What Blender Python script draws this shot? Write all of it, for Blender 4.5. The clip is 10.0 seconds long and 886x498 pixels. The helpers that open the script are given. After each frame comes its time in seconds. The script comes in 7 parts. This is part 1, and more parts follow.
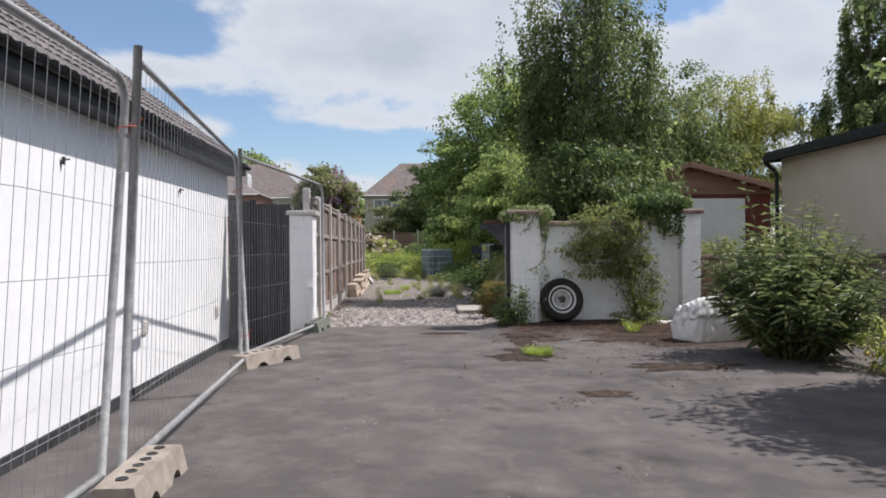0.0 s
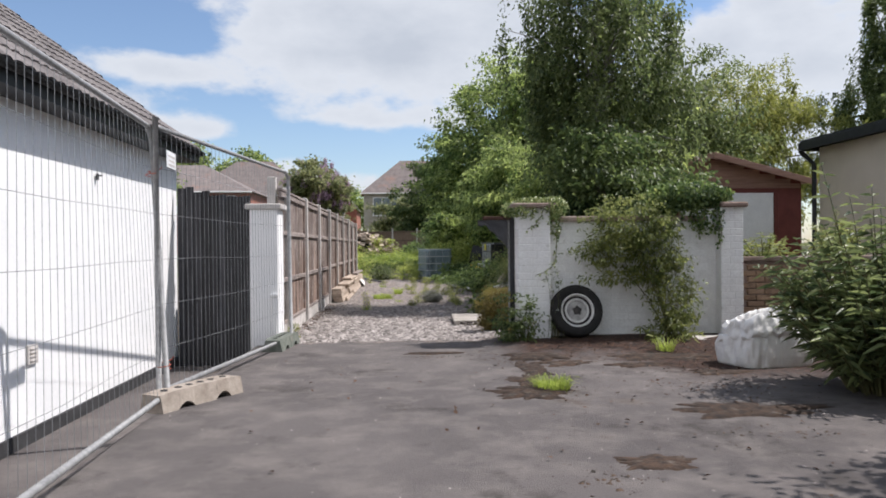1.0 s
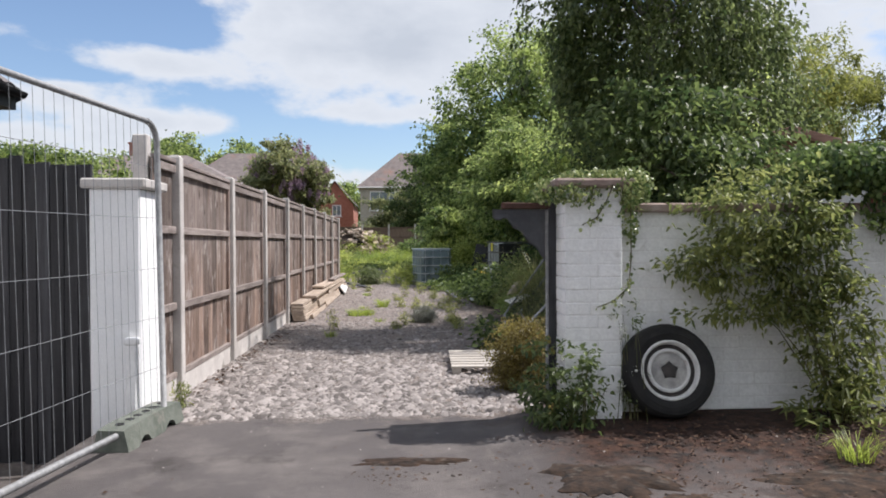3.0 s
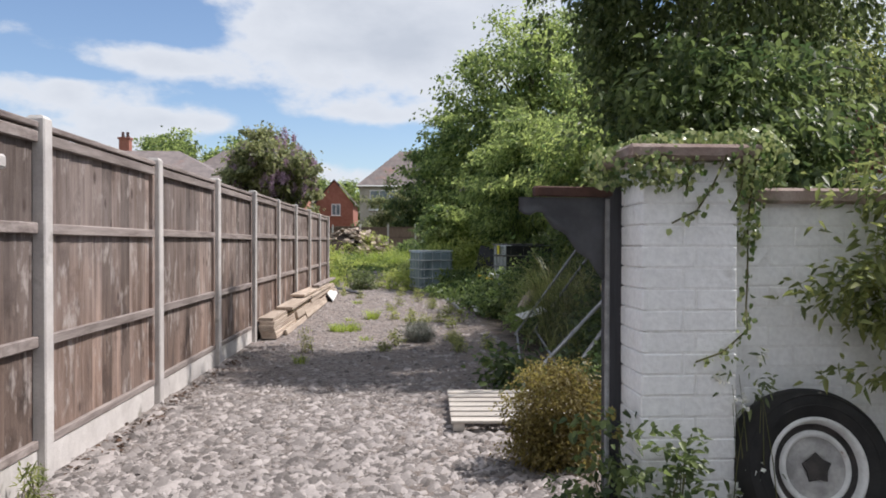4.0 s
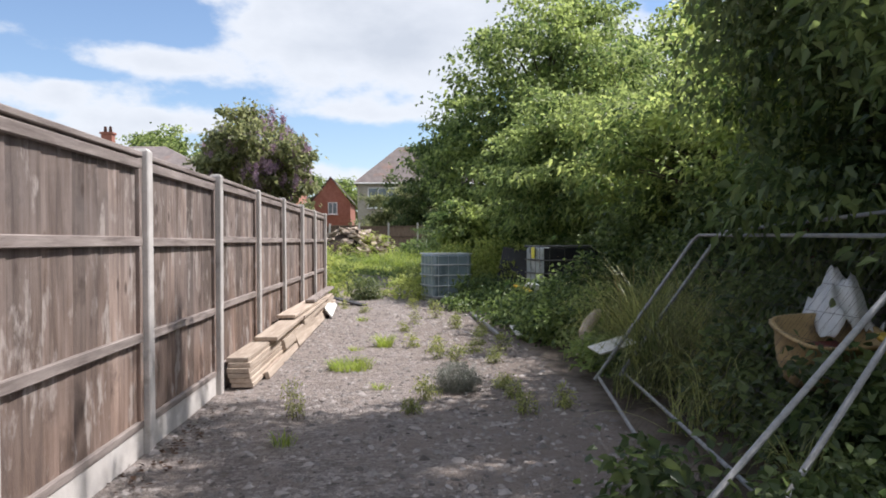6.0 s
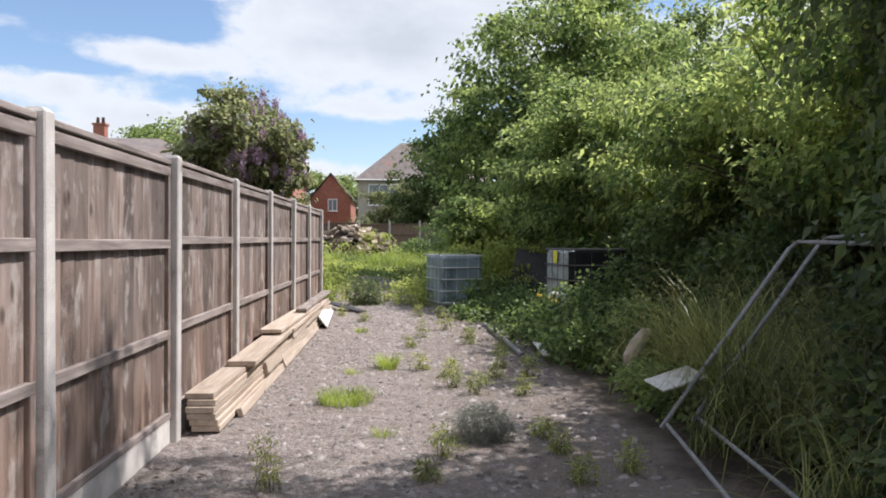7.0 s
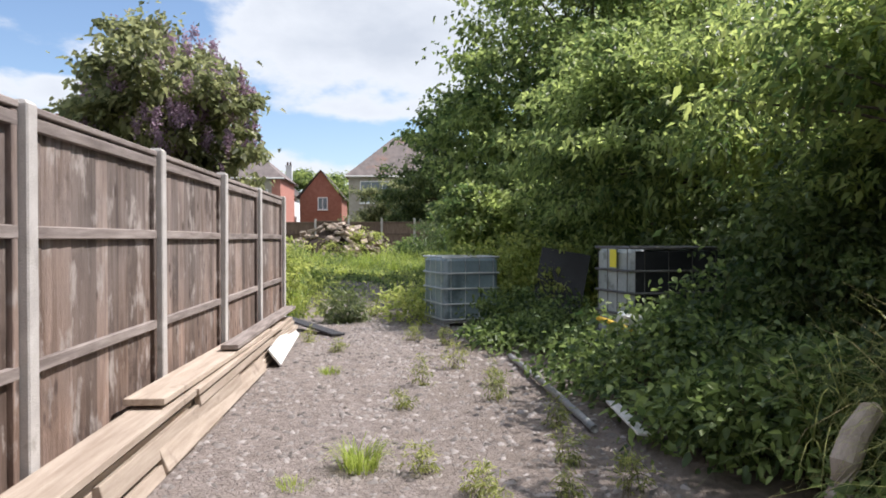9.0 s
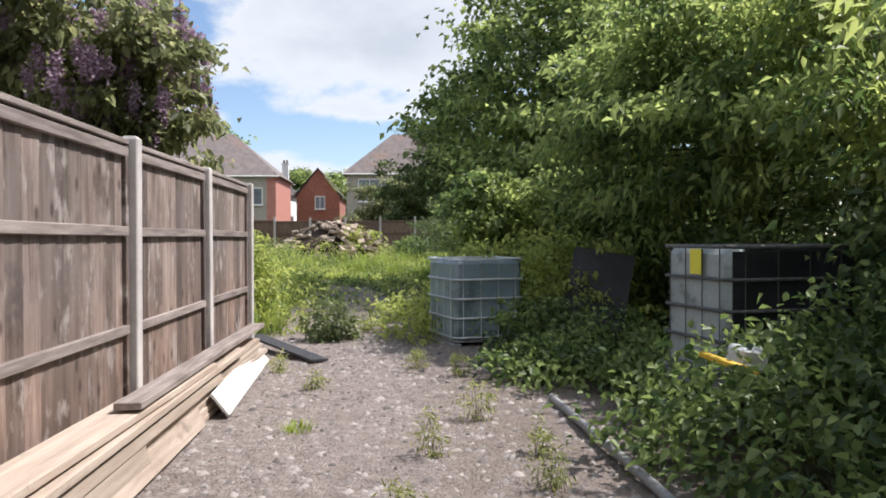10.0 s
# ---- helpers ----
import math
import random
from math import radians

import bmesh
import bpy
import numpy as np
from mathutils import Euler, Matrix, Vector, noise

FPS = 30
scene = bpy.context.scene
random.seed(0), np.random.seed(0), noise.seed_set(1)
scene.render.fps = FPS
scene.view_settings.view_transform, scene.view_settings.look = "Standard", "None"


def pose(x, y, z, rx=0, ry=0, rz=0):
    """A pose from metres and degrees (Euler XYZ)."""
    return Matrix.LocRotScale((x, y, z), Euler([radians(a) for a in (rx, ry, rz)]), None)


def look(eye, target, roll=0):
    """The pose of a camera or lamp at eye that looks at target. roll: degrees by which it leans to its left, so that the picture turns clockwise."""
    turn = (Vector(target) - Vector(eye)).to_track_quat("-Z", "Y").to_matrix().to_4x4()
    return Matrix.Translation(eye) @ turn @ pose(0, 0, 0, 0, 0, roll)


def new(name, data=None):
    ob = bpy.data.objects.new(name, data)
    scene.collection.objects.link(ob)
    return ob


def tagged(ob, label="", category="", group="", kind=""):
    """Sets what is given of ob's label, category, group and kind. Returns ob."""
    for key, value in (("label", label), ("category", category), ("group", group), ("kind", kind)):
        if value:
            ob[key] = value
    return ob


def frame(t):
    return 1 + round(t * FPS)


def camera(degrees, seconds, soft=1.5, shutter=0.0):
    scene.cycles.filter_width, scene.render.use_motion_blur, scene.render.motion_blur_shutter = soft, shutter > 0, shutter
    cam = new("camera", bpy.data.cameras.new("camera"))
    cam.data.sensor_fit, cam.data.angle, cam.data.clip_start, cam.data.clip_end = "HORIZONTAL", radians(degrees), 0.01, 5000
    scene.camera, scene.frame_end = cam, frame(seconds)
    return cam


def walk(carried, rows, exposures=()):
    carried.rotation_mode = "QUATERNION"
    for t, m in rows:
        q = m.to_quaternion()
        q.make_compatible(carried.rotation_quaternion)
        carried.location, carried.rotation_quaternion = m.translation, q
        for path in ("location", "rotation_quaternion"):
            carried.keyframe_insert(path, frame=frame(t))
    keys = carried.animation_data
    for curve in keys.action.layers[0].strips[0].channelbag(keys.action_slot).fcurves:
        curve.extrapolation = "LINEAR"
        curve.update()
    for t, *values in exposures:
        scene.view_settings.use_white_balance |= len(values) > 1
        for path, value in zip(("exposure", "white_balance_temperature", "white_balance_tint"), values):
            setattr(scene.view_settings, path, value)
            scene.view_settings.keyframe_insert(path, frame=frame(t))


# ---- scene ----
cam = camera(62.0, 10.0, soft=1.8)
PATH = [
    (0, (0.32, -2.884, 1.175), (0.438, -0.887, 1.17), -0.5),
    (0.5, (0.479, -2.032, 1.173), (0.591, -0.036, 1.168), -0.6),
    (1, (0.562, -1.074, 1.193), (0.675, 0.922, 1.185), -0.5),
    (1.5, (0.631, -0.089, 1.219), (0.746, 1.908, 1.21), -0.4),
    (2, (0.727, 0.896, 1.223), (0.841, 2.893, 1.213), -0.5),
    (2.5, (0.831, 1.834, 1.227), (0.941, 3.831, 1.217), -0.5),
    (2.7, (0.856, 2.221, 1.263), (0.966, 4.218, 1.247), -0.3),
    (3.8, (0.963, 4.459, 1.295), (1.072, 6.456, 1.275), -0.2),
    (4, (1.013, 4.845, 1.311), (1.118, 6.843, 1.293), 0.1),
    (4.5, (0.919, 5.757, 1.311), (1.033, 7.754, 1.294), -0.2),
    (5, (0.807, 6.536, 1.342), (0.925, 8.533, 1.323), -0.0),
    (5.5, (0.774, 7.242, 1.385), (0.883, 9.239, 1.362), -0.1),
    (5.7, (0.752, 7.461, 1.377), (0.863, 9.458, 1.355), -0.2),
    (6.8, (0.57, 9.094, 1.383), (0.69, 11.09, 1.36), -0.2),
    (7, (0.612, 9.408, 1.421), (0.726, 11.404, 1.394), 0.4),
    (7.5, (0.594, 10.219, 1.416), (0.717, 12.215, 1.389), 0.5),
    (8, (0.666, 11.042, 1.411), (0.786, 13.038, 1.383), 0.5),
    (8.5, (0.696, 12.061, 1.388), (0.817, 14.057, 1.361), 0.0),
    (9, (0.68, 13.12, 1.365), (0.809, 15.115, 1.338), -0.0),
    (9.5, (0.667, 14.25, 1.344), (0.797, 16.246, 1.317), -0.1),
    (10, (0.707, 15.45, 1.337), (0.836, 17.446, 1.31), -0.2),
]
walk(cam, [(t, look(eye, target, roll)) for t, eye, target, roll in PATH], exposures=tuple((t, e, 6330, 13.0) for t, e in ((0, 0.19), (2, 0.36), (4.5, 0.28), (5.5, 0.46), (7, 0.52), (10, 0.53))))

# ---- light ----
SUN_EL, SUN_AZ = 56.0, 79.0            # degrees above the horizon; clockwise from +y
sun_dir = Vector((math.sin(radians(SUN_AZ)) * math.cos(radians(SUN_EL)), math.cos(radians(SUN_AZ)) * math.cos(radians(SUN_EL)), math.sin(radians(SUN_EL))))
sun = new("sun", bpy.data.lights.new("sun", "SUN"))
sun.data.energy, sun.data.angle, sun.data.color = 4.6, radians(0.6), (1.0, 0.945, 0.885)
sun.matrix_world = look(sun_dir * 60, (0, 0, 0))

world = bpy.data.worlds.new("world")
scene.world = world
world.use_nodes = True


def build_sky(nt):
    """A Nishita sky with broken cumulus: soft banks at given bearings (degrees) and a fractal edge."""
    nodes, links = nt.nodes, nt.links
    nodes.clear()

    def math_node(op, a, b=None, c=None):
        n = nodes.new("ShaderNodeMath")
        n.operation = op
        for k, v in enumerate((a, b, c)):
            if v is None:
                continue
            if isinstance(v, (int, float)):
                n.inputs[k].default_value = v
            else:
                links.new(v, n.inputs[k])
        return n.outputs[0]
    tc = nodes.new("ShaderNodeTexCoord")
    sep = nodes.new("ShaderNodeSeparateXYZ")
    links.new(tc.outputs["Generated"], sep.inputs[0])
    X, Y, Z = sep.outputs
    az = math_node("MULTIPLY", math_node("ARCTAN2", X, Y), 57.2958)
    el = math_node("MULTIPLY", math_node("ARCSINE", Z), 57.2958)
    noise_map = nodes.new("ShaderNodeMapping")
    noise_map.inputs["Scale"].default_value = (5.0, 5.0, 10.0)
    links.new(tc.outputs["Generated"], noise_map.inputs[0])
    nz = nodes.new("ShaderNodeTexNoise")
    nz.inputs["Scale"].default_value, nz.inputs["Detail"].default_value, nz.inputs["Roughness"].default_value = 1.7, 9.0, 0.58
    links.new(noise_map.outputs[0], nz.inputs["Vector"])
    nz2 = nodes.new("ShaderNodeTexNoise")
    nz2.inputs["Scale"].default_value, nz2.inputs["Detail"].default_value = 0.55, 4.0
    links.new(noise_map.outputs[0], nz2.inputs["Vector"])
    total = None
    for a, e, wa, we, amp in ((-4.0, 16.0, 10, 4.6, 1.0), (5.0, 15.0, 11, 5.0, 1.0), (-17.6, 12.7, 4.4, 1.25, 1.15), (-3.5, 9.8, 5.5, 0.95, 0.95), (-26, 10.3, 6, 1.5, 1.1), (-18, 8.7, 5.5, 1.0, 0.95), (-27, 7.0, 12, 1.4, 0.8),
                              (-5, 4.9, 9, 1.5, 0.8), (26, 14.5, 10, 5, 0.85), (30, 11, 9, 7, 0.8), (0, 26, 24, 4, 0.6), (-27, 14.2, 4, 1.0, 0.35), (-19.0, 15.6, 4.2, 1.2, -0.95), (-24, 17.5, 5, 2, -0.5), (-22.4, 11.6, 3.0, 0.55, -0.7),
                              (-11.2, 9.4, 1.9, 1.6, -0.6), (-5.5, 7.5, 5, 0.7, -0.85), (-12.5, 7.0, 3, 0.6, -0.5), (20, 17.5, 4, 1.5, -0.5)):
        da = math_node("DIVIDE", math_node("SUBTRACT", az, a), wa)
        de = math_node("DIVIDE", math_node("SUBTRACT", el, e), we)
        r2 = math_node("ADD", math_node("MULTIPLY", da, da), math_node("MULTIPLY", de, de))
        g = math_node("MULTIPLY", math_node("EXPONENT", math_node("MULTIPLY", r2, -1.0)), amp)
        total = g if total is None else math_node("ADD", total, g)
    # clouds go on at random; unseen cover overhead and behind is added as fill light
    rest = math_node("MULTIPLY", math_node("SUBTRACT", nz2.outputs[0], 0.56), 1.6)
    high = nodes.new("ShaderNodeMapRange")
    high.interpolation_type = "SMOOTHSTEP"
    high.inputs["From Min"].default_value, high.inputs["From Max"].default_value, high.inputs["To Max"].default_value = 24.0, 46.0, 0.52
    links.new(el, high.inputs["Value"])
    south = nodes.new("ShaderNodeMapRange")
    south.interpolation_type = "SMOOTHSTEP"
    south.inputs["From Min"].default_value, south.inputs["From Max"].default_value, south.inputs["To Max"].default_value = 0.3, -0.3, 0.9
    links.new(Y, south.inputs["Value"])
    rest = math_node("ADD", rest, math_node("MAXIMUM", high.outputs[0], south.outputs[0]))
    body = math_node("ADD", math_node("ADD", total, rest), math_node("MULTIPLY", math_node("SUBTRACT", nz.outputs[0], 0.5), 2.7))
    cover = nodes.new("ShaderNodeMapRange")
    cover.interpolation_type = "SMOOTHSTEP"
    cover.inputs["From Min"].default_value, cover.inputs["From Max"].default_value = 0.10, 0.75
    links.new(body, cover.inputs["Value"])
    sky = nodes.new("ShaderNodeTexSky")
    sky.sky_type, sky.sun_disc = "NISHITA", False
    sky.sun_elevation, sky.sun_rotation = radians(SUN_EL), radians(SUN_AZ)
    sky.dust_density, sky.ozone_density = 0.6, 2.2
    shade = nodes.new("ShaderNodeValToRGB")
    shade.color_ramp.elements[0].position, shade.color_ramp.elements[0].color = 0.25, (7.1, 7.4, 7.7, 1)
    shade.color_ramp.elements[1].position, shade.color_ramp.elements[1].color = 0.8, (5.3, 5.7, 6.2, 1)
    links.new(math_node("MULTIPLY", body, 0.42), shade.inputs[0])
    mix = nodes.new("ShaderNodeMix")
    mix.data_type = "RGBA"
    links.new(math_node("MULTIPLY", cover.outputs[0], 0.95), mix.inputs["Factor"])
    lift = nodes.new("ShaderNodeVectorMath")
    lift.operation = "SCALE"
    lift.inputs["Scale"].default_value = 1.32
    links.new(sky.outputs[0], lift.inputs[0])
    links.new(lift.outputs[0], mix.inputs[6])
    links.new(shade.outputs[0], mix.inputs[7])
    bg = nodes.new("ShaderNodeBackground")
    bg.inputs["Strength"].default_value = 0.09
    out = nodes.new("ShaderNodeOutputWorld")
    links.new(mix.outputs[2], bg.inputs["Color"])
    links.new(bg.outputs[0], out.inputs["Surface"])


build_sky(world.node_tree)


# ---- materials ----
def rgba(c):
    return (*c, 1.0)


def mat(name, c1, c2, scale=4.0, rough=0.8, bump=0.2, bscale=60.0, metal=0.0, stain=None, stain_scale=1.2, stain_at=0.6, rand=0.15, stretch=(1, 1, 1), world_space=False, rough2=None, spec=0.4, coat=0.0, alpha=1.0):
    """Two tones in a fractal, a stain with a shape of its own, fine relief, and a value of its own for each object."""
    m = bpy.data.materials.new(name)
    m.use_nodes = True
    nt = m.node_tree
    nodes, links = nt.nodes, nt.links
    bsdf = nodes["Principled BSDF"]
    co = nodes.new("ShaderNodeNewGeometry").outputs["Position"] if world_space else nodes.new("ShaderNodeTexCoord").outputs["Object"]
    info = nodes.new("ShaderNodeObjectInfo")
    shift = nodes.new("ShaderNodeVectorMath")
    shift.operation = "MULTIPLY_ADD"
    comb = nodes.new("ShaderNodeCombineXYZ")
    for k in range(3):
        links.new(info.outputs["Random"], comb.inputs[k])
    shift.inputs[1].default_value = (0, 0, 0) if world_space else (37, 53, 71)
    links.new(comb.outputs[0], shift.inputs[0])
    links.new(co, shift.inputs[2])
    mp = nodes.new("ShaderNodeMapping")
    mp.inputs["Scale"].default_value = stretch
    links.new(shift.outputs[0], mp.inputs[0])
    n1 = nodes.new("ShaderNodeTexNoise")
    n1.inputs["Scale"].default_value, n1.inputs["Detail"].default_value, n1.inputs["Roughness"].default_value = scale, 7.0, 0.62
    links.new(mp.outputs[0], n1.inputs["Vector"])
    ramp = nodes.new("ShaderNodeValToRGB")
    ramp.color_ramp.elements[0].position, ramp.color_ramp.elements[1].position = 0.34, 0.66
    ramp.color_ramp.elements[0].color, ramp.color_ramp.elements[1].color = rgba(c1), rgba(c2)
    links.new(n1.outputs[0], ramp.inputs[0])
    colour = ramp.outputs[0]
    n2 = nodes.new("ShaderNodeTexNoise")
    n2.inputs["Scale"].default_value, n2.inputs["Detail"].default_value = bscale, 5.0
    links.new(mp.outputs[0], n2.inputs["Vector"])
    if stain is not None:
        n3 = nodes.new("ShaderNodeTexNoise")
        n3.inputs["Scale"].default_value, n3.inputs["Detail"].default_value, n3.inputs["Roughness"].default_value = stain_scale, 6.0, 0.65
        links.new(shift.outputs[0], n3.inputs["Vector"])
        mr = nodes.new("ShaderNodeMapRange")
        mr.inputs["From Min"].default_value, mr.inputs["From Max"].default_value = stain_at, stain_at + 0.12
        links.new(n3.outputs[0], mr.inputs["Value"])
        mx = nodes.new("ShaderNodeMix")
        mx.data_type = "RGBA"
        links.new(mr.outputs[0], mx.inputs["Factor"])
        links.new(colour, mx.inputs[6])
        mx.inputs[7].default_value = rgba(stain)
        colour = mx.outputs[2]
    hsv = nodes.new("ShaderNodeHueSaturation")
    vr = nodes.new("ShaderNodeMapRange")
    vr.inputs["To Min"].default_value, vr.inputs["To Max"].default_value = 1 - rand, 1 + rand
    links.new(info.outputs["Random"], vr.inputs["Value"])
    links.new(vr.outputs[0], hsv.inputs["Value"])
    links.new(colour, hsv.inputs["Color"])
    fine = nodes.new("ShaderNodeMapRange")
    fine.inputs["To Min"].default_value, fine.inputs["To Max"].default_value = 0.82, 1.18
    links.new(n2.outputs[0], fine.inputs["Value"])
    mul = nodes.new("ShaderNodeVectorMath")
    mul.operation = "SCALE"
    links.new(hsv.outputs[0], mul.inputs[0])
    links.new(fine.outputs[0], mul.inputs["Scale"])
    links.new(mul.outputs[0], bsdf.inputs["Base Color"])
    rr = nodes.new("ShaderNodeMapRange")
    rr.inputs["To Min"].default_value, rr.inputs["To Max"].default_value = rough, rough2 if rough2 is not None else min(1.0, rough + 0.15)
    links.new(n1.outputs[0], rr.inputs["Value"])
    links.new(rr.outputs[0], bsdf.inputs["Roughness"])
    bsdf.inputs["Metallic"].default_value = metal
    bsdf.inputs["Specular IOR Level"].default_value = spec
    bsdf.inputs["Coat Weight"].default_value = coat
    bsdf.inputs["Alpha"].default_value = alpha
    if bump:
        b = nodes.new("ShaderNodeBump")
        b.inputs["Strength"].default_value, b.inputs["Distance"].default_value = bump, 0.01
        links.new(n2.outputs[0], b.inputs["Height"])
        links.new(b.outputs[0], bsdf.inputs["Normal"])
    return m


def leaf_mat(name, dark, light, glow=0.35, rough=0.42, patch=0.5):
    """Leaves: each one its own tone, patches of younger growth, and light that comes through."""
    m = bpy.data.materials.new(name)
    m.use_nodes = True
    nt = m.node_tree
    nodes, links = nt.nodes, nt.links
    bsdf, out = nodes["Principled BSDF"], nodes["Material Output"]
    geo = nodes.new("ShaderNodeNewGeometry")
    n1 = nodes.new("ShaderNodeTexNoise")
    n1.inputs["Scale"].default_value, n1.inputs["Detail"].default_value = 0.9, 3.0
    links.new(geo.outputs["Position"], n1.inputs["Vector"])
    a = nodes.new("ShaderNodeMath")
    a.operation = "MULTIPLY_ADD"
    a.inputs[1].default_value, a.inputs[2].default_value = patch * 2, 0.0 - patch + 0.0
    links.new(n1.outputs[0], a.inputs[0])
    b = nodes.new("ShaderNodeMath")
    b.operation = "ADD"
    links.new(geo.outputs["Random Per Island"], b.inputs[0])
    links.new(a.outputs[0], b.inputs[1])
    ramp = nodes.new("ShaderNodeValToRGB")
    ramp.color_ramp.elements[0].position, ramp.color_ramp.elements[1].position = 0.05, 0.95
    ramp.color_ramp.elements[0].color, ramp.color_ramp.elements[1].color = rgba(dark), rgba(light)
    links.new(b.outputs[0], ramp.inputs[0])
    links.new(ramp.outputs[0], bsdf.inputs["Base Color"])
    bsdf.inputs["Roughness"].default_value = rough
    bsdf.inputs["Specular IOR Level"].default_value = 0.45
    tr = nodes.new("ShaderNodeBsdfTranslucent")
    hs = nodes.new("ShaderNodeHueSaturation")
    hs.inputs["Saturation"].default_value, hs.inputs["Value"].default_value = 1.02, 1.55
    links.new(ramp.outputs[0], hs.inputs["Color"])
    links.new(hs.outputs[0], tr.inputs["Color"])
    mx = nodes.new("ShaderNodeMixShader")
    mx.inputs[0].default_value = glow
    links.new(bsdf.outputs[0], mx.inputs[1])
    links.new(tr.outputs[0], mx.inputs[2])
    links.new(mx.outputs[0], out.inputs["Surface"])
    return m


def ground_mat():
    """One sheet: worn tarmac up to the pier line, crushed stone beyond it, earth and turf further out."""
    m = bpy.data.materials.new("ground")
    m.use_nodes = True
    nt = m.node_tree
    nodes, links = nt.nodes, nt.links
    bsdf = nodes["Principled BSDF"]
    geo = nodes.new("ShaderNodeNewGeometry")
    sep = nodes.new("ShaderNodeSeparateXYZ")
    links.new(geo.outputs["Position"], sep.inputs[0])

    def noise_at(scale, detail=6.0, r=0.6):
        n = nodes.new("ShaderNodeTexNoise")
        n.inputs["Scale"].default_value, n.inputs["Detail"].default_value, n.inputs["Roughness"].default_value = scale, detail, r
        links.new(geo.outputs["Position"], n.inputs["Vector"])
        return n.outputs[0]

    def rng(v, a, b, lo=0.0, hi=1.0):
        n = nodes.new("ShaderNodeMapRange")
        for key, val in zip(("From Min", "From Max", "To Min", "To Max"), (a, b, lo, hi)):
            n.inputs[key].default_value = val
        links.new(v, n.inputs["Value"])
        return n.outputs[0]

    def mth(op, a, b):
        n = nodes.new("ShaderNodeMath")
        n.operation = op
        for k, v in enumerate((a, b)):
            if isinstance(v, (int, float)):
                n.inputs[k].default_value = v
            else:
                links.new(v, n.inputs[k])
        return n.outputs[0]

    def mixc(f, a, b):
        n = nodes.new("ShaderNodeMix")
        n.data_type = "RGBA"
        links.new(f, n.inputs["Factor"])
        for k, v in ((6, a), (7, b)):
            if isinstance(v, tuple):
                n.inputs[k].default_value = rgba(v)
            else:
                links.new(v, n.inputs[k])
        return n.outputs[2]
    broad, mid, fine, grit = noise_at(0.45, 5), noise_at(2.2, 8, 0.65), noise_at(14, 6), noise_at(95, 4, 0.7)
    tar = mixc(rng(broad, 0.36, 0.62), (0.080, 0.0715, 0.0700), (0.123, 0.110, 0.1065))
    tar = mixc(rng(mid, 0.45, 0.70, 0, 0.8), tar, (0.183, 0.163, 0.152))
    tar = mixc(rng(noise_at(1.3, 8, 0.7), 0.56, 0.66, 0, 0.75), tar, (0.046, 0.040, 0.036))
    tar = mixc(rng(grit, 0.62, 0.75, 0, 0.4), tar, (0.22, 0.20, 0.182))
    scuff = nodes.new("ShaderNodeMapping")
    scuff.inputs["Scale"].default_value, scuff.inputs["Rotation"].default_value = (7.0, 0.7, 1.0), (0, 0, 0.25)
    links.new(geo.outputs["Position"], scuff.inputs[0])
    sn = nodes.new("ShaderNodeTexNoise")
    sn.inputs["Scale"].default_value, sn.inputs["Detail"].default_value = 1.4, 5.0
    links.new(scuff.outputs[0], sn.inputs["Vector"])
    tar = mixc(rng(sn.outputs[0], 0.66, 0.80, 0, 0.35), tar, (0.21, 0.188, 0.17))
    tar = mixc(rng(noise_at(0.7, 7, 0.68), 0.60, 0.70, 0, 0.7), tar, (0.072, 0.05, 0.034))
    warp = nodes.new("ShaderNodeTexNoise")
    warp.inputs["Scale"].default_value, warp.inputs["Detail"].default_value = 26.0, 3.0
    links.new(geo.outputs["Position"], warp.inputs["Vector"])
    bent = nodes.new("ShaderNodeVectorMath")
    bent.operation = "MULTIPLY_ADD"
    bent.inputs[1].default_value = (0.035, 0.035, 0.0)
    links.new(warp.outputs["Color"], bent.inputs[0])
    links.new(geo.outputs["Position"], bent.inputs[2])
    flat = nodes.new("ShaderNodeVectorMath")
    flat.operation = "MULTIPLY"
    flat.inputs[1].default_value = (1.0, 1.25, 0.0)
    links.new(bent.outputs[0], flat.inputs[0])
    vor, edge = nodes.new("ShaderNodeTexVoronoi"), nodes.new("ShaderNodeTexVoronoi")
    edge.feature = "DISTANCE_TO_EDGE"
    for v in (vor, edge):
        v.inputs["Scale"].default_value = 27.0
        links.new(flat.outputs[0], v.inputs["Vector"])
    stone_tone = nodes.new("ShaderNodeSeparateColor")
    links.new(vor.outputs["Color"], stone_tone.inputs[0])
    grav = mixc(stone_tone.outputs[0], (0.140, 0.121, 0.112), (0.355, 0.318, 0.298))
    grav = mixc(rng(mid, 0.44, 0.62, 0, 0.55), grav, (0.26, 0.222, 0.195))
    grav = mixc(rng(noise_at(0.8, 7, 0.7), 0.56, 0.68, 0, 0.7), grav, (0.13, 0.108, 0.09))
    grav = mixc(rng(edge.outputs["Distance"], 0.0, 0.05, 0.5, 0.0), grav, (0.075, 0.062, 0.052))
    grav = mixc(rng(noise_at(6.5, 5, 0.6), 0.48, 0.66, 0, 0.6), grav, (0.165, 0.138, 0.116))
    grav = mixc(rng(noise_at(9.0, 4, 0.6), 0.58, 0.72, 0, 0.5), grav, (0.42, 0.38, 0.345))
    grav = mixc(rng(mth("ADD", sep.outputs[1], mth("MULTIPLY", mth("SUBTRACT", mid, 0.5), 9.0)), 11.5, 15.5, 0, 0.6), grav, mixc(rng(noise_at(8.0, 9, 0.75), 0.36, 0.64), (0.170, 0.136, 0.120), (0.41, 0.345, 0.316)))
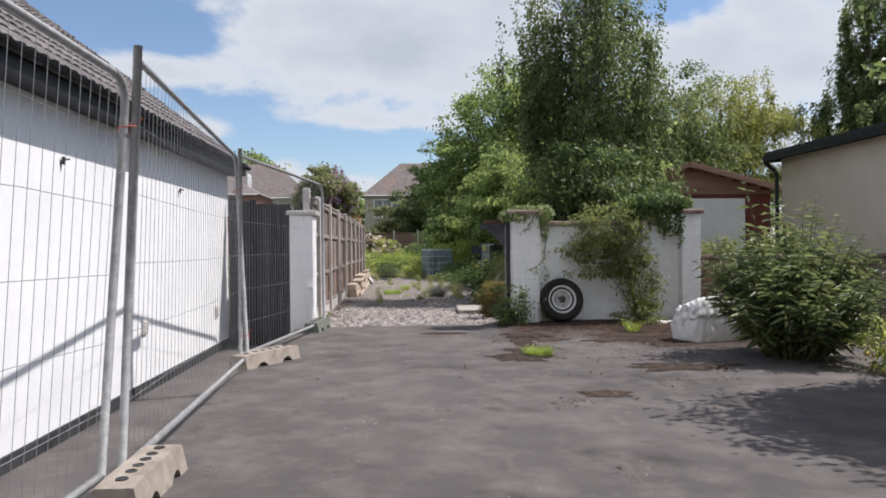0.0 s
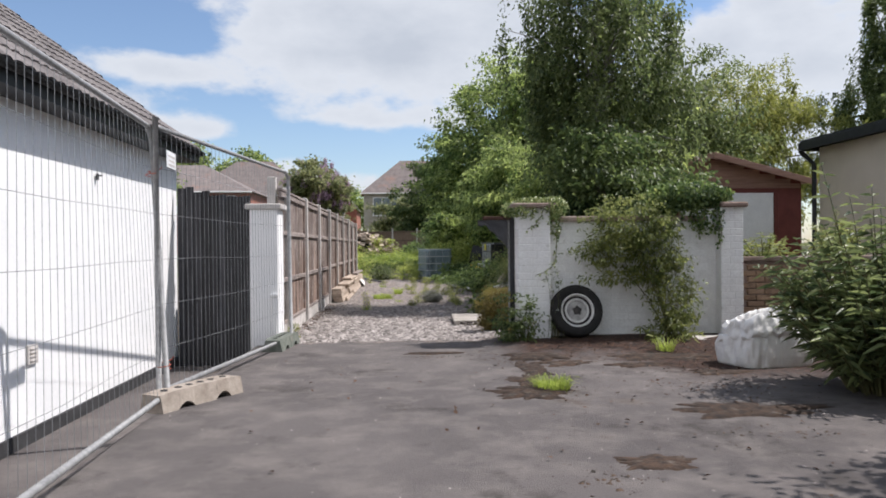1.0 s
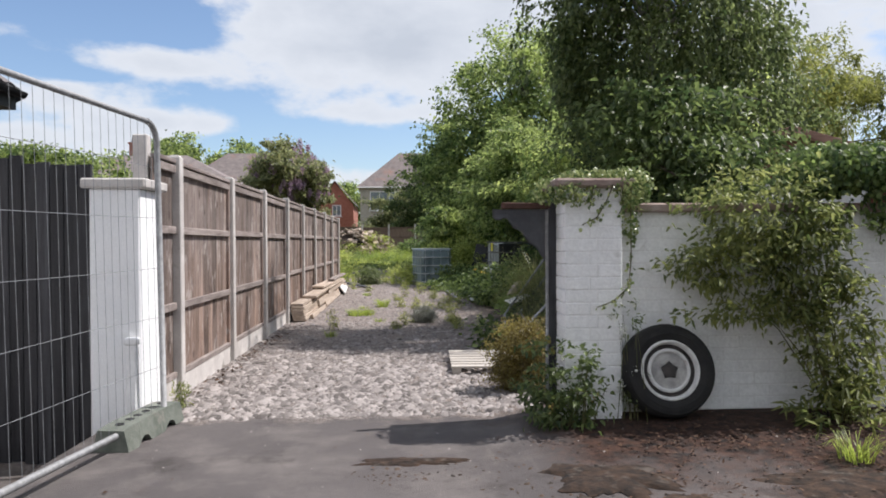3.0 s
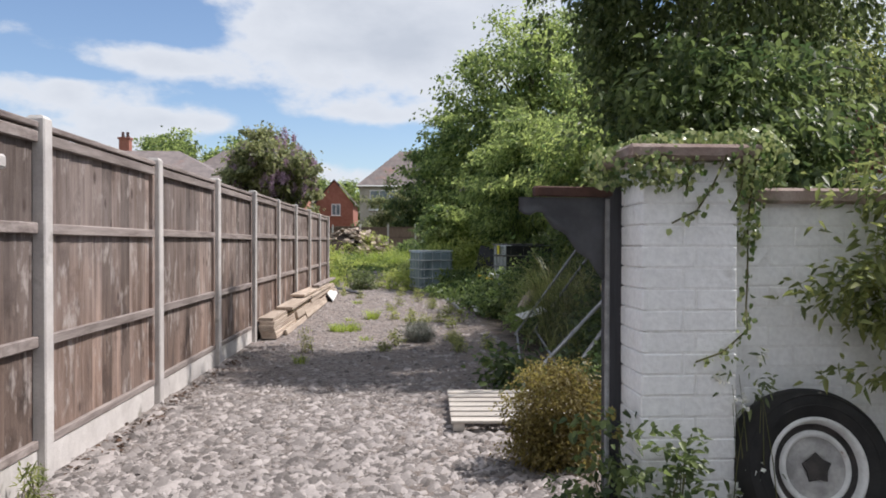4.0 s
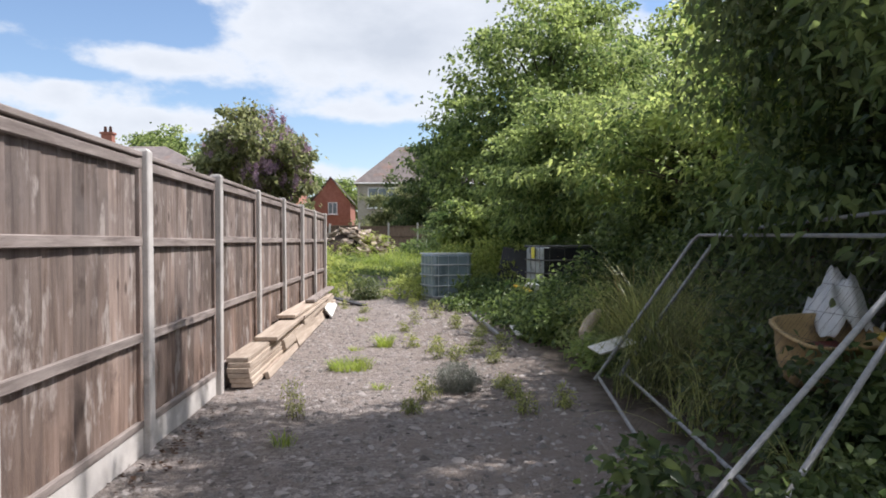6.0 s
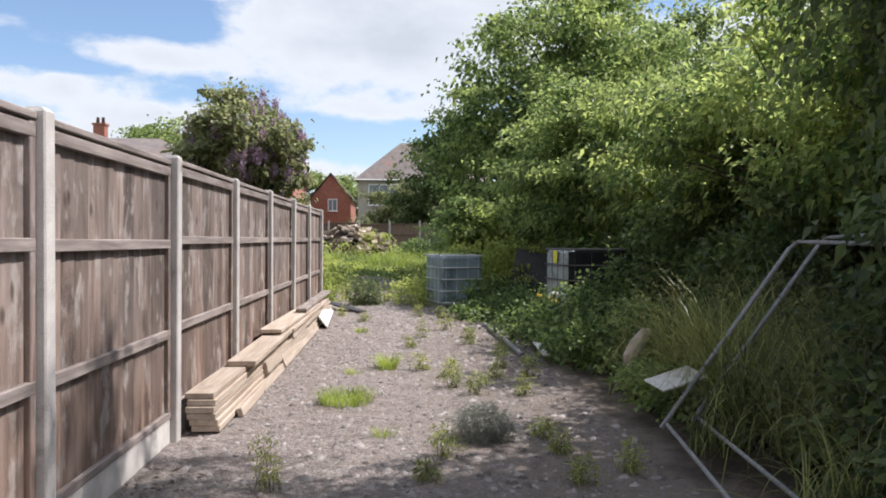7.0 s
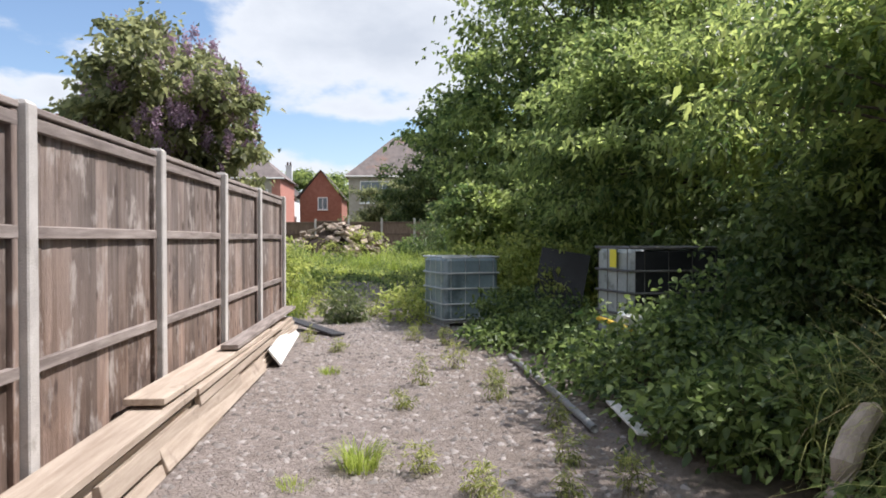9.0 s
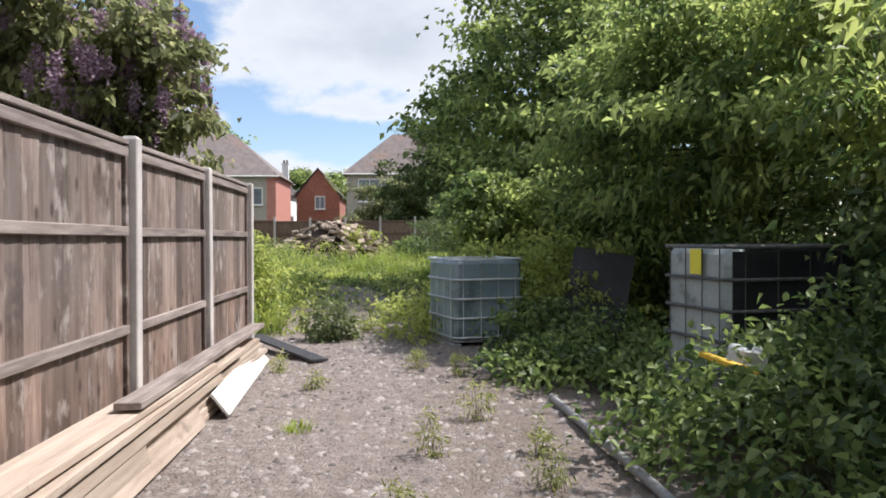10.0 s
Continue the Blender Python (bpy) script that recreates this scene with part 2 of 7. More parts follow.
    # trodden soil between the stones towards the undergrowth
    grav = mixc(rng(mth("ADD", sep.outputs[0], mth("MULTIPLY", mth("SUBTRACT", mid, 0.5), 3.2)), 0.55, 1.65, 0, 0.88), grav, mixc(fine, (0.135, 0.108, 0.090), (0.28, 0.233, 0.203)))
    earth = mixc(rng(mid, 0.4, 0.6), (0.05, 0.038, 0.026), (0.10, 0.075, 0.05))
    turf = mixc(rng(fine, 0.35, 0.65), (0.05, 0.075, 0.02), (0.10, 0.13, 0.035))
    open_land = mth("MAXIMUM", rng(sep.outputs[1], 24.0, 30.0), mth("MAXIMUM", rng(sep.outputs[0], 6.0, 9.0), rng(sep.outputs[0], -5.0, -9.0)))
    earth = mixc(mth("MULTIPLY", rng(broad, 0.42, 0.58), open_land), earth, turf)
    wob = mth("MULTIPLY", mth("SUBTRACT", mid, 0.5), 1.3)
    is_grav = rng(mth("ADD", sep.outputs[1], wob), 8.05, 8.3)
    # earth and leaf mould along the foot of the white wall and the beds on the east side
    east = mth("ADD", mth("SUBTRACT", sep.outputs[0], mth("MULTIPLY", wob, 1.4)), mth("MULTIPLY", mth("MAXIMUM", mth("SUBTRACT", 6.4, sep.outputs[1]), 0.0), -0.25))
    bed = mth("MULTIPLY", rng(east, 2.5, 3.2), rng(mth("ADD", sep.outputs[1], wob), 4.9, 5.8))
    foot = mth("MULTIPLY", rng(sep.outputs[0], 1.6, 2.0), rng(mth("ADD", sep.outputs[1], mth("MULTIPLY", wob, 1.6)), 6.4, 7.1))
    litter = mth("MAXIMUM", bed, foot)
    mould = mixc(rng(fine, 0.35, 0.65), (0.012, 0.009, 0.008), (0.066, 0.033, 0.022))
    col = mixc(is_grav, mixc(litter, tar, mould), grav)
    out_y = rng(mth("ADD", sep.outputs[1], mth("MULTIPLY", wob, 3.0)), 32.5, 36.0)
    out_e = rng(mth("SUBTRACT", sep.outputs[0], wob), 2.2, 2.7)
    out_w = rng(sep.outputs[0], -1.0, -1.25)
    past = rng(sep.outputs[1], 8.2, 8.4)
    col = mixc(mth("MULTIPLY", past, mth("MAXIMUM", out_y, mth("MAXIMUM", out_e, out_w))), col, earth)
    far = mth("MAXIMUM", rng(sep.outputs[0], 6.0, 9.0), rng(sep.outputs[0], -9.0, -14.0))
    col = mixc(far, col, earth)
    links.new(col, bsdf.inputs["Base Color"])
    bsdf.inputs["Roughness"].default_value = 0.9
    bsdf.inputs["Specular IOR Level"].default_value = 0.3
    h = mth("ADD", mth("MULTIPLY", grit, 0.35), mth("MULTIPLY", mth("MULTIPLY", mth("ADD", mth("MULTIPLY", stone_tone.outputs[1], 0.8), rng(edge.outputs["Distance"], 0.0, 0.09, 0.0, 0.7)), is_grav), 0.55))
    h = mth("ADD", h, mth("MULTIPLY", mth("MULTIPLY", fine, is_grav), 1.1))
    bmp = nodes.new("ShaderNodeBump")
    bmp.inputs["Strength"].default_value, bmp.inputs["Distance"].default_value = 0.9, 0.022
    links.new(h, bmp.inputs["Height"])
    links.new(bmp.outputs[0], bsdf.inputs["Normal"])
    return m


def fence_mat():
    """Sawn boards gone grey: warm and grey tones board by board, pale rubbed patches, dark runs and knots."""
    m = mat("weathered_fence_board", (0.135, 0.098, 0.080), (0.315, 0.252, 0.222), 2.2, 0.85, 0.6, 45, stain=(0.080, 0.058, 0.050), stain_scale=1.7, stain_at=0.55, rand=0.5, stretch=(7, 7, 0.7))
    nodes, links = m.node_tree.nodes, m.node_tree.links
    bsdf = nodes["Principled BSDF"]
    base = bsdf.inputs["Base Color"].links[0].from_socket
    geo = nodes.new("ShaderNodeNewGeometry")

    def layer(col, scale, stretch, lo, hi, amount, tint, detail=5.0):
        mp = nodes.new("ShaderNodeMapping")
        mp.inputs["Scale"].default_value = stretch
        links.new(geo.outputs["Position"], mp.inputs[0])
        n = nodes.new("ShaderNodeTexNoise")
        n.inputs["Scale"].default_value, n.inputs["Detail"].default_value, n.inputs["Roughness"].default_value = scale, detail, 0.6
        links.new(mp.outputs[0], n.inputs["Vector"])
        r = nodes.new("ShaderNodeMapRange")
        for key, val in zip(("From Min", "From Max", "To Max"), (lo, hi, amount)):
            r.inputs[key].default_value = val
        links.new(n.outputs[0], r.inputs["Value"])
        x = nodes.new("ShaderNodeMix")
        x.data_type = "RGBA"
        links.new(r.outputs[0], x.inputs["Factor"])
        links.new(col, x.inputs[6])
        x.inputs[7].default_value = rgba(tint)
        return x.outputs[2]
    base = layer(base, 0.9, (1, 1, 1.2), 0.42, 0.62, 0.45, (0.225, 0.19, 0.178))
    # boards turn browner low down, along a wavering edge
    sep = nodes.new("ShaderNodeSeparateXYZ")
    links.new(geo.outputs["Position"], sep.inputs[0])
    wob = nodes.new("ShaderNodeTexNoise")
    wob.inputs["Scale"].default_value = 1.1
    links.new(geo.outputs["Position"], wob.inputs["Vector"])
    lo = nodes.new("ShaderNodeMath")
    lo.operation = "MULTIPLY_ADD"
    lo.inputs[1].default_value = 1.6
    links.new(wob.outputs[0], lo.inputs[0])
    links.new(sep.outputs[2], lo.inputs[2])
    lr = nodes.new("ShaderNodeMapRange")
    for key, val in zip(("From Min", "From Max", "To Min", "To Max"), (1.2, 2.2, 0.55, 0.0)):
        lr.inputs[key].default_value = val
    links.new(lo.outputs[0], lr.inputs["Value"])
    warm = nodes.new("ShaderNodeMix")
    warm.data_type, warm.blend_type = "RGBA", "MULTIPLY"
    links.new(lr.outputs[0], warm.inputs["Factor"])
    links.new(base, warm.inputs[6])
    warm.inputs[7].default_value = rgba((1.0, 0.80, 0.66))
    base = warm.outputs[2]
    base = layer(base, 5.5, (1, 1.5, 0.7), 0.55, 0.66, 0.75, (0.44, 0.39, 0.36), 6.0)
    base = layer(base, 1.3, (1, 2.2, 0.5), 0.55, 0.69, 0.6, (0.095, 0.072, 0.064))
    base = layer(base, 3.0, (1, 7.0, 0.35), 0.57, 0.67, 0.5, (0.075, 0.057, 0.050))
    vo = nodes.new("ShaderNodeTexVoronoi")
    mp = nodes.new("ShaderNodeMapping")
    mp.inputs["Scale"].default_value = (1.0, 6.0, 3.0)
    links.new(geo.outputs["Position"], mp.inputs[0])
    links.new(mp.outputs[0], vo.inputs["Vector"])
    vo.inputs["Scale"].default_value = 1.0
    r = nodes.new("ShaderNodeMapRange")
    for key, val in zip(("From Min", "From Max", "To Min", "To Max"), (0.07, 0.16, 0.8, 0.0)):
        r.inputs[key].default_value = val
    links.new(vo.outputs["Distance"], r.inputs["Value"])
    x = nodes.new("ShaderNodeMix")
    x.data_type = "RGBA"
    links.new(r.outputs[0], x.inputs["Factor"])
    links.new(base, x.inputs[6])
    x.inputs[7].default_value = rgba((0.06, 0.04, 0.034))
    links.new(x.outputs[2], bsdf.inputs["Base Color"])
    return m


M = dict(
    ground=ground_mat(),
    render_white=mat("white_render", (0.78, 0.79, 0.80), (0.86, 0.86, 0.86), 1.5, 0.85, 0.35, 110, stain=(0.68, 0.68, 0.66), stain_scale=0.9, stain_at=0.64, rand=0.02),
    plinth=mat("black_bitumen", (0.022, 0.022, 0.024), (0.05, 0.05, 0.052), 6, 0.7, 0.4, 70, rand=0.05),
    roof_tile=mat("weathered_concrete_tile", (0.112, 0.100, 0.098), (0.195, 0.178, 0.174), 9, 0.88, 0.5, 90, stain=(0.14, 0.13, 0.09), stain_scale=4, stain_at=0.62, rand=0.2),
    fascia=mat("black_fascia", (0.012, 0.012, 0.013), (0.03, 0.03, 0.032), 8, 0.45, 0.1, 80, rand=0.05),
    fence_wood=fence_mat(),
    end_wood=mat("brown_end_fence", (0.115, 0.078, 0.058), (0.20, 0.145, 0.11), 2.0, 0.85, 0.3, 40, rand=0.2, stretch=(6, 6, 1)),
    rail_wood=mat("fence_rail_wood", (0.17, 0.138, 0.125), (0.36, 0.31, 0.285), 2.4, 0.85, 0.4, 50, rand=0.12, stretch=(9, 0.8, 9)),
    concrete=mat("fence_concrete", (0.45, 0.42, 0.40), (0.60, 0.57, 0.54), 4, 0.9, 0.4, 120, stain=(0.24, 0.22, 0.19), stain_scale=3, stain_at=0.6, rand=0.08),
    galv=mat("galvanised_steel", (0.24, 0.243, 0.245), (0.37, 0.373, 0.375), 22, 0.62, 0.05, 60, metal=0.45, rand=0.08),
    wire=mat("galvanised_wire", (0.20, 0.21, 0.22), (0.30, 0.31, 0.32), 22, 0.55, 0.0, 60, metal=0.3, rand=0.05),
    wire_dull=mat("dull_wire", (0.05, 0.048, 0.046), (0.09, 0.085, 0.08), 22, 0.7, 0.0, 60, metal=0.2, rand=0.05),
    block_green=mat("green_stained_block", (0.105, 0.12, 0.10), (0.20, 0.215, 0.185), 7, 0.9, 0.5, 100, stain=(0.24, 0.23, 0.2), stain_scale=5, stain_at=0.6, rand=0.05),
    # cage steel darkened in colour for the tank that stands in deep shade
    galv_shaded=mat("shaded_galvanised_steel", (0.09, 0.09, 0.09), (0.16, 0.16, 0.158), 18, 0.7, 0.05, 60, metal=0.3, rand=0.08),
    block=mat("fence_foot_concrete", (0.225, 0.190, 0.158), (0.37, 0.325, 0.278), 7, 0.92, 0.5, 100, stain=(0.22, 0.18, 0.15), stain_scale=6, stain_at=0.56, rand=0.15),
    gate_black=mat("black_stained_boards", (0.018, 0.018, 0.021), (0.048, 0.048, 0.053), 3, 0.6, 0.4, 50, stain=(0.07, 0.07, 0.07), stain_scale=5, stain_at=0.66, rand=0.35, stretch=(10, 10, 0.6)),
    brick_white=mat("white_painted_brick", (0.80, 0.80, 0.79), (0.87, 0.87, 0.86), 8, 0.7, 0.4, 45, stain=(0.50, 0.49, 0.45), stain_scale=2.2, stain_at=0.62, rand=0.02),
    mortar_white=mat("white_painted_mortar", (0.76, 0.755, 0.74), (0.84, 0.835, 0.82), 9, 0.85, 0.4, 60, stain=(0.36, 0.35, 0.31), stain_scale=2.6, stain_at=0.64, rand=0.02),
    coping=mat("weathered_coping", (0.24, 0.17, 0.145), (0.36, 0.29, 0.255), 7, 0.9, 0.5, 80, stain=(0.15, 0.15, 0.10), stain_scale=5, rand=0.12),
    rubber=mat("old_rubber", (0.010, 0.010, 0.010), (0.026, 0.025, 0.024), 8, 0.72, 0.2, 90, rand=0.05),
    rim_grey=mat("dull_grey_steel", (0.22, 0.215, 0.208), (0.44, 0.43, 0.41), 10, 0.6, 0.1, 60, stain=(0.16, 0.10, 0.07), stain_scale=9, stain_at=0.6, rand=0.02),
    rim_white=mat("white_painted_steel", (0.55, 0.55, 0.53), (0.72, 0.72, 0.7), 10, 0.5, 0.1, 60, stain=(0.22, 0.13, 0.08), stain_scale=9, stain_at=0.63, rand=0.02),
    hub_dark=mat("dark_hub", (0.02, 0.02, 0.02), (0.07, 0.06, 0.055), 12, 0.6, 0.1, 60, rand=0.02),
    plank=mat("pale_plank", (0.36, 0.285, 0.225), (0.54, 0.45, 0.37), 2.2, 0.85, 0.4, 55, stain=(0.24, 0.185, 0.15), stain_scale=3.4, stain_at=0.62, rand=0.14, stretch=(9, 0.6, 9)),
    white_board=mat("white_board", (0.66, 0.65, 0.62), (0.78, 0.77, 0.75), 5, 0.6, 0.1, 60, stain=(0.42, 0.38, 0.33), stain_scale=5, rand=0.04),
    pallet=mat("grey_pallet_wood", (0.37, 0.335, 0.295), (0.52, 0.48, 0.43), 2.4, 0.85, 0.3, 55, rand=0.12, stretch=(0.7, 9, 9)),
    tank=mat("grey_tank_plastic", (0.15, 0.21, 0.24), (0.27, 0.345, 0.375), 1.4, 0.33, 0.05, 30, stain=(0.095, 0.135, 0.15), stain_scale=2.0, stain_at=0.54, rand=0.05),
    tank_pale=mat("pale_tank_plastic", (0.23, 0.27, 0.272), (0.37, 0.41, 0.405), 2.2, 0.4, 0.1, 30, stain=(0.16, 0.19, 0.18), stain_scale=4.0, stain_at=0.55, rand=0.05),
    cage=mat("tank_cage_steel", (0.46, 0.49, 0.51), (0.60, 0.63, 0.65), 12, 0.45, 0.0, 60, metal=0.2, rand=0.06),
    bag=mat("woven_bag_white", (0.70, 0.69, 0.68), (0.80, 0.80, 0.79), 9, 0.8, 0.5, 160, stain=(0.45, 0.40, 0.34), stain_scale=4, stain_at=0.64, rand=0.02),
    bark=mat("bark", (0.055, 0.042, 0.033), (0.13, 0.105, 0.085), 9, 0.95, 0.9, 35, rand=0.1, stretch=(3, 3, 0.6)),
    bark_birch=mat("birch_bark", (0.10, 0.09, 0.08), (0.42, 0.40, 0.37), 6, 0.85, 0.6, 35, rand=0.1, stretch=(1, 1, 4)),
    twig=mat("green_stem", (0.07, 0.085, 0.03), (0.13, 0.11, 0.05), 8, 0.8, 0.2, 60),
    render_cream=mat("cream_render", (0.72, 0.62, 0.51), (0.80, 0.70, 0.59), 1.3, 0.9, 0.5, 90, stain=(0.56, 0.48, 0.40), stain_scale=0.8, stain_at=0.58, rand=0.02),
    shed_wood=mat("brown_stained_weatherboard", (0.22, 0.12, 0.088), (0.32, 0.19, 0.145), 3, 0.65, 0.3, 45, rand=0.14, stretch=(0.6, 8, 8)),
    shed_red=mat("dark_red_paint", (0.11, 0.025, 0.02), (0.16, 0.04, 0.032), 3, 0.55, 0.2, 45, rand=0.08),
    shed_roof=mat("shed_felt", (0.22, 0.155, 0.13), (0.32, 0.24, 0.205), 6, 0.95, 0.5, 80, rand=0.05),
    door_white=mat("white_door_paint", (0.70, 0.71, 0.72), (0.78, 0.79, 0.80), 3, 0.55, 0.1, 60, rand=0.02),
    planter_brick=mat("buff_brick", (0.20, 0.13, 0.085), (0.34, 0.235, 0.16), 8, 0.9, 0.5, 60, rand=0.22),
    house_brick=mat("red_brick_far", (0.29, 0.115, 0.082), (0.37, 0.165, 0.12), 3, 0.9, 0.3, 30, rand=0.05),
    house_render=mat("grey_pebbledash", (0.36, 0.33, 0.28), (0.44, 0.405, 0.35), 3, 0.95, 0.5, 50, rand=0.03),
    house_pink=mat("pink_render", (0.46, 0.20, 0.16), (0.52, 0.25, 0.20), 2, 0.9, 0.3, 50, rand=0.03),
    house_roof=mat("brown_roof_far", (0.145, 0.125, 0.12), (0.225, 0.192, 0.182), 2.0, 0.9, 0.4, 30, stain=(0.24, 0.16, 0.135), stain_scale=0.6, stain_at=0.56, rand=0.06),
    pane=mat("window_glass", (0.10, 0.13, 0.15), (0.2, 0.24, 0.27), 1.2, 0.08, 0.0, 20, rand=0.1, rough2=0.12, spec=0.6),
    upvc=mat("white_upvc", (0.74, 0.74, 0.74), (0.8, 0.8, 0.8), 3, 0.4, 0.0, 30, rand=0.02),
    stone=mat("gravel_stone", (0.20, 0.185, 0.17), (0.40, 0.375, 0.35), 12, 0.9, 0.4, 80, rand=0.2),
    rubble=mat("broken_masonry", (0.23, 0.18, 0.14), (0.45, 0.375, 0.305), 5, 0.92, 0.5, 60, stain=(0.20, 0.10, 0.07), stain_scale=2, stain_at=0.6, rand=0.35),
    soil=mat("brown_soil", (0.013, 0.010, 0.008), (0.066, 0.040, 0.026), 14, 0.95, 1.0, 26, stain=(0.105, 0.088, 0.074), stain_scale=9, stain_at=0.56),
    grey_sheet=mat("dark_grey_sheet", (0.12, 0.122, 0.13), (0.20, 0.203, 0.215), 3, 0.5, 0.2, 30, rand=0.05),
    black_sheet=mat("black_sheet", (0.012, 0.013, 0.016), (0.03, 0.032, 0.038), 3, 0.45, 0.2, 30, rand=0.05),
    yellow=mat("yellow_plastic", (0.56, 0.36, 0.03), (0.68, 0.46, 0.06), 4, 0.45, 0.1, 50, rand=0.05),
    tan=mat("tan_plastic", (0.30, 0.215, 0.10), (0.42, 0.31, 0.16), 4, 0.5, 0.1, 50, stain=(0.16, 0.12, 0.07), stain_scale=5, stain_at=0.52),
    polythene=mat("polythene", (0.55, 0.57, 0.58), (0.68, 0.70, 0.72), 6, 0.3, 0.3, 30, spec=0.6),
    crate=mat("crate_wood", (0.38, 0.28, 0.215), (0.52, 0.41, 0.33), 3, 0.85, 0.3, 50, rand=0.1, stretch=(1, 1, 5)),
    log=mat("stripped_log", (0.34, 0.28, 0.235), (0.55, 0.475, 0.41), 4, 0.85, 0.6, 40, stain=(0.22, 0.16, 0.12), stain_scale=6, stain_at=0.6, rand=0.1, stretch=(3, 3, 0.8)),
    rust=mat("rusty_steel", (0.045, 0.024, 0.019), (0.095, 0.048, 0.036), 8, 0.8, 0.4, 60),
    plastic_green=mat("green_tie", (0.03, 0.10, 0.07), (0.05, 0.14, 0.09), 5, 0.5, 0.1, 60),
    sticker=mat("yellow_sticker", (0.68, 0.62, 0.04), (0.74, 0.68, 0.07), 5, 0.5, 0.0, 60),
    red_cord=mat("red_cord", (0.36, 0.09, 0.06), (0.5, 0.15, 0.10), 20, 0.8, 0.1, 90),
    lf_birch=leaf_mat("birch_leaf", (0.055, 0.080, 0.030), (0.192, 0.230, 0.088), 0.52, 0.40, 0.7),
    lf_syc=leaf_mat("bright_leaf", (0.070, 0.112, 0.038), (0.340, 0.402, 0.138), 0.58, 0.42, 1.25),
    # bright_leaf tone raised so the shaded elder and hawthorn crowns read as lit
    lf_lit=leaf_mat("lit_leaf", (0.085, 0.132, 0.042), (0.400, 0.455, 0.150), 0.62, 0.42, 1.1),
    # own tone of the dark evergreens; on brambles and hedge it stands for shade
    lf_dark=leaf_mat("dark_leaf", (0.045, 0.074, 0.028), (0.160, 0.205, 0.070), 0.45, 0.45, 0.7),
    lf_willow=leaf_mat("golden_leaf", (0.130, 0.150, 0.042), (0.310, 0.320, 0.092), 0.5, 0.45, 0.6),
    lf_bramble=leaf_mat("bramble_leaf", (0.040, 0.074, 0.024), (0.240, 0.315, 0.100), 0.40, 0.50, 1.2),
    lf_shrub=leaf_mat("shrub_leaf", (0.080, 0.108, 0.034), (0.270, 0.290, 0.102), 0.48, 0.45, 0.8),
    lf_bud=leaf_mat("buddleia_leaf", (0.060, 0.088, 0.038), (0.225, 0.262, 0.108), 0.36, 0.42, 0.8),
    lf_ivy=leaf_mat("ivy_leaf", (0.080, 0.130, 0.036), (0.420, 0.450, 0.200), 0.35, 0.35, 0.7),
    lf_lilac=leaf_mat("lilac_leaf", (0.105, 0.125, 0.058), (0.320, 0.330, 0.160), 0.58, 0.40, 0.7),
    fl_lilac=leaf_mat("lilac_blossom", (0.270, 0.180, 0.245), (0.480, 0.360, 0.440), 0.40, 0.6, 0.5),
    fl_white=leaf_mat("white_blossom", (0.6, 0.6, 0.55), (0.75, 0.75, 0.7), 0.3, 0.6, 0.2),
    grass=leaf_mat("grass_blade", (0.140, 0.200, 0.036), (0.370, 0.435, 0.095), 0.48, 0.45, 0.8),
    tall_grass=leaf_mat("tall_grass_blade", (0.075, 0.098, 0.034), (0.400, 0.410, 0.145), 0.48, 0.38, 0.9),
    dry_grass=leaf_mat("dry_grass_blade", (0.150, 0.125, 0.055), (0.400, 0.330, 0.160), 0.40, 0.5, 0.6),
    weed=leaf_mat("weed_leaf", (0.190, 0.240, 0.062), (0.470, 0.500, 0.150), 0.5, 0.45, 0.8),
    track_weed=leaf_mat("track_weed_leaf", (0.125, 0.155, 0.048), (0.420, 0.440, 0.145), 0.48, 0.45, 0.9),
    lf_rust=leaf_mat("bronze_leaf", (0.125, 0.098, 0.032), (0.340, 0.295, 0.090), 0.5, 0.45, 1.0),
    dead=leaf_mat("dead_leaf", (0.034, 0.020, 0.013), (0.12, 0.066, 0.038), 0.1, 0.8, 0.4),
    lavender=leaf_mat("lavender_leaf", (0.170, 0.185, 0.145), (0.330, 0.330, 0.300), 0.25, 0.6, 0.4),
)


# ---- building blocks ----
def link_mesh(name, me, material, parent=None, label=""):
    ob = new(name, me)
    if material is not None and not me.materials:
        me.materials.append(material)
    if parent is not None:
        ob.parent = parent
    if label:
        tagged(ob, label)
    return ob


def part(name, bm, material, parent=None, label="", smooth=False):
    me = bpy.data.meshes.new(name)
    if smooth:
        for f in bm.faces:
            f.smooth = True
    bm.to_mesh(me)
    bm.free()
    return link_mesh(name, me, material, parent, label)


def thing(name, label, category, x=0.0, y=0.0, z=0.0, rz=0.0, group="", kind=""):
    ob = new(name)
    ob.empty_display_size = 0.2
    ob.matrix_world = pose(x, y, z, 0, 0, rz)
    return tagged(ob, label, category, group, kind)


def box(bm, cx, cy, cz, sx, sy, sz, m=None, bevel=0.0):
    """A box by its middle and its size, with worn edges."""
    r = bmesh.ops.create_cube(bm, size=1.0)
    vs = r["verts"]
    for v in vs:
        v.co = Vector((v.co.x * sx, v.co.y * sy, v.co.z * sz))
    if bevel:
        es = list({e for v in vs for e in v.link_edges})
        rb = bmesh.ops.bevel(bm, geom=es, offset=bevel, segments=1, affect="EDGES")
        vs = list({v for f in rb["faces"] for v in f.verts} | {v for v in vs if v.is_valid})
    t = Matrix.Translation((cx, cy, cz)) @ (m or Matrix.Identity(4))
    bmesh.ops.transform(bm, matrix=t, verts=vs)
    return vs


def box_bm(sx, sy, sz, bevel=0.0, cx=0.0, cy=0.0, cz=0.0):
    bm = bmesh.new()
    box(bm, cx, cy, cz, sx, sy, sz, bevel=bevel)
    return bm


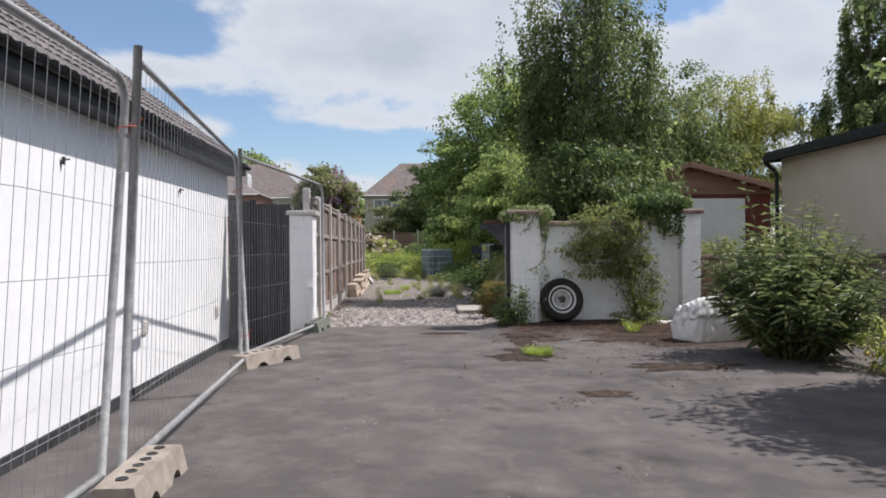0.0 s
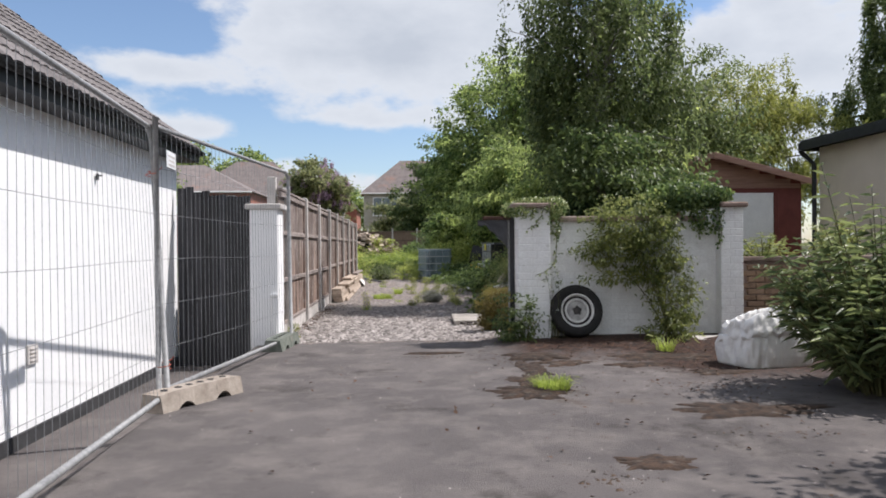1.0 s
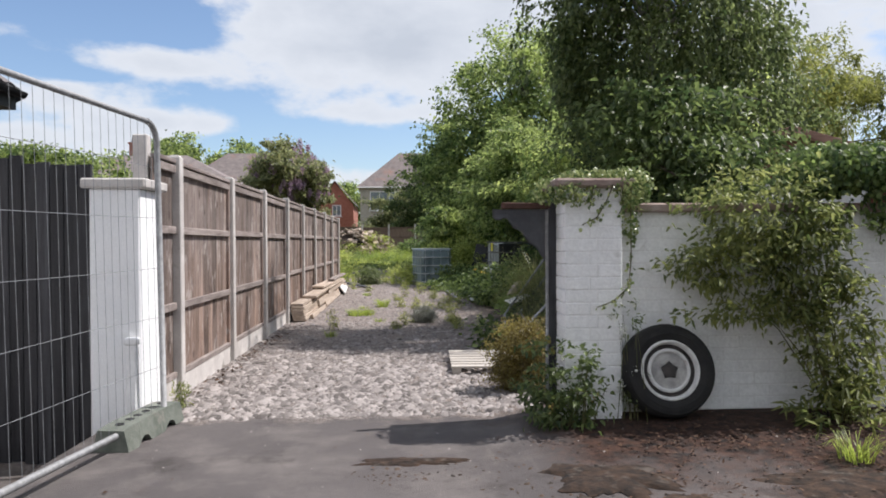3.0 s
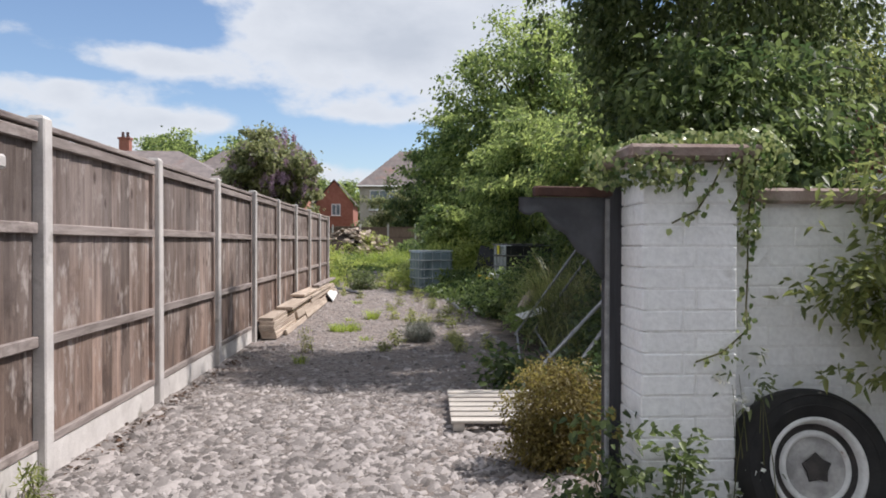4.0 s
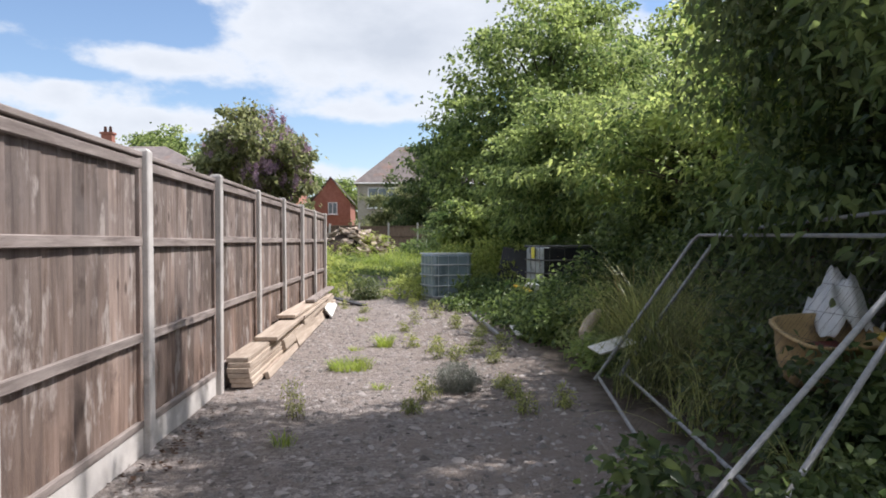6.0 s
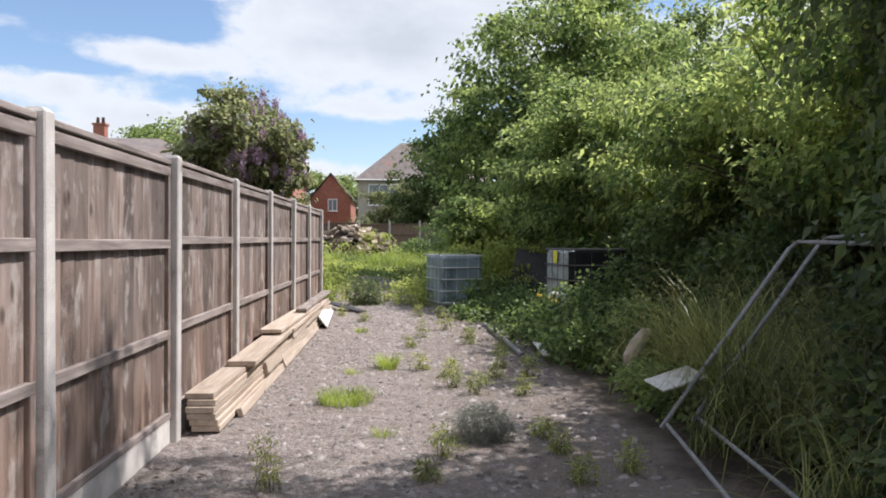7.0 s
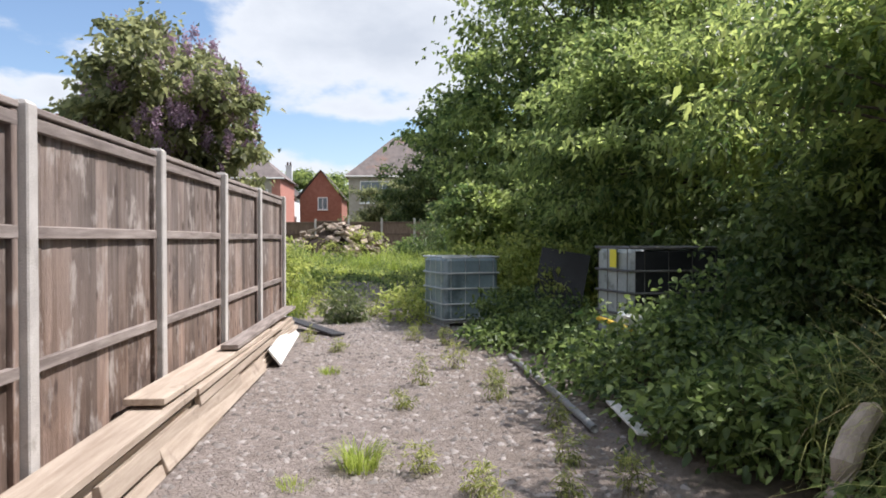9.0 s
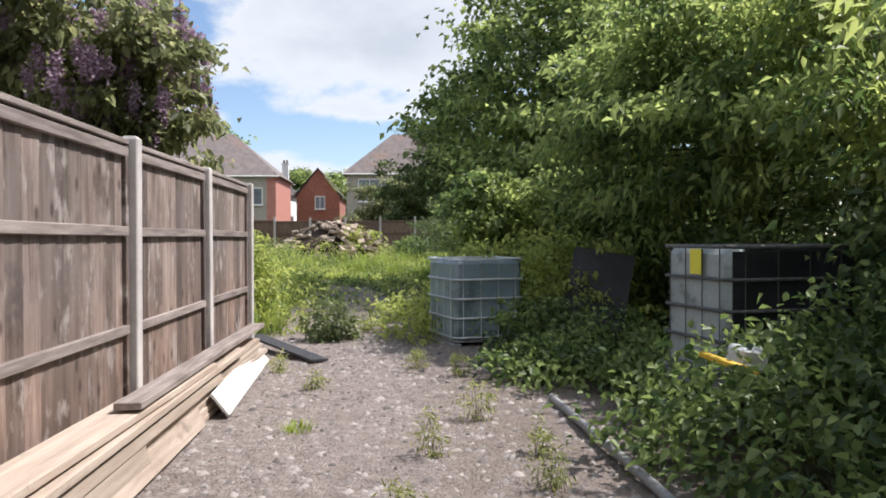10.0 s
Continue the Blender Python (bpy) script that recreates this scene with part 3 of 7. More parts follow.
def tube(bm, pts, radii, n=8, cap=True):
    """A tapered tube along points."""
    pts = [Vector(p) for p in pts]
    if isinstance(radii, (int, float)):
        radii = [radii] * len(pts)
    rings = []
    up = Vector((0, 0, 1))
    ref = Vector((1, 0, 0)) if abs((pts[-1] - pts[0]).normalized().z) > 0.9 else up
    for i, p in enumerate(pts):
        d = (pts[min(i + 1, len(pts) - 1)] - pts[max(i - 1, 0)])
        d = d.normalized() if d.length > 1e-6 else up
        a = d.cross(ref if abs(d.dot(ref)) < 0.97 else Vector((0, 1, 0))).normalized()
        b = d.cross(a)
        rings.append([bm.verts.new(p + (a * math.cos(2 * math.pi * k / n) + b * math.sin(2 * math.pi * k / n)) * radii[i]) for k in range(n)])
    for r0, r1 in zip(rings, rings[1:]):
        for k in range(n):
            bm.faces.new((r0[k], r0[(k + 1) % n], r1[(k + 1) % n], r1[k]))
    if cap:
        bm.faces.new(rings[0])
        bm.faces.new(list(reversed(rings[-1])))


def lathe(bm, profile, n=32, axis="y"):
    """Turn a closed profile of (radius, along) round an axis."""
    rings = []
    for k in range(n):
        a = 2 * math.pi * k / n
        rings.append([bm.verts.new((r * math.cos(a), h, r * math.sin(a)) if axis == "y" else (r * math.cos(a), r * math.sin(a), h)) for r, h in profile])
    for k in range(n):
        r0, r1 = rings[k], rings[(k + 1) % n]
        for j in range(len(profile) - 1):
            bm.faces.new((r0[j], r1[j], r1[j + 1], r0[j + 1]))
    return rings


def raw_mesh(name, verts, faces_flat, sizes):
    """A mesh straight from arrays."""
    me = bpy.data.meshes.new(name)
    me.vertices.add(len(verts))
    me.vertices.foreach_set("co", np.asarray(verts, dtype=np.float32).ravel())
    me.loops.add(len(faces_flat))
    me.loops.foreach_set("vertex_index", np.asarray(faces_flat, dtype=np.int32))
    me.polygons.add(len(sizes))
    starts = np.concatenate(([0], np.cumsum(sizes)[:-1])).astype(np.int32)
    me.polygons.foreach_set("loop_start", starts)
    me.update(calc_edges=True)
    return me


def unit(a):
    return a / np.maximum(np.linalg.norm(a, axis=1, keepdims=True), 1e-9)


def leaf_mesh(name, P, D, U, L, W, fold=0.25, droop=0.15, fine=False):
    """Leaves at P that point along D, face along U, L long and W wide, folded along the midrib."""
    n = len(P)
    D = unit(D)
    S = unit(np.cross(D, U))
    N = np.cross(S, D)
    L, W = np.reshape(np.broadcast_to(L, n), (n, 1)), np.reshape(np.broadcast_to(W, n), (n, 1))
    tip = P + D * L - np.array([0, 0, 1]) * L * droop
    if fine:
        v = np.stack([P, P + D * L * 0.3 + S * W * 0.46 + N * W * fold, P + D * L * 0.68 + S * W * 0.34 + N * W * fold * 0.6 - np.array([0, 0, 1]) * L * droop * 0.5, tip,
                      P + D * L * 0.68 - S * W * 0.34 + N * W * fold * 0.6 - np.array([0, 0, 1]) * L * droop * 0.5, P + D * L * 0.3 - S * W * 0.46 + N * W * fold], axis=1)
        base = (np.arange(n) * 6)[:, None]
        f = np.concatenate([base + np.array([0, 1, 2, 3]), base + np.array([0, 3, 4, 5])], axis=1)
        return raw_mesh(name, v.reshape(-1, 3), f.ravel(), np.full(2 * n, 4))
    v = np.stack([P, P + D * L * 0.42 + S * W * 0.5 + N * W * fold, tip, P + D * L * 0.42 - S * W * 0.5 + N * W * fold], axis=1)
    base = (np.arange(n) * 4)[:, None]
    f = np.concatenate([base + np.array([0, 1, 2]), base + np.array([0, 2, 3])], axis=1)
    return raw_mesh(name, v.reshape(-1, 3), f.ravel(), np.full(2 * n, 3))


def in_lobes(rng, lobes, n, shell=0.55):
    """n points in ellipsoids (x, y, z, rx, ry, rz), mostly near their skins, with an uneven outline; and the way out."""
    vol = np.array([(l[3] * l[4] * l[5]) ** 0.67 for l in lobes])
    pick = rng.choice(len(lobes), n, p=vol / vol.sum())
    lob = np.array(lobes)[pick]
    d = unit(rng.normal(size=(n, 3)))
    r = shell + (1.04 - shell) * rng.random(n) ** 0.6
    bumps = 1 + 0.16 * np.sin(d[:, 0] * 5.3 + pick) * np.sin(d[:, 1] * 6.1 + 2 * pick) + 0.12 * np.sin(d[:, 2] * 9.0 + pick * 1.7)
    return lob[:, :3] + d * lob[:, 3:6] * (r * bumps)[:, None], d


def crown_leaves(rng, lobes, clumps, per, spread, L, W, shell=0.55, droop=0.25, name="crown", hang=0.0, fine=False, floor=None, bough=0):
    """Clumps of leaves through the lobes, gathered on boughs; hang stretches each clump downwards into a strand."""
    if bough:
        B, ob = in_lobes(rng, lobes, max(4, clumps // bough), shell)
        k = rng.integers(0, len(B), clumps)
        C = B[k] + rng.normal(size=(clumps, 3)) * np.array([1.0, 1.0, 0.5]) * spread * 1.5
        out = unit(ob[k] + rng.normal(size=(clumps, 3)) * 0.35)
    else:
        C, out = in_lobes(rng, lobes, clumps, shell)
    size = rng.uniform(0.55, 1.3, clumps)
    off = rng.normal(size=(clumps, per, 3)) * spread * size[:, None, None]
    off[:, :, 2] *= 0.42
    if hang:
        down = rng.random((clumps, per)) * hang * size[:, None]
        off[:, :, :2] *= 0.55
        off[:, :, 2] -= down
    P = (C[:, None, :] + off).reshape(-1, 3)
    D = unit((np.repeat(out, per, axis=0) * 0.7 + rng.normal(size=(clumps * per, 3)) * 0.75 + np.array([0, 0, -0.25 - hang * 0.35])))
    U = np.array([0, 0, 1.0]) + rng.normal(size=P.shape) * 0.55
    if floor is not None:
        keep = P[:, 2] > floor
        P, D, U = P[keep], D[keep], U[keep]
    s = rng.uniform(0.65, 1.25, len(P))
    return leaf_mesh(name, P, D, U, L * s, W * s, droop=droop, fine=fine), C


def limbs(t, rng, base, top, r0, targets, bark, n=8, bend=0.25):
    """A leaning trunk, and limbs that leave it towards points of the crown."""
    base, top = Vector(base), Vector(top)
    stem = [base.lerp(top, k / 6) + Vector((rng.normal() * bend * 0.25, rng.normal() * bend * 0.25, 0)) * (k / 6) for k in range(7)]
    bm = bmesh.new()
    tube(bm, [stem[0] + Vector((0, 0, -0.15))] + stem, [r0 * 1.35] + [r0 * (1.1 - 0.8 * k / 6) for k in range(7)], n)
    part("trunk", bm, M[bark], t, smooth=True)
    for c in targets:
        c = Vector(c)
        f = min(5.5, max(1.2, 6 * (0.25 + 0.55 * max(0.0, (c.z - base.z) / max(0.1, top.z - base.z)) * 0.8)))
        s = stem[int(f)].lerp(stem[min(6, int(f) + 1)], f - int(f))
        mid = s.lerp(c, 0.5) + Vector((rng.normal() * 0.12, rng.normal() * 0.12, 0.15))
        q = r0 * (0.5 - 0.05 * f)
        bm = bmesh.new()
        tube(bm, [s, s.lerp(mid, 0.5) + Vector((0, 0, 0.04)), mid, c.lerp(mid, 0.3), c], [q, q * 0.75, q * 0.5, q * 0.3, 0.006], 5, cap=False)
        part("limb", bm, M[bark], t, smooth=True)


def tree(name, label, x, y, z0, top, r0, lobes, clumps, per, spread, L, W, material, seed, bark="bark", limb_count=26, shell=0.5, droop=0.25, hang=0.0, category="tree", fine=False, floor=None, group="", bough=7):
    rng = np.random.default_rng(seed)
    t = thing(name, label, category, x, y, z0, group=group)
    me, C = crown_leaves(rng, lobes, clumps, per, spread, L, W, shell, droop, "crown", hang, fine, floor, bough)
    pick = C[rng.choice(len(C), min(limb_count, len(C)), replace=False)]
    limbs(t, rng, (0, 0, 0), (lobes[0][0] * 0.6, lobes[0][1] * 0.6, top), r0, pick, bark)
    link_mesh("crown", me, M[material], t)
    return t


def ground_z(x, y):
    """The lie of the land: level yard, a lower strip beside the white building, a slow rise past the tanks."""
    z = 0.0
    if y < 8.6:
        z -= 0.27 * min(1.0, max(0.0, (-1.22 - x) / 0.35))
    if y < 9.2 and x > 1.5:
        z += 0.07 * min(1.0, max(0.0, (x - 1.5) / 0.5)) * min(1.0, max(0.0, (y - 6.6) / 0.9)) * min(1.0, max(0.0, (9.2 - y) / 0.5))
    if y > 26:
        z += min(0.85, (y - 26) * 0.031)
    if y > 8.2:
        z += 0.012 * noise.noise((x * 1.7, y * 1.7, 0.0)) + 0.012 * noise.noise((x * 5.0, y * 5.0, 3.0))
    else:
        z += 0.010 * noise.noise((x * 0.8, y * 0.8, 5.0))
    return z


# ---- ground ----
def build_ground():
    xs = np.concatenate([[-1500, -400, -120, -50, -25, -14, -9, -6, -4.5], np.arange(-3.4, 6.0, 0.1), [6.5, 7.2, 8.2, 10, 13, 18, 26, 40, 80, 200, 600, 1500]])
    ys = np.concatenate([[-1500, -400, -100, -40, -20, -12, -8, -6], np.arange(-4.5, 27.0, 0.12), np.arange(27.2, 48, 0.5), [49, 51, 54, 58, 64, 72, 85, 110, 160, 300, 700, 1800]])
    nx, ny = len(xs), len(ys)
    co = [(x, y, ground_z(x, y)) for y in ys for x in xs]
    i = np.arange(nx - 1)[None, :] + nx * np.arange(ny - 1)[:, None]
    f = np.stack([i, i + 1, i + 1 + nx, i + nx], axis=-1).reshape(-1)
    me = raw_mesh("ground", co, f, np.full((nx - 1) * (ny - 1), 4))
    me.polygons.foreach_set("use_smooth", np.ones(len(me.polygons), dtype=bool))
    tagged(link_mesh("ground", me, M["ground"]), "worn grey tarmac yard running into a crushed stone track and rough earth", "ground", kind="structure")


build_ground()


# ---- white building ----
WX, WY = -2.25, 8.36                   # its east wall and its north corner
EAVE_Z, PITCH = 2.42, math.tan(radians(37))


def build_white_building():
    b = thing("white_building", "long low white rendered building with a brown tiled roof and black plinth", "building", WX, WY, -0.3, kind="structure")
    south, west = -26.0, -7.4
    bm = box_bm(-west, -south, 2.70, 0.0, west / 2, south / 2, 1.35)
    part("wall", bm, M["render_white"], b)
    bm = box_bm(-west + 0.03, -south + 0.03, 0.145, 0.006, west / 2, south / 2, 0.0725)
    part("plinth", bm, M["plinth"], b)
    # fascia boards and soffit under the overhang
    over, end = 0.24, 0.16
    e = EAVE_Z + 0.3
    bm = bmesh.new()
    box(bm, over - 0.012, (south + end) / 2, e - 0.07, 0.024, end - south, 0.14)
    part("fascia", bm, M["fascia"], b)
    bm = box_bm(over - 0.026, end - south, 0.02, 0, over / 2 - 0.013, (south + end) / 2, e - 0.13)
    part("soffit", bm, M["fascia"], b)
    bm = bmesh.new()
    prof = [(over + 0.04 + 0.04 * math.cos(a), e - 0.01 + 0.045 * math.sin(a)) for a in np.linspace(math.pi, 2 * math.pi, 7)]
    vs = [[bm.verts.new((px, yy, pz)) for px, pz in prof] for yy in (south, end + 0.02)]
    for k in range(6):
        bm.faces.new((vs[0][k], vs[0][k + 1], vs[1][k + 1], vs[1][k]))
    bmesh.ops.solidify(bm, geom=bm.faces[:], thickness=0.004)
    part("gutter", bm, M["fascia"], b)
    # gable wall, verge boards and the roof slopes under the tiles
    ridge_x = west / 2
    rise = (over - ridge_x) * PITCH
    bm = bmesh.new()
    a = [bm.verts.new(p) for p in ((0, 0, 2.66), (west, 0, 2.66), (ridge_x, 0, e + rise - 0.2))]
    bm.faces.new(a)
    bmesh.ops.solidify(bm, geom=bm.faces[:], thickness=0.2)
    part("gable", bm, M["render_white"], b)
    roof = bmesh.new()
    for sgn in (1, -1):
        x0 = ridge_x + sgn * (over - ridge_x)
        q = [roof.verts.new(p) for p in ((x0, south, e), (x0, end, e), (ridge_x, end, e + rise), (ridge_x, south, e + rise))]
        roof.faces.new(q)
    bmesh.ops.solidify(roof, geom=roof.faces[:], thickness=0.05)
    rf = part("roof", roof, M["fascia"], b)
    for sgn in (1, -1):
        v = bmesh.new()
        x0 = ridge_x + sgn * (over - ridge_x)
        tube(v, [(x0, end + 0.01, e - 0.05), (ridge_x, end + 0.01, e + rise - 0.05)], 0.07, 4)
        part("verge_board", v, M["fascia"], b)
    return b, e, over, end


WB, WB_EAVE, WB_OVER, WB_END = build_white_building()


# ---- timber fence with concrete posts ----
FX, BAY = -1.0, 1.88


def feather_board(w, h):
    bm = bmesh.new()
    box(bm, 0, 0, h / 2, 0.014, w + 0.012, h)
    for v in bm.verts:
        if v.co.y > 0:
            v.co.x += 0.008
    me = bpy.data.meshes.new("board")
    bm.to_mesh(me)
    bm.free()
    me.materials.append(M["fence_wood"])
    return me


def post_mesh(h):
    bm = bmesh.new()
    pr = [(-0.052, -0.048), (0.052, -0.048), (0.052, 0.048), (-0.052, 0.048)]
    lo = [bm.verts.new((a, b, -0.25)) for a, b in pr]
    hi = [bm.verts.new((a, b, h - 0.02)) for a, b in pr]
    tp = [bm.verts.new((a * 0.6, b * 0.8, h)) for a, b in pr]
    for k in range(4):
        j = (k + 1) % 4
        bm.faces.new((lo[k], lo[j], hi[j], hi[k]))
        bm.faces.new((hi[k], hi[j], tp[j], tp[k]))
    bm.faces.new(tp)
    bmesh.ops.bevel(bm, geom=[e for e in bm.edges if abs((e.verts[0].co - e.verts[1].co).z) > 0.5], offset=0.008, segments=1, affect="EDGES")
    me = bpy.data.meshes.new("post")
    bm.to_mesh(me)
    bm.free()
    me.materials.append(M["concrete"])
    return me


def build_fence():
    f = thing("timber_fence", "weathered brown featheredge panel fence between grey concrete posts", "fence", FX, 9.0, 0)
    rng = random.Random(4)
    pm = post_mesh(2.0)
    nb = 11
    boards = [feather_board((BAY - 0.11) / nb, 1.715 + 0.012 * k) for k in range(2)]
    gb = box_bm(0.05, BAY - 0.10, 0.27, 0.006)
    gme = bpy.data.meshes.new("gravel_board")
    gb.to_mesh(gme)
    gme.materials.append(M["concrete"])
    rails = {}
    for nm, sx, sz in (("rail", 0.032, 0.062), ("top_capping", 0.062, 0.034), ("bottom_rail", 0.032, 0.05)):
        r = box_bm(sx, BAY - 0.10, sz, 0.005)
        rails[nm] = bpy.data.meshes.new(nm)
        r.to_mesh(rails[nm])
        rails[nm].materials.append(M["rail_wood"])
    sb = box_bm(0.036, 0.05, 1.72, 0.004)
    stile = bpy.data.meshes.new("stile")
    sb.to_mesh(stile)
    stile.materials.append(M["fence_wood"])
    for k in range(1, 10):
        p = link_mesh("post", pm, None, f)
        p.location = (0.02, -BAY + k * BAY, rng.uniform(-0.02, 0.015) if k > 1 else 0.0)
        p.rotation_euler = (rng.uniform(-0.006, 0.006), rng.uniform(-0.006, 0.006), 0)
        if k == 9:
            break
        y = -BAY + (k + 0.5) * BAY
        dz = rng.uniform(-0.02, 0.015)
        g = link_mesh("gravel_board", gme, None, f)
        g.location = (0, y, 0.045)
        pan = new("panel")
        pan.parent = f
        pan.location = (0.0, y, 0.18 + dz)
        pan.rotation_euler = (rng.uniform(-0.004, 0.004), 0, 0)
        for i in range(nb):
            b = link_mesh("board", boards[i % 2], None, pan)
            w = (BAY - 0.11) / nb
            b.location = (-0.012 + rng.uniform(-0.002, 0.002), -(BAY - 0.11) / 2 + (i + 0.5) * w, 0.03 + rng.uniform(-0.006, 0.006))
            b.rotation_euler = (rng.uniform(-0.004, 0.004), 0, rng.uniform(-0.012, 0.012))
        for nm, zz in (("bottom_rail", 0.025), ("rail", 0.585), ("rail", 1.205), ("rail", 1.70), ("top_capping", 1.765)):
            r = link_mesh(nm, rails[nm], None, pan)
            r.location = (0.016 if nm != "top_capping" else 0.004, 0, zz)
        for e in (-1, 1):
            r = link_mesh("stile", stile, None, pan)
            r.location = (0.012, e * (BAY / 2 - 0.078), 0.88)
    stub = new("panel")
    stub.parent = f
    stub.location = (0, -0.27, 0.18)
    for i in range(4):
        b = link_mesh("board", boards[i % 2], None, stub)
        b.location = (-0.012, -0.16 + i * 0.125, 0.03)
    for nm, zz in (("bottom_rail", 0.025), ("rail", 0.585), ("rail", 1.205), ("rail", 1.70), ("top_capping", 1.765)):
        r = link_mesh(nm, rails[nm], None, stub)
        r.location, r.scale = (0.016 if nm != "top_capping" else 0.004, 0, zz), (1, 0.25, 1)
    g = link_mesh("gravel_board", gme, None, f)
    g.location, g.scale = (0, -0.27, 0.045), (1, 0.25, 1)
    return f


build_fence()


# ---- gate and its pier ----
def build_gate():
    p = thing("gate_pier", "white rendered gate pier with a grey stone cap", "gate pier", -1.115, 8.25, 0)
    bm = box_bm(0.345, 0.42, 1.98, 0.012, 0, 0, 0.67)
    part("shaft", bm, M["render_white"], p)
    bm = box_bm(0.44, 0.50, 0.07, 0.012, 0, 0, 1.695)
    part("cap", bm, M["concrete"], p)
    bm = box_bm(0.11, 0.10, 2.3, 0.008, 0.02, 0.285, 0.95)
    part("corner_post", bm, M["concrete"], p)
    g = thing("boarded_gate", "tall black stained boarded gate, closed, with an uneven top", "gate", WX + 0.02, WY - 0.1, -0.27)
    a, b = Vector((0.03, -0.02, 0)), Vector((-1.27 - WX - 0.02, 8.06 - WY + 0.1, 0))
    d = (b - a).normalized()
    ang = math.degrees(math.atan2(d.y, d.x))
    n = 9
    w = (b - a).length / n
    rng = random.Random(2)
    for k in range(n):
        h = 2.15 + (0.03 if k < 4 else -0.06) + rng.uniform(-0.03, 0.03)
        bm = box_bm(w - 0.006, 0.022, h, 0.003, 0, 0, h / 2)
        o = part("board", bm, M["gate_black"], g)
        o.matrix_local = pose(*(a + d * w * (k + 0.5)), 0, 0, ang)
        o.location.z += 0.03 * (k % 2) * 0.5
    bm = box_bm((b - a).length, 0.03, 0.09, 0.004)
    for zz in (0.35, 1.05, 1.85):
        o = part("ledge", bm.copy(), M["gate_black"], g)
        o.matrix_local = pose(*((a + b) / 2 + Vector((-d.y, d.x, 0)) * 0.03), 0, 0, ang)
        o.location.z = zz


build_gate()


# ---- temporary mesh fencing ----
def heras(x0, y0, x1, y1, lean, lean2, drop=0.0, label="tall galvanised temporary fence panel of welded wire mesh"):
    """A welded mesh panel in a round tube frame: one straight upright that stands proud, a rounded corner at the other.
    lean and lean2: how far the head stands off the foot, (x, y), at each end."""
    t = thing("mesh_fence_panel", label, "fence panel", x0, y0, 0.0, group="temporary fencing")
    H, R = 2.06, 0.14
    f0, f1 = Vector((0, 0, 0.03)), Vector((x1 - x0, y1 - y0, 0.03))
    h0, h1 = f0 + Vector((*lean, H)), f1 + Vector((*lean2, H - drop))

    def at(u, v):
        return f0.lerp(f1, u).lerp(h0.lerp(h1, u), v / H)
    bm = bmesh.new()
    tube(bm, [at(0, 0), at(0, H + 0.07)], 0.021, 12)
    part("upright", bm, M["galv"], t, smooth=True)
    ln = (f1 - f0).length
    bend = [at(1 - R / ln * (1 - math.sin(a)), H - R * (1 - math.cos(a))) for a in np.linspace(0, math.pi / 2, 7)]
    bm = bmesh.new()
    tube(bm, bend + [at(1, 0)], 0.021, 12)
    part("upright", bm, M["galv"], t, smooth=True)
    bm = bmesh.new()
    tube(bm, [at(0, H), at(1 - R / ln, H)], 0.0175, 12)
    part("rail", bm, M["galv"], t, smooth=True)
    bm = bmesh.new()
    tube(bm, [at(0, 0.07), at(1, 0.07)], 0.021, 12)
    part("rail", bm, M["galv"], t, smooth=True)
    bm = bmesh.new()
    n = int(ln / 0.088)
    rng = random.Random(int(abs(x0 * 1000 + y0 * 100)))
    for k in range(1, n):
        u = k / n
        sway = rng.uniform(-0.0006, 0.0006)
        tube(bm, [at(u, 0.07), at(u + sway, 0.7), at(u - sway, 1.4), at(u, H)], 0.0015, 4, cap=False)
    for v in (0.40, 0.74, 1.08, 1.42, 1.76):
        tube(bm, [at(0, v), at(0.25, v + rng.uniform(-0.015, 0.015)), at(0.5, v - 0.012), at(0.75, v + rng.uniform(-0.015, 0.015)), at(1, v)], 0.0017, 4, cap=False)
    part("wire_mesh", bm, M["wire"], t)
    return t


def fence_foot(x, y, z, rz, ln=0.72, material="block", label="buff concrete fence foot with round sockets"):
    """A moulded block on three pads with arched gaps between them."""
    t = thing("fence_foot", label, "fence foot", x, y, z, rz, group="fence feet")
    bm = bmesh.new()
    n = 24
    top, low = [], []
    for k in range(n + 1):
        u = k / n - 0.5
        arch = 0.055 * max(0.0, math.cos((abs(u) - 0.23) * 2 * math.pi / 0.36)) ** 0.5 if abs(abs(u) - 0.23) < 0.09 else 0.0
        for lst, zz, wy in ((top, 0.145 - 0.012 * (abs(u) * 2) ** 6, 0.085), (low, arch, 0.115)):
            lst.append([bm.verts.new((u * ln, s * wy, zz)) for s in (-1, 1)])
    for k in range(n):
        for a, b, c, d in ((top[k][0], top[k + 1][0], top[k + 1][1], top[k][1]), (low[k][1], low[k + 1][1], low[k + 1][0], low[k][0]),
                           (low[k][0], low[k + 1][0], top[k + 1][0], top[k][0]), (top[k][1], top[k + 1][1], low[k + 1][1], low[k][1])):
            bm.faces.new((a, b, c, d))
    for e in (0, n):
        bm.faces.new((low[e][0], top[e][0], top[e][1], low[e][1]) if e == 0 else (low[e][1], top[e][1], top[e][0], low[e][0]))
    part("body", bm, M[material], t)
    for sx in (-0.36, -0.2, -0.07, 0.07, 0.2, 0.36):
        bm = bmesh.new()
        lathe(bm, [(0.0, 0.1455), (0.022, 0.1455), (0.022, 0.1485), (0.028, 0.1485), (0.028, 0.1435)], 12, "z")
        bmesh.ops.translate(bm, verts=bm.verts, vec=(sx * ln, 0, 0))
        part("socket", bm, M["plinth"], t)
    return t


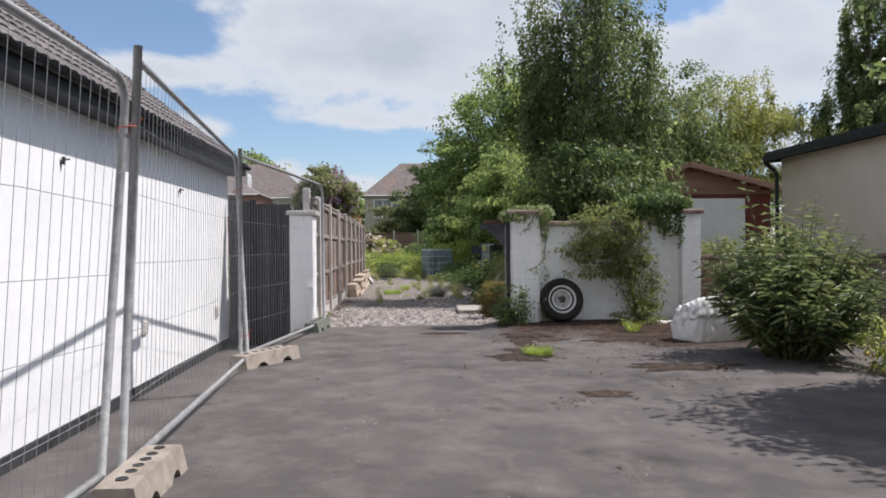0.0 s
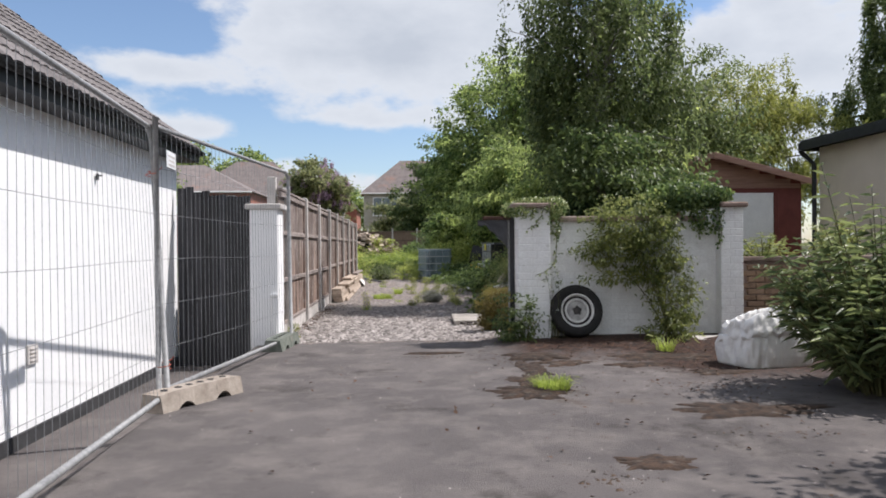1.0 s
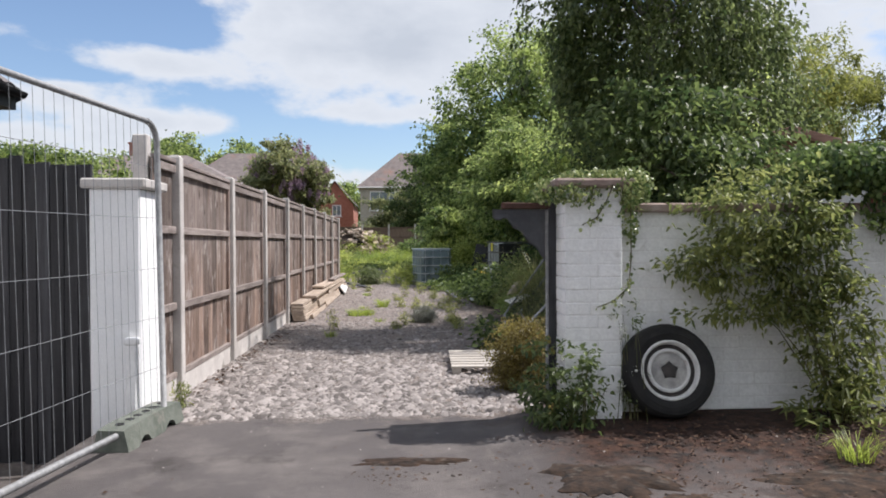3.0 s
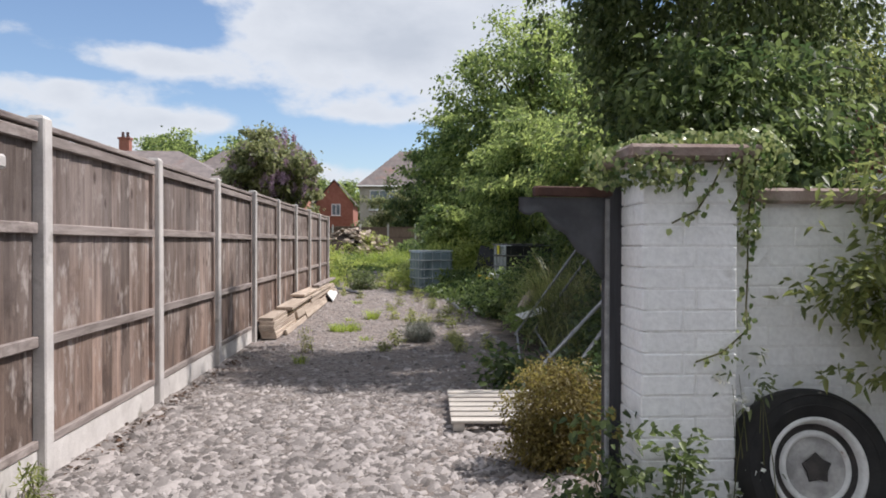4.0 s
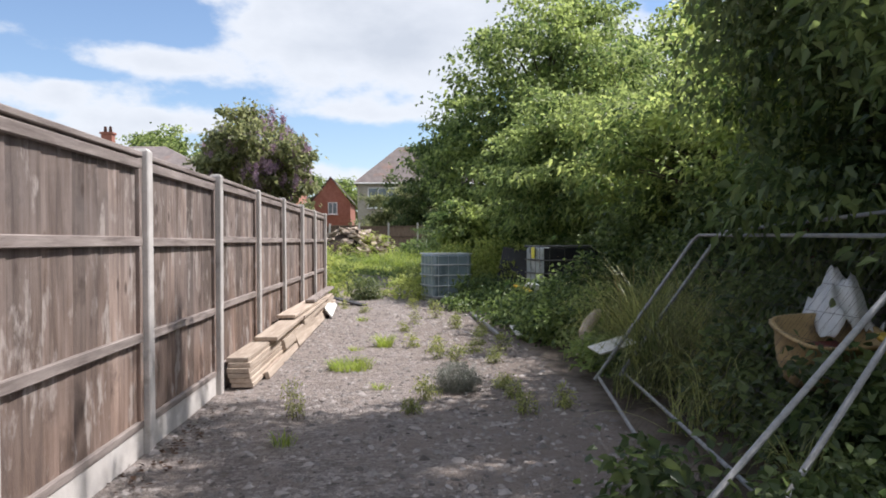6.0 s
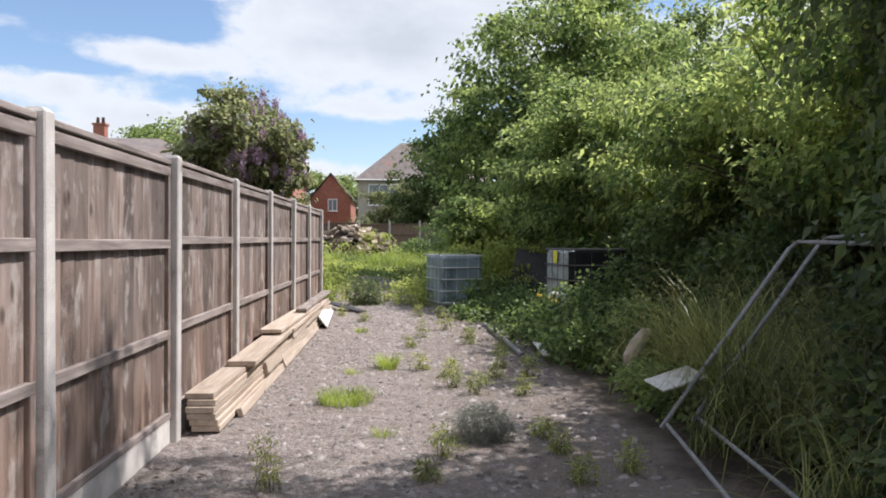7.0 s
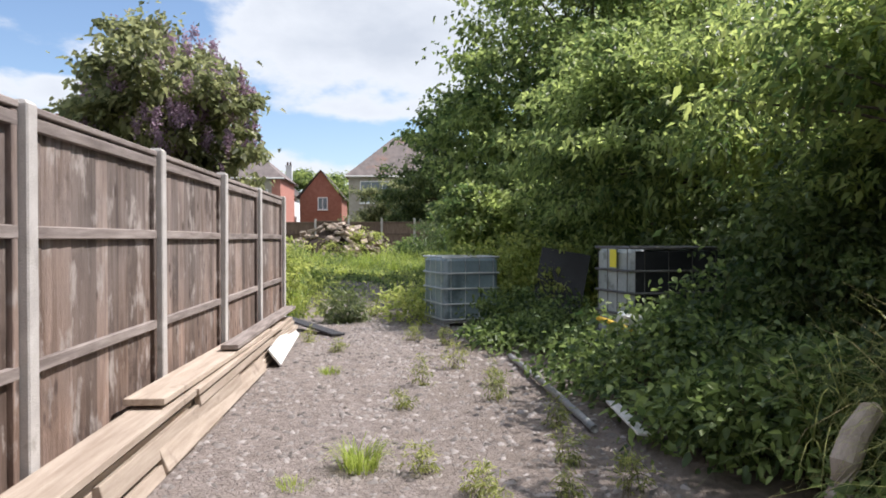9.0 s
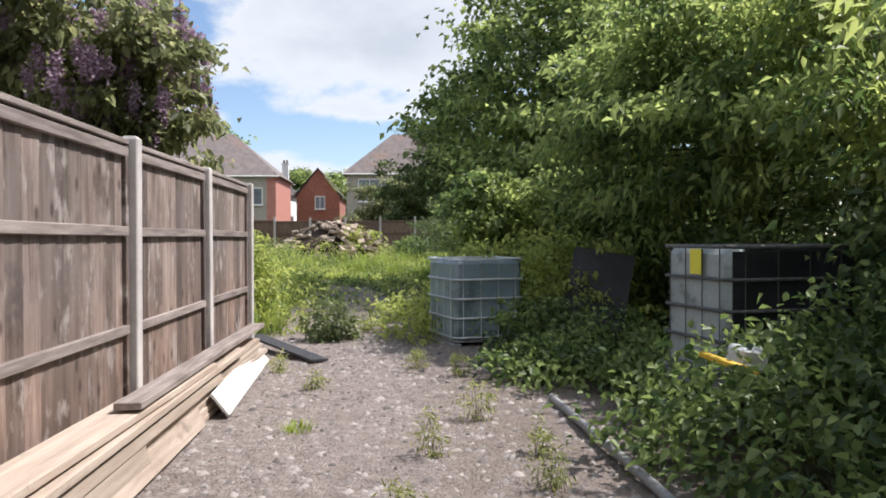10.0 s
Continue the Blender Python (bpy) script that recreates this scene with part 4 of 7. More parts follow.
HERAS = ((-1.045, 0.80), (-1.205, 4.60), (-0.79, 8.05))
heras(-1.20, -2.7, -1.115, 0.72, (0.10, 0.0), (0.135, 0.02), 0.10)
heras(*HERAS[0], *HERAS[1], (0.11, -0.04), (-0.085, -0.07))
heras(-1.285, 4.64, *HERAS[2], (0.05, -0.18), (-0.01, -0.09))
fence_foot(-0.935, 0.77, 0, 90)
fence_foot(-1.05, 4.75, 0, 63, 0.88)
fence_foot(-0.87, 7.84, 0, 84, 0.84, "block_green", "green stained fence foot beside the gate pier")


# ---- white painted brick wall ----
PW = dict(x0=1.975, x1=4.77, y=7.962)


def build_white_wall():
    wall = thing("white_brick_wall", "white painted brick garden wall with square end piers and a stone coping", "wall", PW["x0"], PW["y"], 0)
    L = PW["x1"] - PW["x0"]
    part("core", box_bm(L - 0.5, 0.20, 1.75, 0, L / 2, 0.112, 0.62), M["mortar_white"], wall)
    for x, w in ((0.197, 0.372), (L - 0.14, 0.258)):
        part("pier_core", box_bm(w, 0.335, 1.90, 0.006, x, -0.007, 0.655), M["mortar_white"], wall)
    part("coping", box_bm(L - 0.80, 0.30, 0.066, 0.012, L / 2, 0.112, 1.514), M["coping"], wall)
    for x, w in ((0.197, 0.55), (L - 0.125, 0.32)):
        part("pier_cap", box_bm(w, 0.50, 0.062, 0.015, x, -0.007, 1.673), M["coping"] if x < 1 else M["shed_roof"], wall)
    return wall


WALL = build_white_wall()


# ---- outbuildings on the east side ----
def build_cream_building():
    b = thing("cream_building", "flat roofed outbuilding in cream render with a black roof edge", "building", 8.8, 13.02, -0.1, kind="structure")
    part("wall", box_bm(9.0, 20.0, 3.17, 0.01, 4.5, -10.0, 1.585), M["render_cream"], b)
    part("roof", box_bm(9.5, 20.5, 0.06, 0.0, 4.5, -10.0, 3.305), M["fascia"], b)
    part("fascia", box_bm(0.035, 20.5, 0.16, 0.004, -0.27, -10.0, 3.21), M["fascia"], b)
    part("end_fascia", box_bm(9.4, 0.035, 0.16, 0.004, 4.5, 0.27, 3.21), M["fascia"], b)
    bm = bmesh.new()
    tube(bm, [(-0.28, 0.2, 3.13), (-0.20, 0.16, 3.03), (-0.07, 0.06, 2.85), (-0.07, 0.06, 0.1)], 0.045, 8)
    part("downpipe", bm, M["fascia"], b, smooth=True)


build_cream_building()


def build_garage():
    g = thing("timber_garage", "brown weatherboarded garage with a low gable and a white door", "garage", 5.5, 15.74, 0, 0)
    W, H, D, R = 4.45, 2.66, 3.2, 0.54
    bm = bmesh.new()
    v = [bm.verts.new(p) for p in ((0, 0, 0), (W, 0, 0), (W, 0, H), (W / 2, 0, H + R), (0, 0, H), (0, D, 0), (W, D, 0), (W, D, H), (W / 2, D, H + R), (0, D, H))]
    for f in ((0, 1, 2, 3, 4), (9, 8, 7, 6, 5), (1, 6, 7, 2), (0, 4, 9, 5)):
        bm.faces.new([v[k] for k in f])
    part("wall", bm, M["shed_red"], g)
    n = 6
    for k in range(n):
        z = H - 0.17 + k * (R + 0.12) / n
        half = (W / 2) * (1 - k / n) + (0.1 if k else -0.03)
        half = min(half, W / 2 - 0.03)
        bm = box_bm(half * 2, 0.022, R / n + 0.02, 0.003, W / 2, -0.016, z + R / n / 2)
        part("weatherboard", bm, M["shed_wood"], g)
    bm = bmesh.new()
    q = [bm.verts.new(p) for p in ((-0.2, -0.3, H - 0.06), (W / 2, -0.3, H + R + 0.04), (W / 2, D + 0.2, H + R + 0.04), (-0.2, D + 0.2, H - 0.06))]
    r = [bm.verts.new(p) for p in ((W / 2, -0.3, H + R + 0.04), (W + 0.2, -0.3, H - 0.06), (W + 0.2, D + 0.2, H - 0.06), (W / 2, D + 0.2, H + R + 0.04))]
    bm.faces.new(q)
    bm.faces.new(r)
    bmesh.ops.solidify(bm, geom=bm.faces[:], thickness=0.05)
    part("roof", bm, M["shed_roof"], g)
    for s in (-1, 1):
        bm = bmesh.new()
        box(bm, 0, 0, 0, math.hypot(W / 2 + 0.2, R + 0.1), 0.03, 0.14, Matrix.Rotation(s * math.atan2(R + 0.1, W / 2 + 0.2), 4, "Y"), bevel=0.004)
        bmesh.ops.translate(bm, verts=bm.verts, vec=(W / 2 + s * (W / 4 + 0.1), -0.325, H + R / 2 - 0.03))
        part("bargeboard", bm, M["shed_wood"], g)
    bm = box_bm(2.2, 0.04, 2.37, 0.006, W / 2 + 0.43, -0.03, 1.185)
    part("door", bm, M["door_white"], g, "white painted up-and-over door")
    for x in (W / 2 - 0.73, W / 2 + 1.59):
        bm = box_bm(0.1, 0.06, 2.37, 0.006, x, -0.04, 1.185)
        part("door_post", bm, M["shed_red"], g)


build_garage()


# ---- far houses ----
def window(parent, x, y, z, w, h, panes=2):
    """A window in a wall that faces south, at its foot's middle."""
    bm = bmesh.new()
    t = 0.09
    box(bm, x - w / 2 + t / 2, y, z + h / 2, t, 0.12, h)
    box(bm, x + w / 2 - t / 2, y, z + h / 2, t, 0.12, h)
    box(bm, x, y, z + t / 2, w - 2 * t, 0.12, t)
    box(bm, x, y, z + h - t / 2, w - 2 * t, 0.12, t)
    for k in range(1, panes):
        box(bm, x - w / 2 + w * k / panes, y, z + h / 2, t * 0.8, 0.11, h - 2 * t)
    wf = part("window", bm, M["upvc"], parent)
    for k in range(panes):
        pw = w / panes
        bm = box_bm(pw - 0.05, 0.03, h - 0.1, 0, x - w / 2 + pw * (k + 0.5), y + 0.01, z + h / 2)
        part("pane", bm, M["pane"], wf)
    bm = box_bm(w + 0.15, 0.2, 0.07, 0.01, x, y - 0.06, z - 0.04)
    part("sill", bm, M["upvc"], wf)


def house(name, label, x, y, z, w, d, h, rise, wall, hip=False, rz=0.0, ridge="x", chimney=None, over=0.35, windows=()):
    t = thing(name, label, "house", x, y, z, rz)
    bm = box_bm(w, d, h + 2.0, 0, 0, 0, (h - 2.0) / 2)
    part("wall", bm, M[wall], t)
    bm = bmesh.new()
    W, D = w / 2 + over, d / 2 + over
    if hip:
        r = W - D if W > D else 0.0
        c = [bm.verts.new(p) for p in ((-W, -D, h), (W, -D, h), (W, D, h), (-W, D, h))]
        a, b = bm.verts.new((-max(r, 0.01), 0, h + rise)), bm.verts.new((max(r, 0.01), 0, h + rise))
        for f in ((c[0], c[1], b, a), (c[1], c[2], b), (c[2], c[3], a, b), (c[3], c[0], a), (c[3], c[2], c[1], c[0])):
            bm.faces.new(f)
        part("roof", bm, M["house_roof"], t)
    else:
        if ridge == "y":
            c = [bm.verts.new(p) for p in ((-W, -D, h - 0.1), (0, -D, h + rise), (0, D, h + rise), (-W, D, h - 0.1), (W, -D, h - 0.1), (W, D, h - 0.1))]
        else:
            c = [bm.verts.new(p) for p in ((-W, -D, h - 0.1), (-W, 0, h + rise), (W, 0, h + rise), (W, -D, h - 0.1), (-W, D, h - 0.1), (W, D, h - 0.1))]
            c = [c[0], c[1], c[2], c[3], c[4], c[5]]
        bm.faces.new((c[0], c[1], c[2], c[3]))
        bm.faces.new((c[1], c[4], c[5], c[2]))
        bmesh.ops.solidify(bm, geom=bm.faces[:], thickness=0.18)
        part("roof", bm, M["house_roof"], t)
        bm = bmesh.new()
        if ridge == "y":
            bm.faces.new([bm.verts.new(p) for p in ((-w / 2, -d / 2, h), (w / 2, -d / 2, h), (0, -d / 2, h + rise - 0.12))])
        else:
            bm.faces.new([bm.verts.new(p) for p in ((w / 2, -d / 2, h), (w / 2, d / 2, h), (w / 2, 0, h + rise - 0.12))])
        part("gable", bm, M[wall], t)
    for s in (-1, 1) if hip else ():
        bm = bmesh.new()
        tube(bm, [(-W, s * (D + 0.04), h - 0.06), (W, s * (D + 0.04), h - 0.06)], 0.07, 6)
        part("gutter", bm, M["upvc"], t)
    if chimney:
        cx, cy, ch, cm = chimney
        bm = box_bm(0.7, 0.55, ch, 0.02, cx, cy, h + rise - 0.4 + ch / 2)
        box(bm, cx, cy, h + rise - 0.4 + ch + 0.06, 0.82, 0.67, 0.12)
        part("chimney", bm, M[cm], t)
        for s in (-0.16, 0.16):
            bm = bmesh.new()
            tube(bm, [(cx + s, cy, h + rise - 0.4 + ch + 0.1), (cx + s, cy, h + rise - 0.4 + ch + 0.5)], [0.12, 0.09], 8)
            part("chimney_pot", bm, M["rust"], t)
    for wx, wz, ww, wh, pn in windows:
        window(t, wx, -d / 2 - 0.03, wz, ww, wh, pn)
    return t


house("rendered_house", "two storey grey pebbledash house with a hipped brown roof", 2.6, 84.0, 0.9, 12.2, 8.0, 6.15, 4.0, "house_render", hip=True, windows=((-3.6, 3.7, 3.0, 2.0, 3), (-3.6, 0.4, 1.2, 1.2, 2), (2.5, 3.7, 2.0, 1.6, 2)))
house("brick_house", "small red brick house with a steep gable", -7.2, 96.5, 0.9, 4.4, 9.0, 4.9, 2.9, "house_brick", ridge="y", windows=((0.2, 3.55, 1.05, 1.35, 2),))
grey_house = house("hipped_house", "two storey pink and grey rendered house with a hipped brown roof", -16.0, 84.0, 0.9, 13.0, 9.0, 5.9, 4.2, "house_pink", hip=True, windows=((4.6, 3.4, 1.6, 1.5, 2), (1.0, 3.4, 2.2, 1.5, 3)))
part("front_render", box_bm(12.24, 0.02, 7.8, 0, -0.38, -4.51, 1.99), M["house_render"], grey_house, "grey rendered front")
house("white_gabled_house", "white rendered house end with a tall chimney", -12.4, 101.0, 0.9, 3.0, 8.0, 5.4, 2.2, "render_white", ridge="y", chimney=(0.9, -2.0, 1.6, "render_white"))
house("terraced_house", "brick house with a low hipped brown tile roof", -16.6, 56.0, 0.4, 12.6, 8.0, 4.8, 2.3, "house_brick", hip=True, chimney=(-1.4, 0.3, 1.2, "house_brick"), windows=((4.6, 3.3, 1.7, 1.2, 2), (1.4, 3.3, 1.5, 1.2, 2), (-3.0, 3.3, 1.5, 1.2, 2)))


def build_end_fence():
    f = thing("end_fence", "low weathered board fence with concrete posts closing the plot", "fence", -9.5, 55.5, 0.72)
    rng = random.Random(3)
    w = 1.88
    pm = box_bm(0.12, 0.12, 1.95, 0.01, 0, 0, 0.85)
    pme = bpy.data.meshes.new("post")
    pm.to_mesh(pme)
    pme.materials.append(M["concrete"])
    qm = box_bm(w - 0.12, 0.03, 1.62, 0.004, 0, 0, 0.85)
    qme = bpy.data.meshes.new("panel")
    qm.to_mesh(qme)
    qme.materials.append(M["end_wood"])
    rm = box_bm(w - 0.12, 0.05, 0.08, 0.006, 0, 0, 0)
    rme = bpy.data.meshes.new("rail")
    rm.to_mesh(rme)
    rme.materials.append(M["end_wood"])
    for k in range(9):
        o = link_mesh("post", pme, None, f)
        o.location = (k * w, 0, rng.uniform(-0.03, 0.03))
        if k < 8:
            o = link_mesh("panel", qme, None, f)
            o.location = ((k + 0.5) * w, 0, rng.uniform(-0.05, 0.03))
            for zz in (0.3, 0.95, 1.6):
                r = link_mesh("rail", rme, None, o)
                r.location = (0, -0.03, zz)


build_end_fence()


# ---- loose things ----
def build_wheel():
    t = thing("spare_wheel", "old black tyre on a white steel rim leaning against the wall", "wheel")
    t.matrix_world = pose(2.68, 7.80, 0.385, -13, 0, 0)
    bm = bmesh.new()
    prof = [(0.195, -0.080), (0.235, -0.100), (0.285, -0.102), (0.308, -0.085), (0.318, -0.05), (0.321, 0), (0.318, 0.05), (0.308, 0.085), (0.285, 0.102), (0.235, 0.100), (0.195, 0.080), (0.195, -0.080)]
    lathe(bm, prof, 56)
    tyre = part("tyre", bm, M["rubber"], t, smooth=True)
    for rr in (0.245, 0.288):
        bm = bmesh.new()
        lathe(bm, [(rr, -0.1015), (rr + 0.004, -0.106), (rr + 0.008, -0.1015)], 56)
        part("sidewall_rib", bm, M["rubber"], tyre, smooth=True)

    def ring(name, prof, material, parent, label=""):
        bm = bmesh.new()
        lathe(bm, prof, 56)
        return part(name, bm, M[material], parent, label, smooth=True)
    rim = ring("rim", [(0.204, -0.088), (0.198, -0.095), (0.188, -0.094), (0.180, -0.078), (0.176, -0.06)], "rim_white", t, "white painted steel rim with rust marks")
    ring("well", [(0.176, -0.06), (0.168, -0.045), (0.158, -0.045), (0.150, -0.056)], "hub_dark", rim)
    ring("inner_ring", [(0.150, -0.056), (0.144, -0.068), (0.132, -0.070), (0.124, -0.060)], "rim_white", rim)
    ring("disc", [(0.124, -0.060), (0.112, -0.054), (0.098, -0.060), (0.060, -0.066), (0.044, -0.060), (0.040, -0.03), (0.19, -0.02)], "rim_grey", rim, "dull grey wheel disc")
    ring("hub", [(0.0, -0.050), (0.038, -0.050), (0.041, -0.03)], "hub_dark", t)
    bm = bmesh.new()
    star = [(0.064 if k % 2 == 0 else 0.044) for k in range(10)]
    fr, bk = ([bm.verts.new((r * math.cos(0.628 * k + 0.3), y, r * math.sin(0.628 * k + 0.3))) for k, r in enumerate(star)] for y in (-0.0715, -0.04))
    bm.faces.new(fr)
    for k in range(10):
        bm.faces.new((fr[k], fr[(k + 1) % 10], bk[(k + 1) % 10], bk[k]))
    part("star_boss", bm, M["hub_dark"], rim, "dark star shaped boss")


build_wheel()


def build_ibc(x, y, z, rz, wx, wy, label, sticker=False):
    """A caged liquid tank on its pallet: w by d, 1.16 high."""
    t = thing("caged_water_tank", label, "tank", x, y, z, rz, group="caged tanks")
    bm = box_bm(wx - 0.045, wy - 0.045, 0.98, 0.045, wx / 2, wy / 2, 0.635)
    part("bottle", bm, M["tank_pale" if sticker else "tank"], t)
    bm = bmesh.new()
    lathe(bm, [(0.0, 1.135), (0.10, 1.135), (0.10, 1.08)], 20, "z")
    bmesh.ops.translate(bm, verts=bm.verts, vec=(wx / 2, wy / 2, 0))
    part("lid", bm, M["fascia"], t)
    for fx in (0.05, 0.5, 0.95):
        part("skid", box_bm(0.1, wy, 0.1, 0.01, fx * wx, wy / 2, 0.05), M["galv"], t)
    part("deck", box_bm(wx, wy, 0.03, 0.005, wx / 2, wy / 2, 0.125), M["galv"], t)
    for zz in (0.17, 0.41, 0.65, 0.89, 1.14):
        bm = bmesh.new()
        r = 0.015 if zz < 1.1 else 0.017
        c = [(0, 0.05), (0.05, 0), (wx - 0.05, 0), (wx, 0.05), (wx, wy - 0.05), (wx - 0.05, wy), (0.05, wy), (0, wy - 0.05), (0, 0.05)]
        tube(bm, [(a, b, zz) for a, b in c], r, 6)
        part("hoop", bm, M["galv_shaded" if sticker else "cage"], t, smooth=True)
    for k in range(4):
        for a, b in (((k + 0.5) * wx / 4, 0), ((k + 0.5) * wx / 4, wy), (0, (k + 0.5) * wy / 4), (wx, (k + 0.5) * wy / 4)):
            bm = bmesh.new()
            tube(bm, [(a, b, 0.14), (a, b, 1.14)], 0.005, 6)
            part("bar", bm, M["galv_shaded" if sticker else "cage"], t, smooth=True)
    if sticker:
        # black panels added to stand for deep shade on the south face and top
        part("liner", box_bm(wx - 0.06, 0.006, 0.93, 0.0, wx / 2 + 0.01, 0.013, 0.64), M["black_sheet"], t, "black panel added behind the bars for the shaded south side")
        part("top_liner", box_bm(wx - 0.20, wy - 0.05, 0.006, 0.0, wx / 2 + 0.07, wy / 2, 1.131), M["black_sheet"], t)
        part("sticker", box_bm(0.006, 0.15, 0.20, 0.0, -0.022, 0.40, 1.02), M["sticker"], t, "yellow warning sticker")
    return t


build_ibc(1.43, 24.5, -0.06, 16, 0.95, 1.04, "grey plastic liquid tank in a galvanised cage, weeds round its foot")
build_ibc(3.2, 20.82, 0.13, 10.5, 1.15, 0.92, "shaded caged liquid tank with a yellow sticker among brambles", True)


def plank(x, y0, y1, z, w, h, yaw=0.0, label="long pale weathered softwood plank in a stack", material="plank", tilt=0.0):
    t = tagged(part("plank", box_bm(w, y1 - y0, h, 0.004), M[material]), label, "plank", "stacked planks")
    t.matrix_world = pose(x, (y0 + y1) / 2, z + h / 2, tilt, 0, yaw)
    return t


def build_planks():
    rng = random.Random(8)
    # the main stack: planks on planks, the lower ones slid out a little
    for k in range(6):
        slid = 0.035 - 0.007 * k + rng.uniform(-0.006, 0.006)
        plank(-0.825 + slid, 14.76 + rng.uniform(0, 0.05), 18.9 + rng.uniform(-0.5, 0.3), 0.015 + k * 0.0475, 0.205, 0.044, rng.uniform(-0.25, 0.25))
        plank(-0.815 + slid * 1.4, 19.35 + rng.uniform(-0.06, 0.25), 23.4 + rng.uniform(-0.5, 0.3), 0.012 + k * 0.0475, 0.19, 0.044, rng.uniform(-0.3, 0.3))
    # narrow battens lying along the open side of the stack
    for x, y0, y1, z, w, h, roll in ((-0.685, 16.6, 19.6, 0.10, 0.045, 0.12, -14), (-0.665, 17.4, 20.7, 0.02, 0.05, 0.14, -24), (-0.69, 18.3, 21.4, 0.21, 0.045, 0.07, -10), (-0.655, 15.3, 18.8, 0.0, 0.045, 0.075, -18)):
        b = plank(x, y0, y1, z, w, h, rng.uniform(-0.4, 0.4), "narrow weathered batten leaning on the plank stack")
        b.matrix_world = pose(x, (y0 + y1) / 2, z + h / 2, 0, roll, rng.uniform(-0.4, 0.4))
    plank(-0.785, 15.9, 19.5, 0.302, 0.25, 0.045, 0.5, "broad pale plank lying on top of the stack")
    plank(-0.80, 17.6, 21.2, 0.362, 0.245, 0.042, -0.5, "broad pale plank lying askew on the stack", "plank", -0.35)
    plank(-0.735, 18.2, 22.3, 0.305, 0.16, 0.045, 0.3)
    plank(-0.765, 19.5, 23.6, 0.405, 0.15, 0.04, 0.9, "grey weathered plank on the far end of the stack", "rail_wood", -0.5)


build_planks()


def build_pallet():
    t = thing("wooden_pallet", "bleached wooden pallet with slatted top lying on the stones", "pallet", 1.83, 10.42, 0.0, -2)
    for k in range(7):
        part("slat", box_bm(0.95, 0.11, 0.02, 0.003, 0, -0.48 + k * 0.16, 0.072), M["pallet"], t)
    for k in (-0.42, 0, 0.42):
        part("bearer", box_bm(0.08, 1.05, 0.06, 0.004, k, 0, 0.032), M["pallet"], t)


build_pallet()

# ---- trees ----
# the lobe at z 8.6 is out of view, added to shade the fence
tree("weeping_birch", "tall weeping birch with long hanging twigs and small leaves", 4.45, 13.4, 0, 8.2, 0.085,
     [(0.1, 0, 6.6, 1.4, 1.4, 1.5), (-0.45, -0.2, 5.5, 1.2, 1.3, 1.1), (-0.9, -0.1, 4.4, 0.85, 1.1, 0.7), (0.7, 0.2, 5.4, 1.4, 1.4, 1.7), (0.1, 0.3, 4.0, 1.3, 1.3, 0.9), (0.6, -0.5, 3.3, 1.2, 1.1, 0.5), (1.1, 0.3, 4.0, 0.9, 1.2, 1.1), (-0.3, 1.05, 8.6, 0.7, 0.65, 0.55), (0.7, 0.4, 2.5, 0.8, 1.0, 0.7)],
     600, 84, 0.14, 0.072, 0.052, "lf_birch", 11, "bark_birch", 60, 0.3, 0.3, 1.6, bough=5)
tree("sycamore", "broad bright green deciduous tree in full leaf", 5.6, 32.5, 0.2, 7.4, 0.2,
     [(0, 0, 6.2, 2.9, 3.2, 2.9), (-1.6, -0.6, 4.3, 2.2, 2.6, 2.3), (0.5, -1.6, 4.4, 2.6, 2.4, 2.4), (-1.4, -1.0, 2.2, 2.0, 2.4, 1.8), (1.2, 0.5, 8.0, 1.7, 1.7, 1.8)],
     1250, 44, 0.27, 0.15, 0.115, "lf_syc", 12, "bark", 40, 0.6)
tree("young_maple", "light green broadleaved tree arching over the track", 5.9, 25.4, 0, 5.0, 0.12,
     [(0, 0, 4.2, 2.1, 2.3, 1.7), (-1.6, -0.5, 3.0, 1.5, 1.9, 1.4), (-0.2, -1.9, 3.1, 1.9, 1.7, 1.5), (-1.2, 0.6, 2.0, 1.5, 1.9, 1.2)],
     820, 46, 0.21, 0.14, 0.064, "lf_syc", 13, "bark", 44, 0.5)
tree("back_maple", "tall pale green tree behind the shaded tanks", 9.4, 30.5, 0, 6.6, 0.18,
     [(0, 0, 5.4, 2.8, 2.6, 2.3), (-1.8, -0.8, 3.8, 2.0, 2.2, 2.0), (1.6, -0.6, 3.6, 2.2, 2.2, 2.0), (-0.6, 0, 7.0, 1.5, 1.5, 1.2)],
     640, 45, 0.26, 0.14, 0.09, "lf_syc", 23, "bark", 30, 0.55)
# lobe at x -0.5 and the last row: overhang added to cast shade
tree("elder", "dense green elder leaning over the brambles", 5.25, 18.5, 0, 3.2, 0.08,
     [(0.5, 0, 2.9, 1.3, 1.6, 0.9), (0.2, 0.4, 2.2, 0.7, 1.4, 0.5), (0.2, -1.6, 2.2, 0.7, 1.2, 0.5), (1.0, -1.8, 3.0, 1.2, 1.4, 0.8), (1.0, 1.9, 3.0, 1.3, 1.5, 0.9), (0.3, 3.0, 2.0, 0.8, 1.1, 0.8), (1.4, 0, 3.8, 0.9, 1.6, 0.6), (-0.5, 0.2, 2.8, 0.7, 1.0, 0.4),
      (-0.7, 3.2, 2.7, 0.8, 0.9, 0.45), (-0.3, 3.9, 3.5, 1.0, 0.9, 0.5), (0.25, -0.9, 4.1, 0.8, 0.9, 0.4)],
     860, 52, 0.18, 0.118, 0.055, "lf_lit", 14, "bark", 50, 0.45)
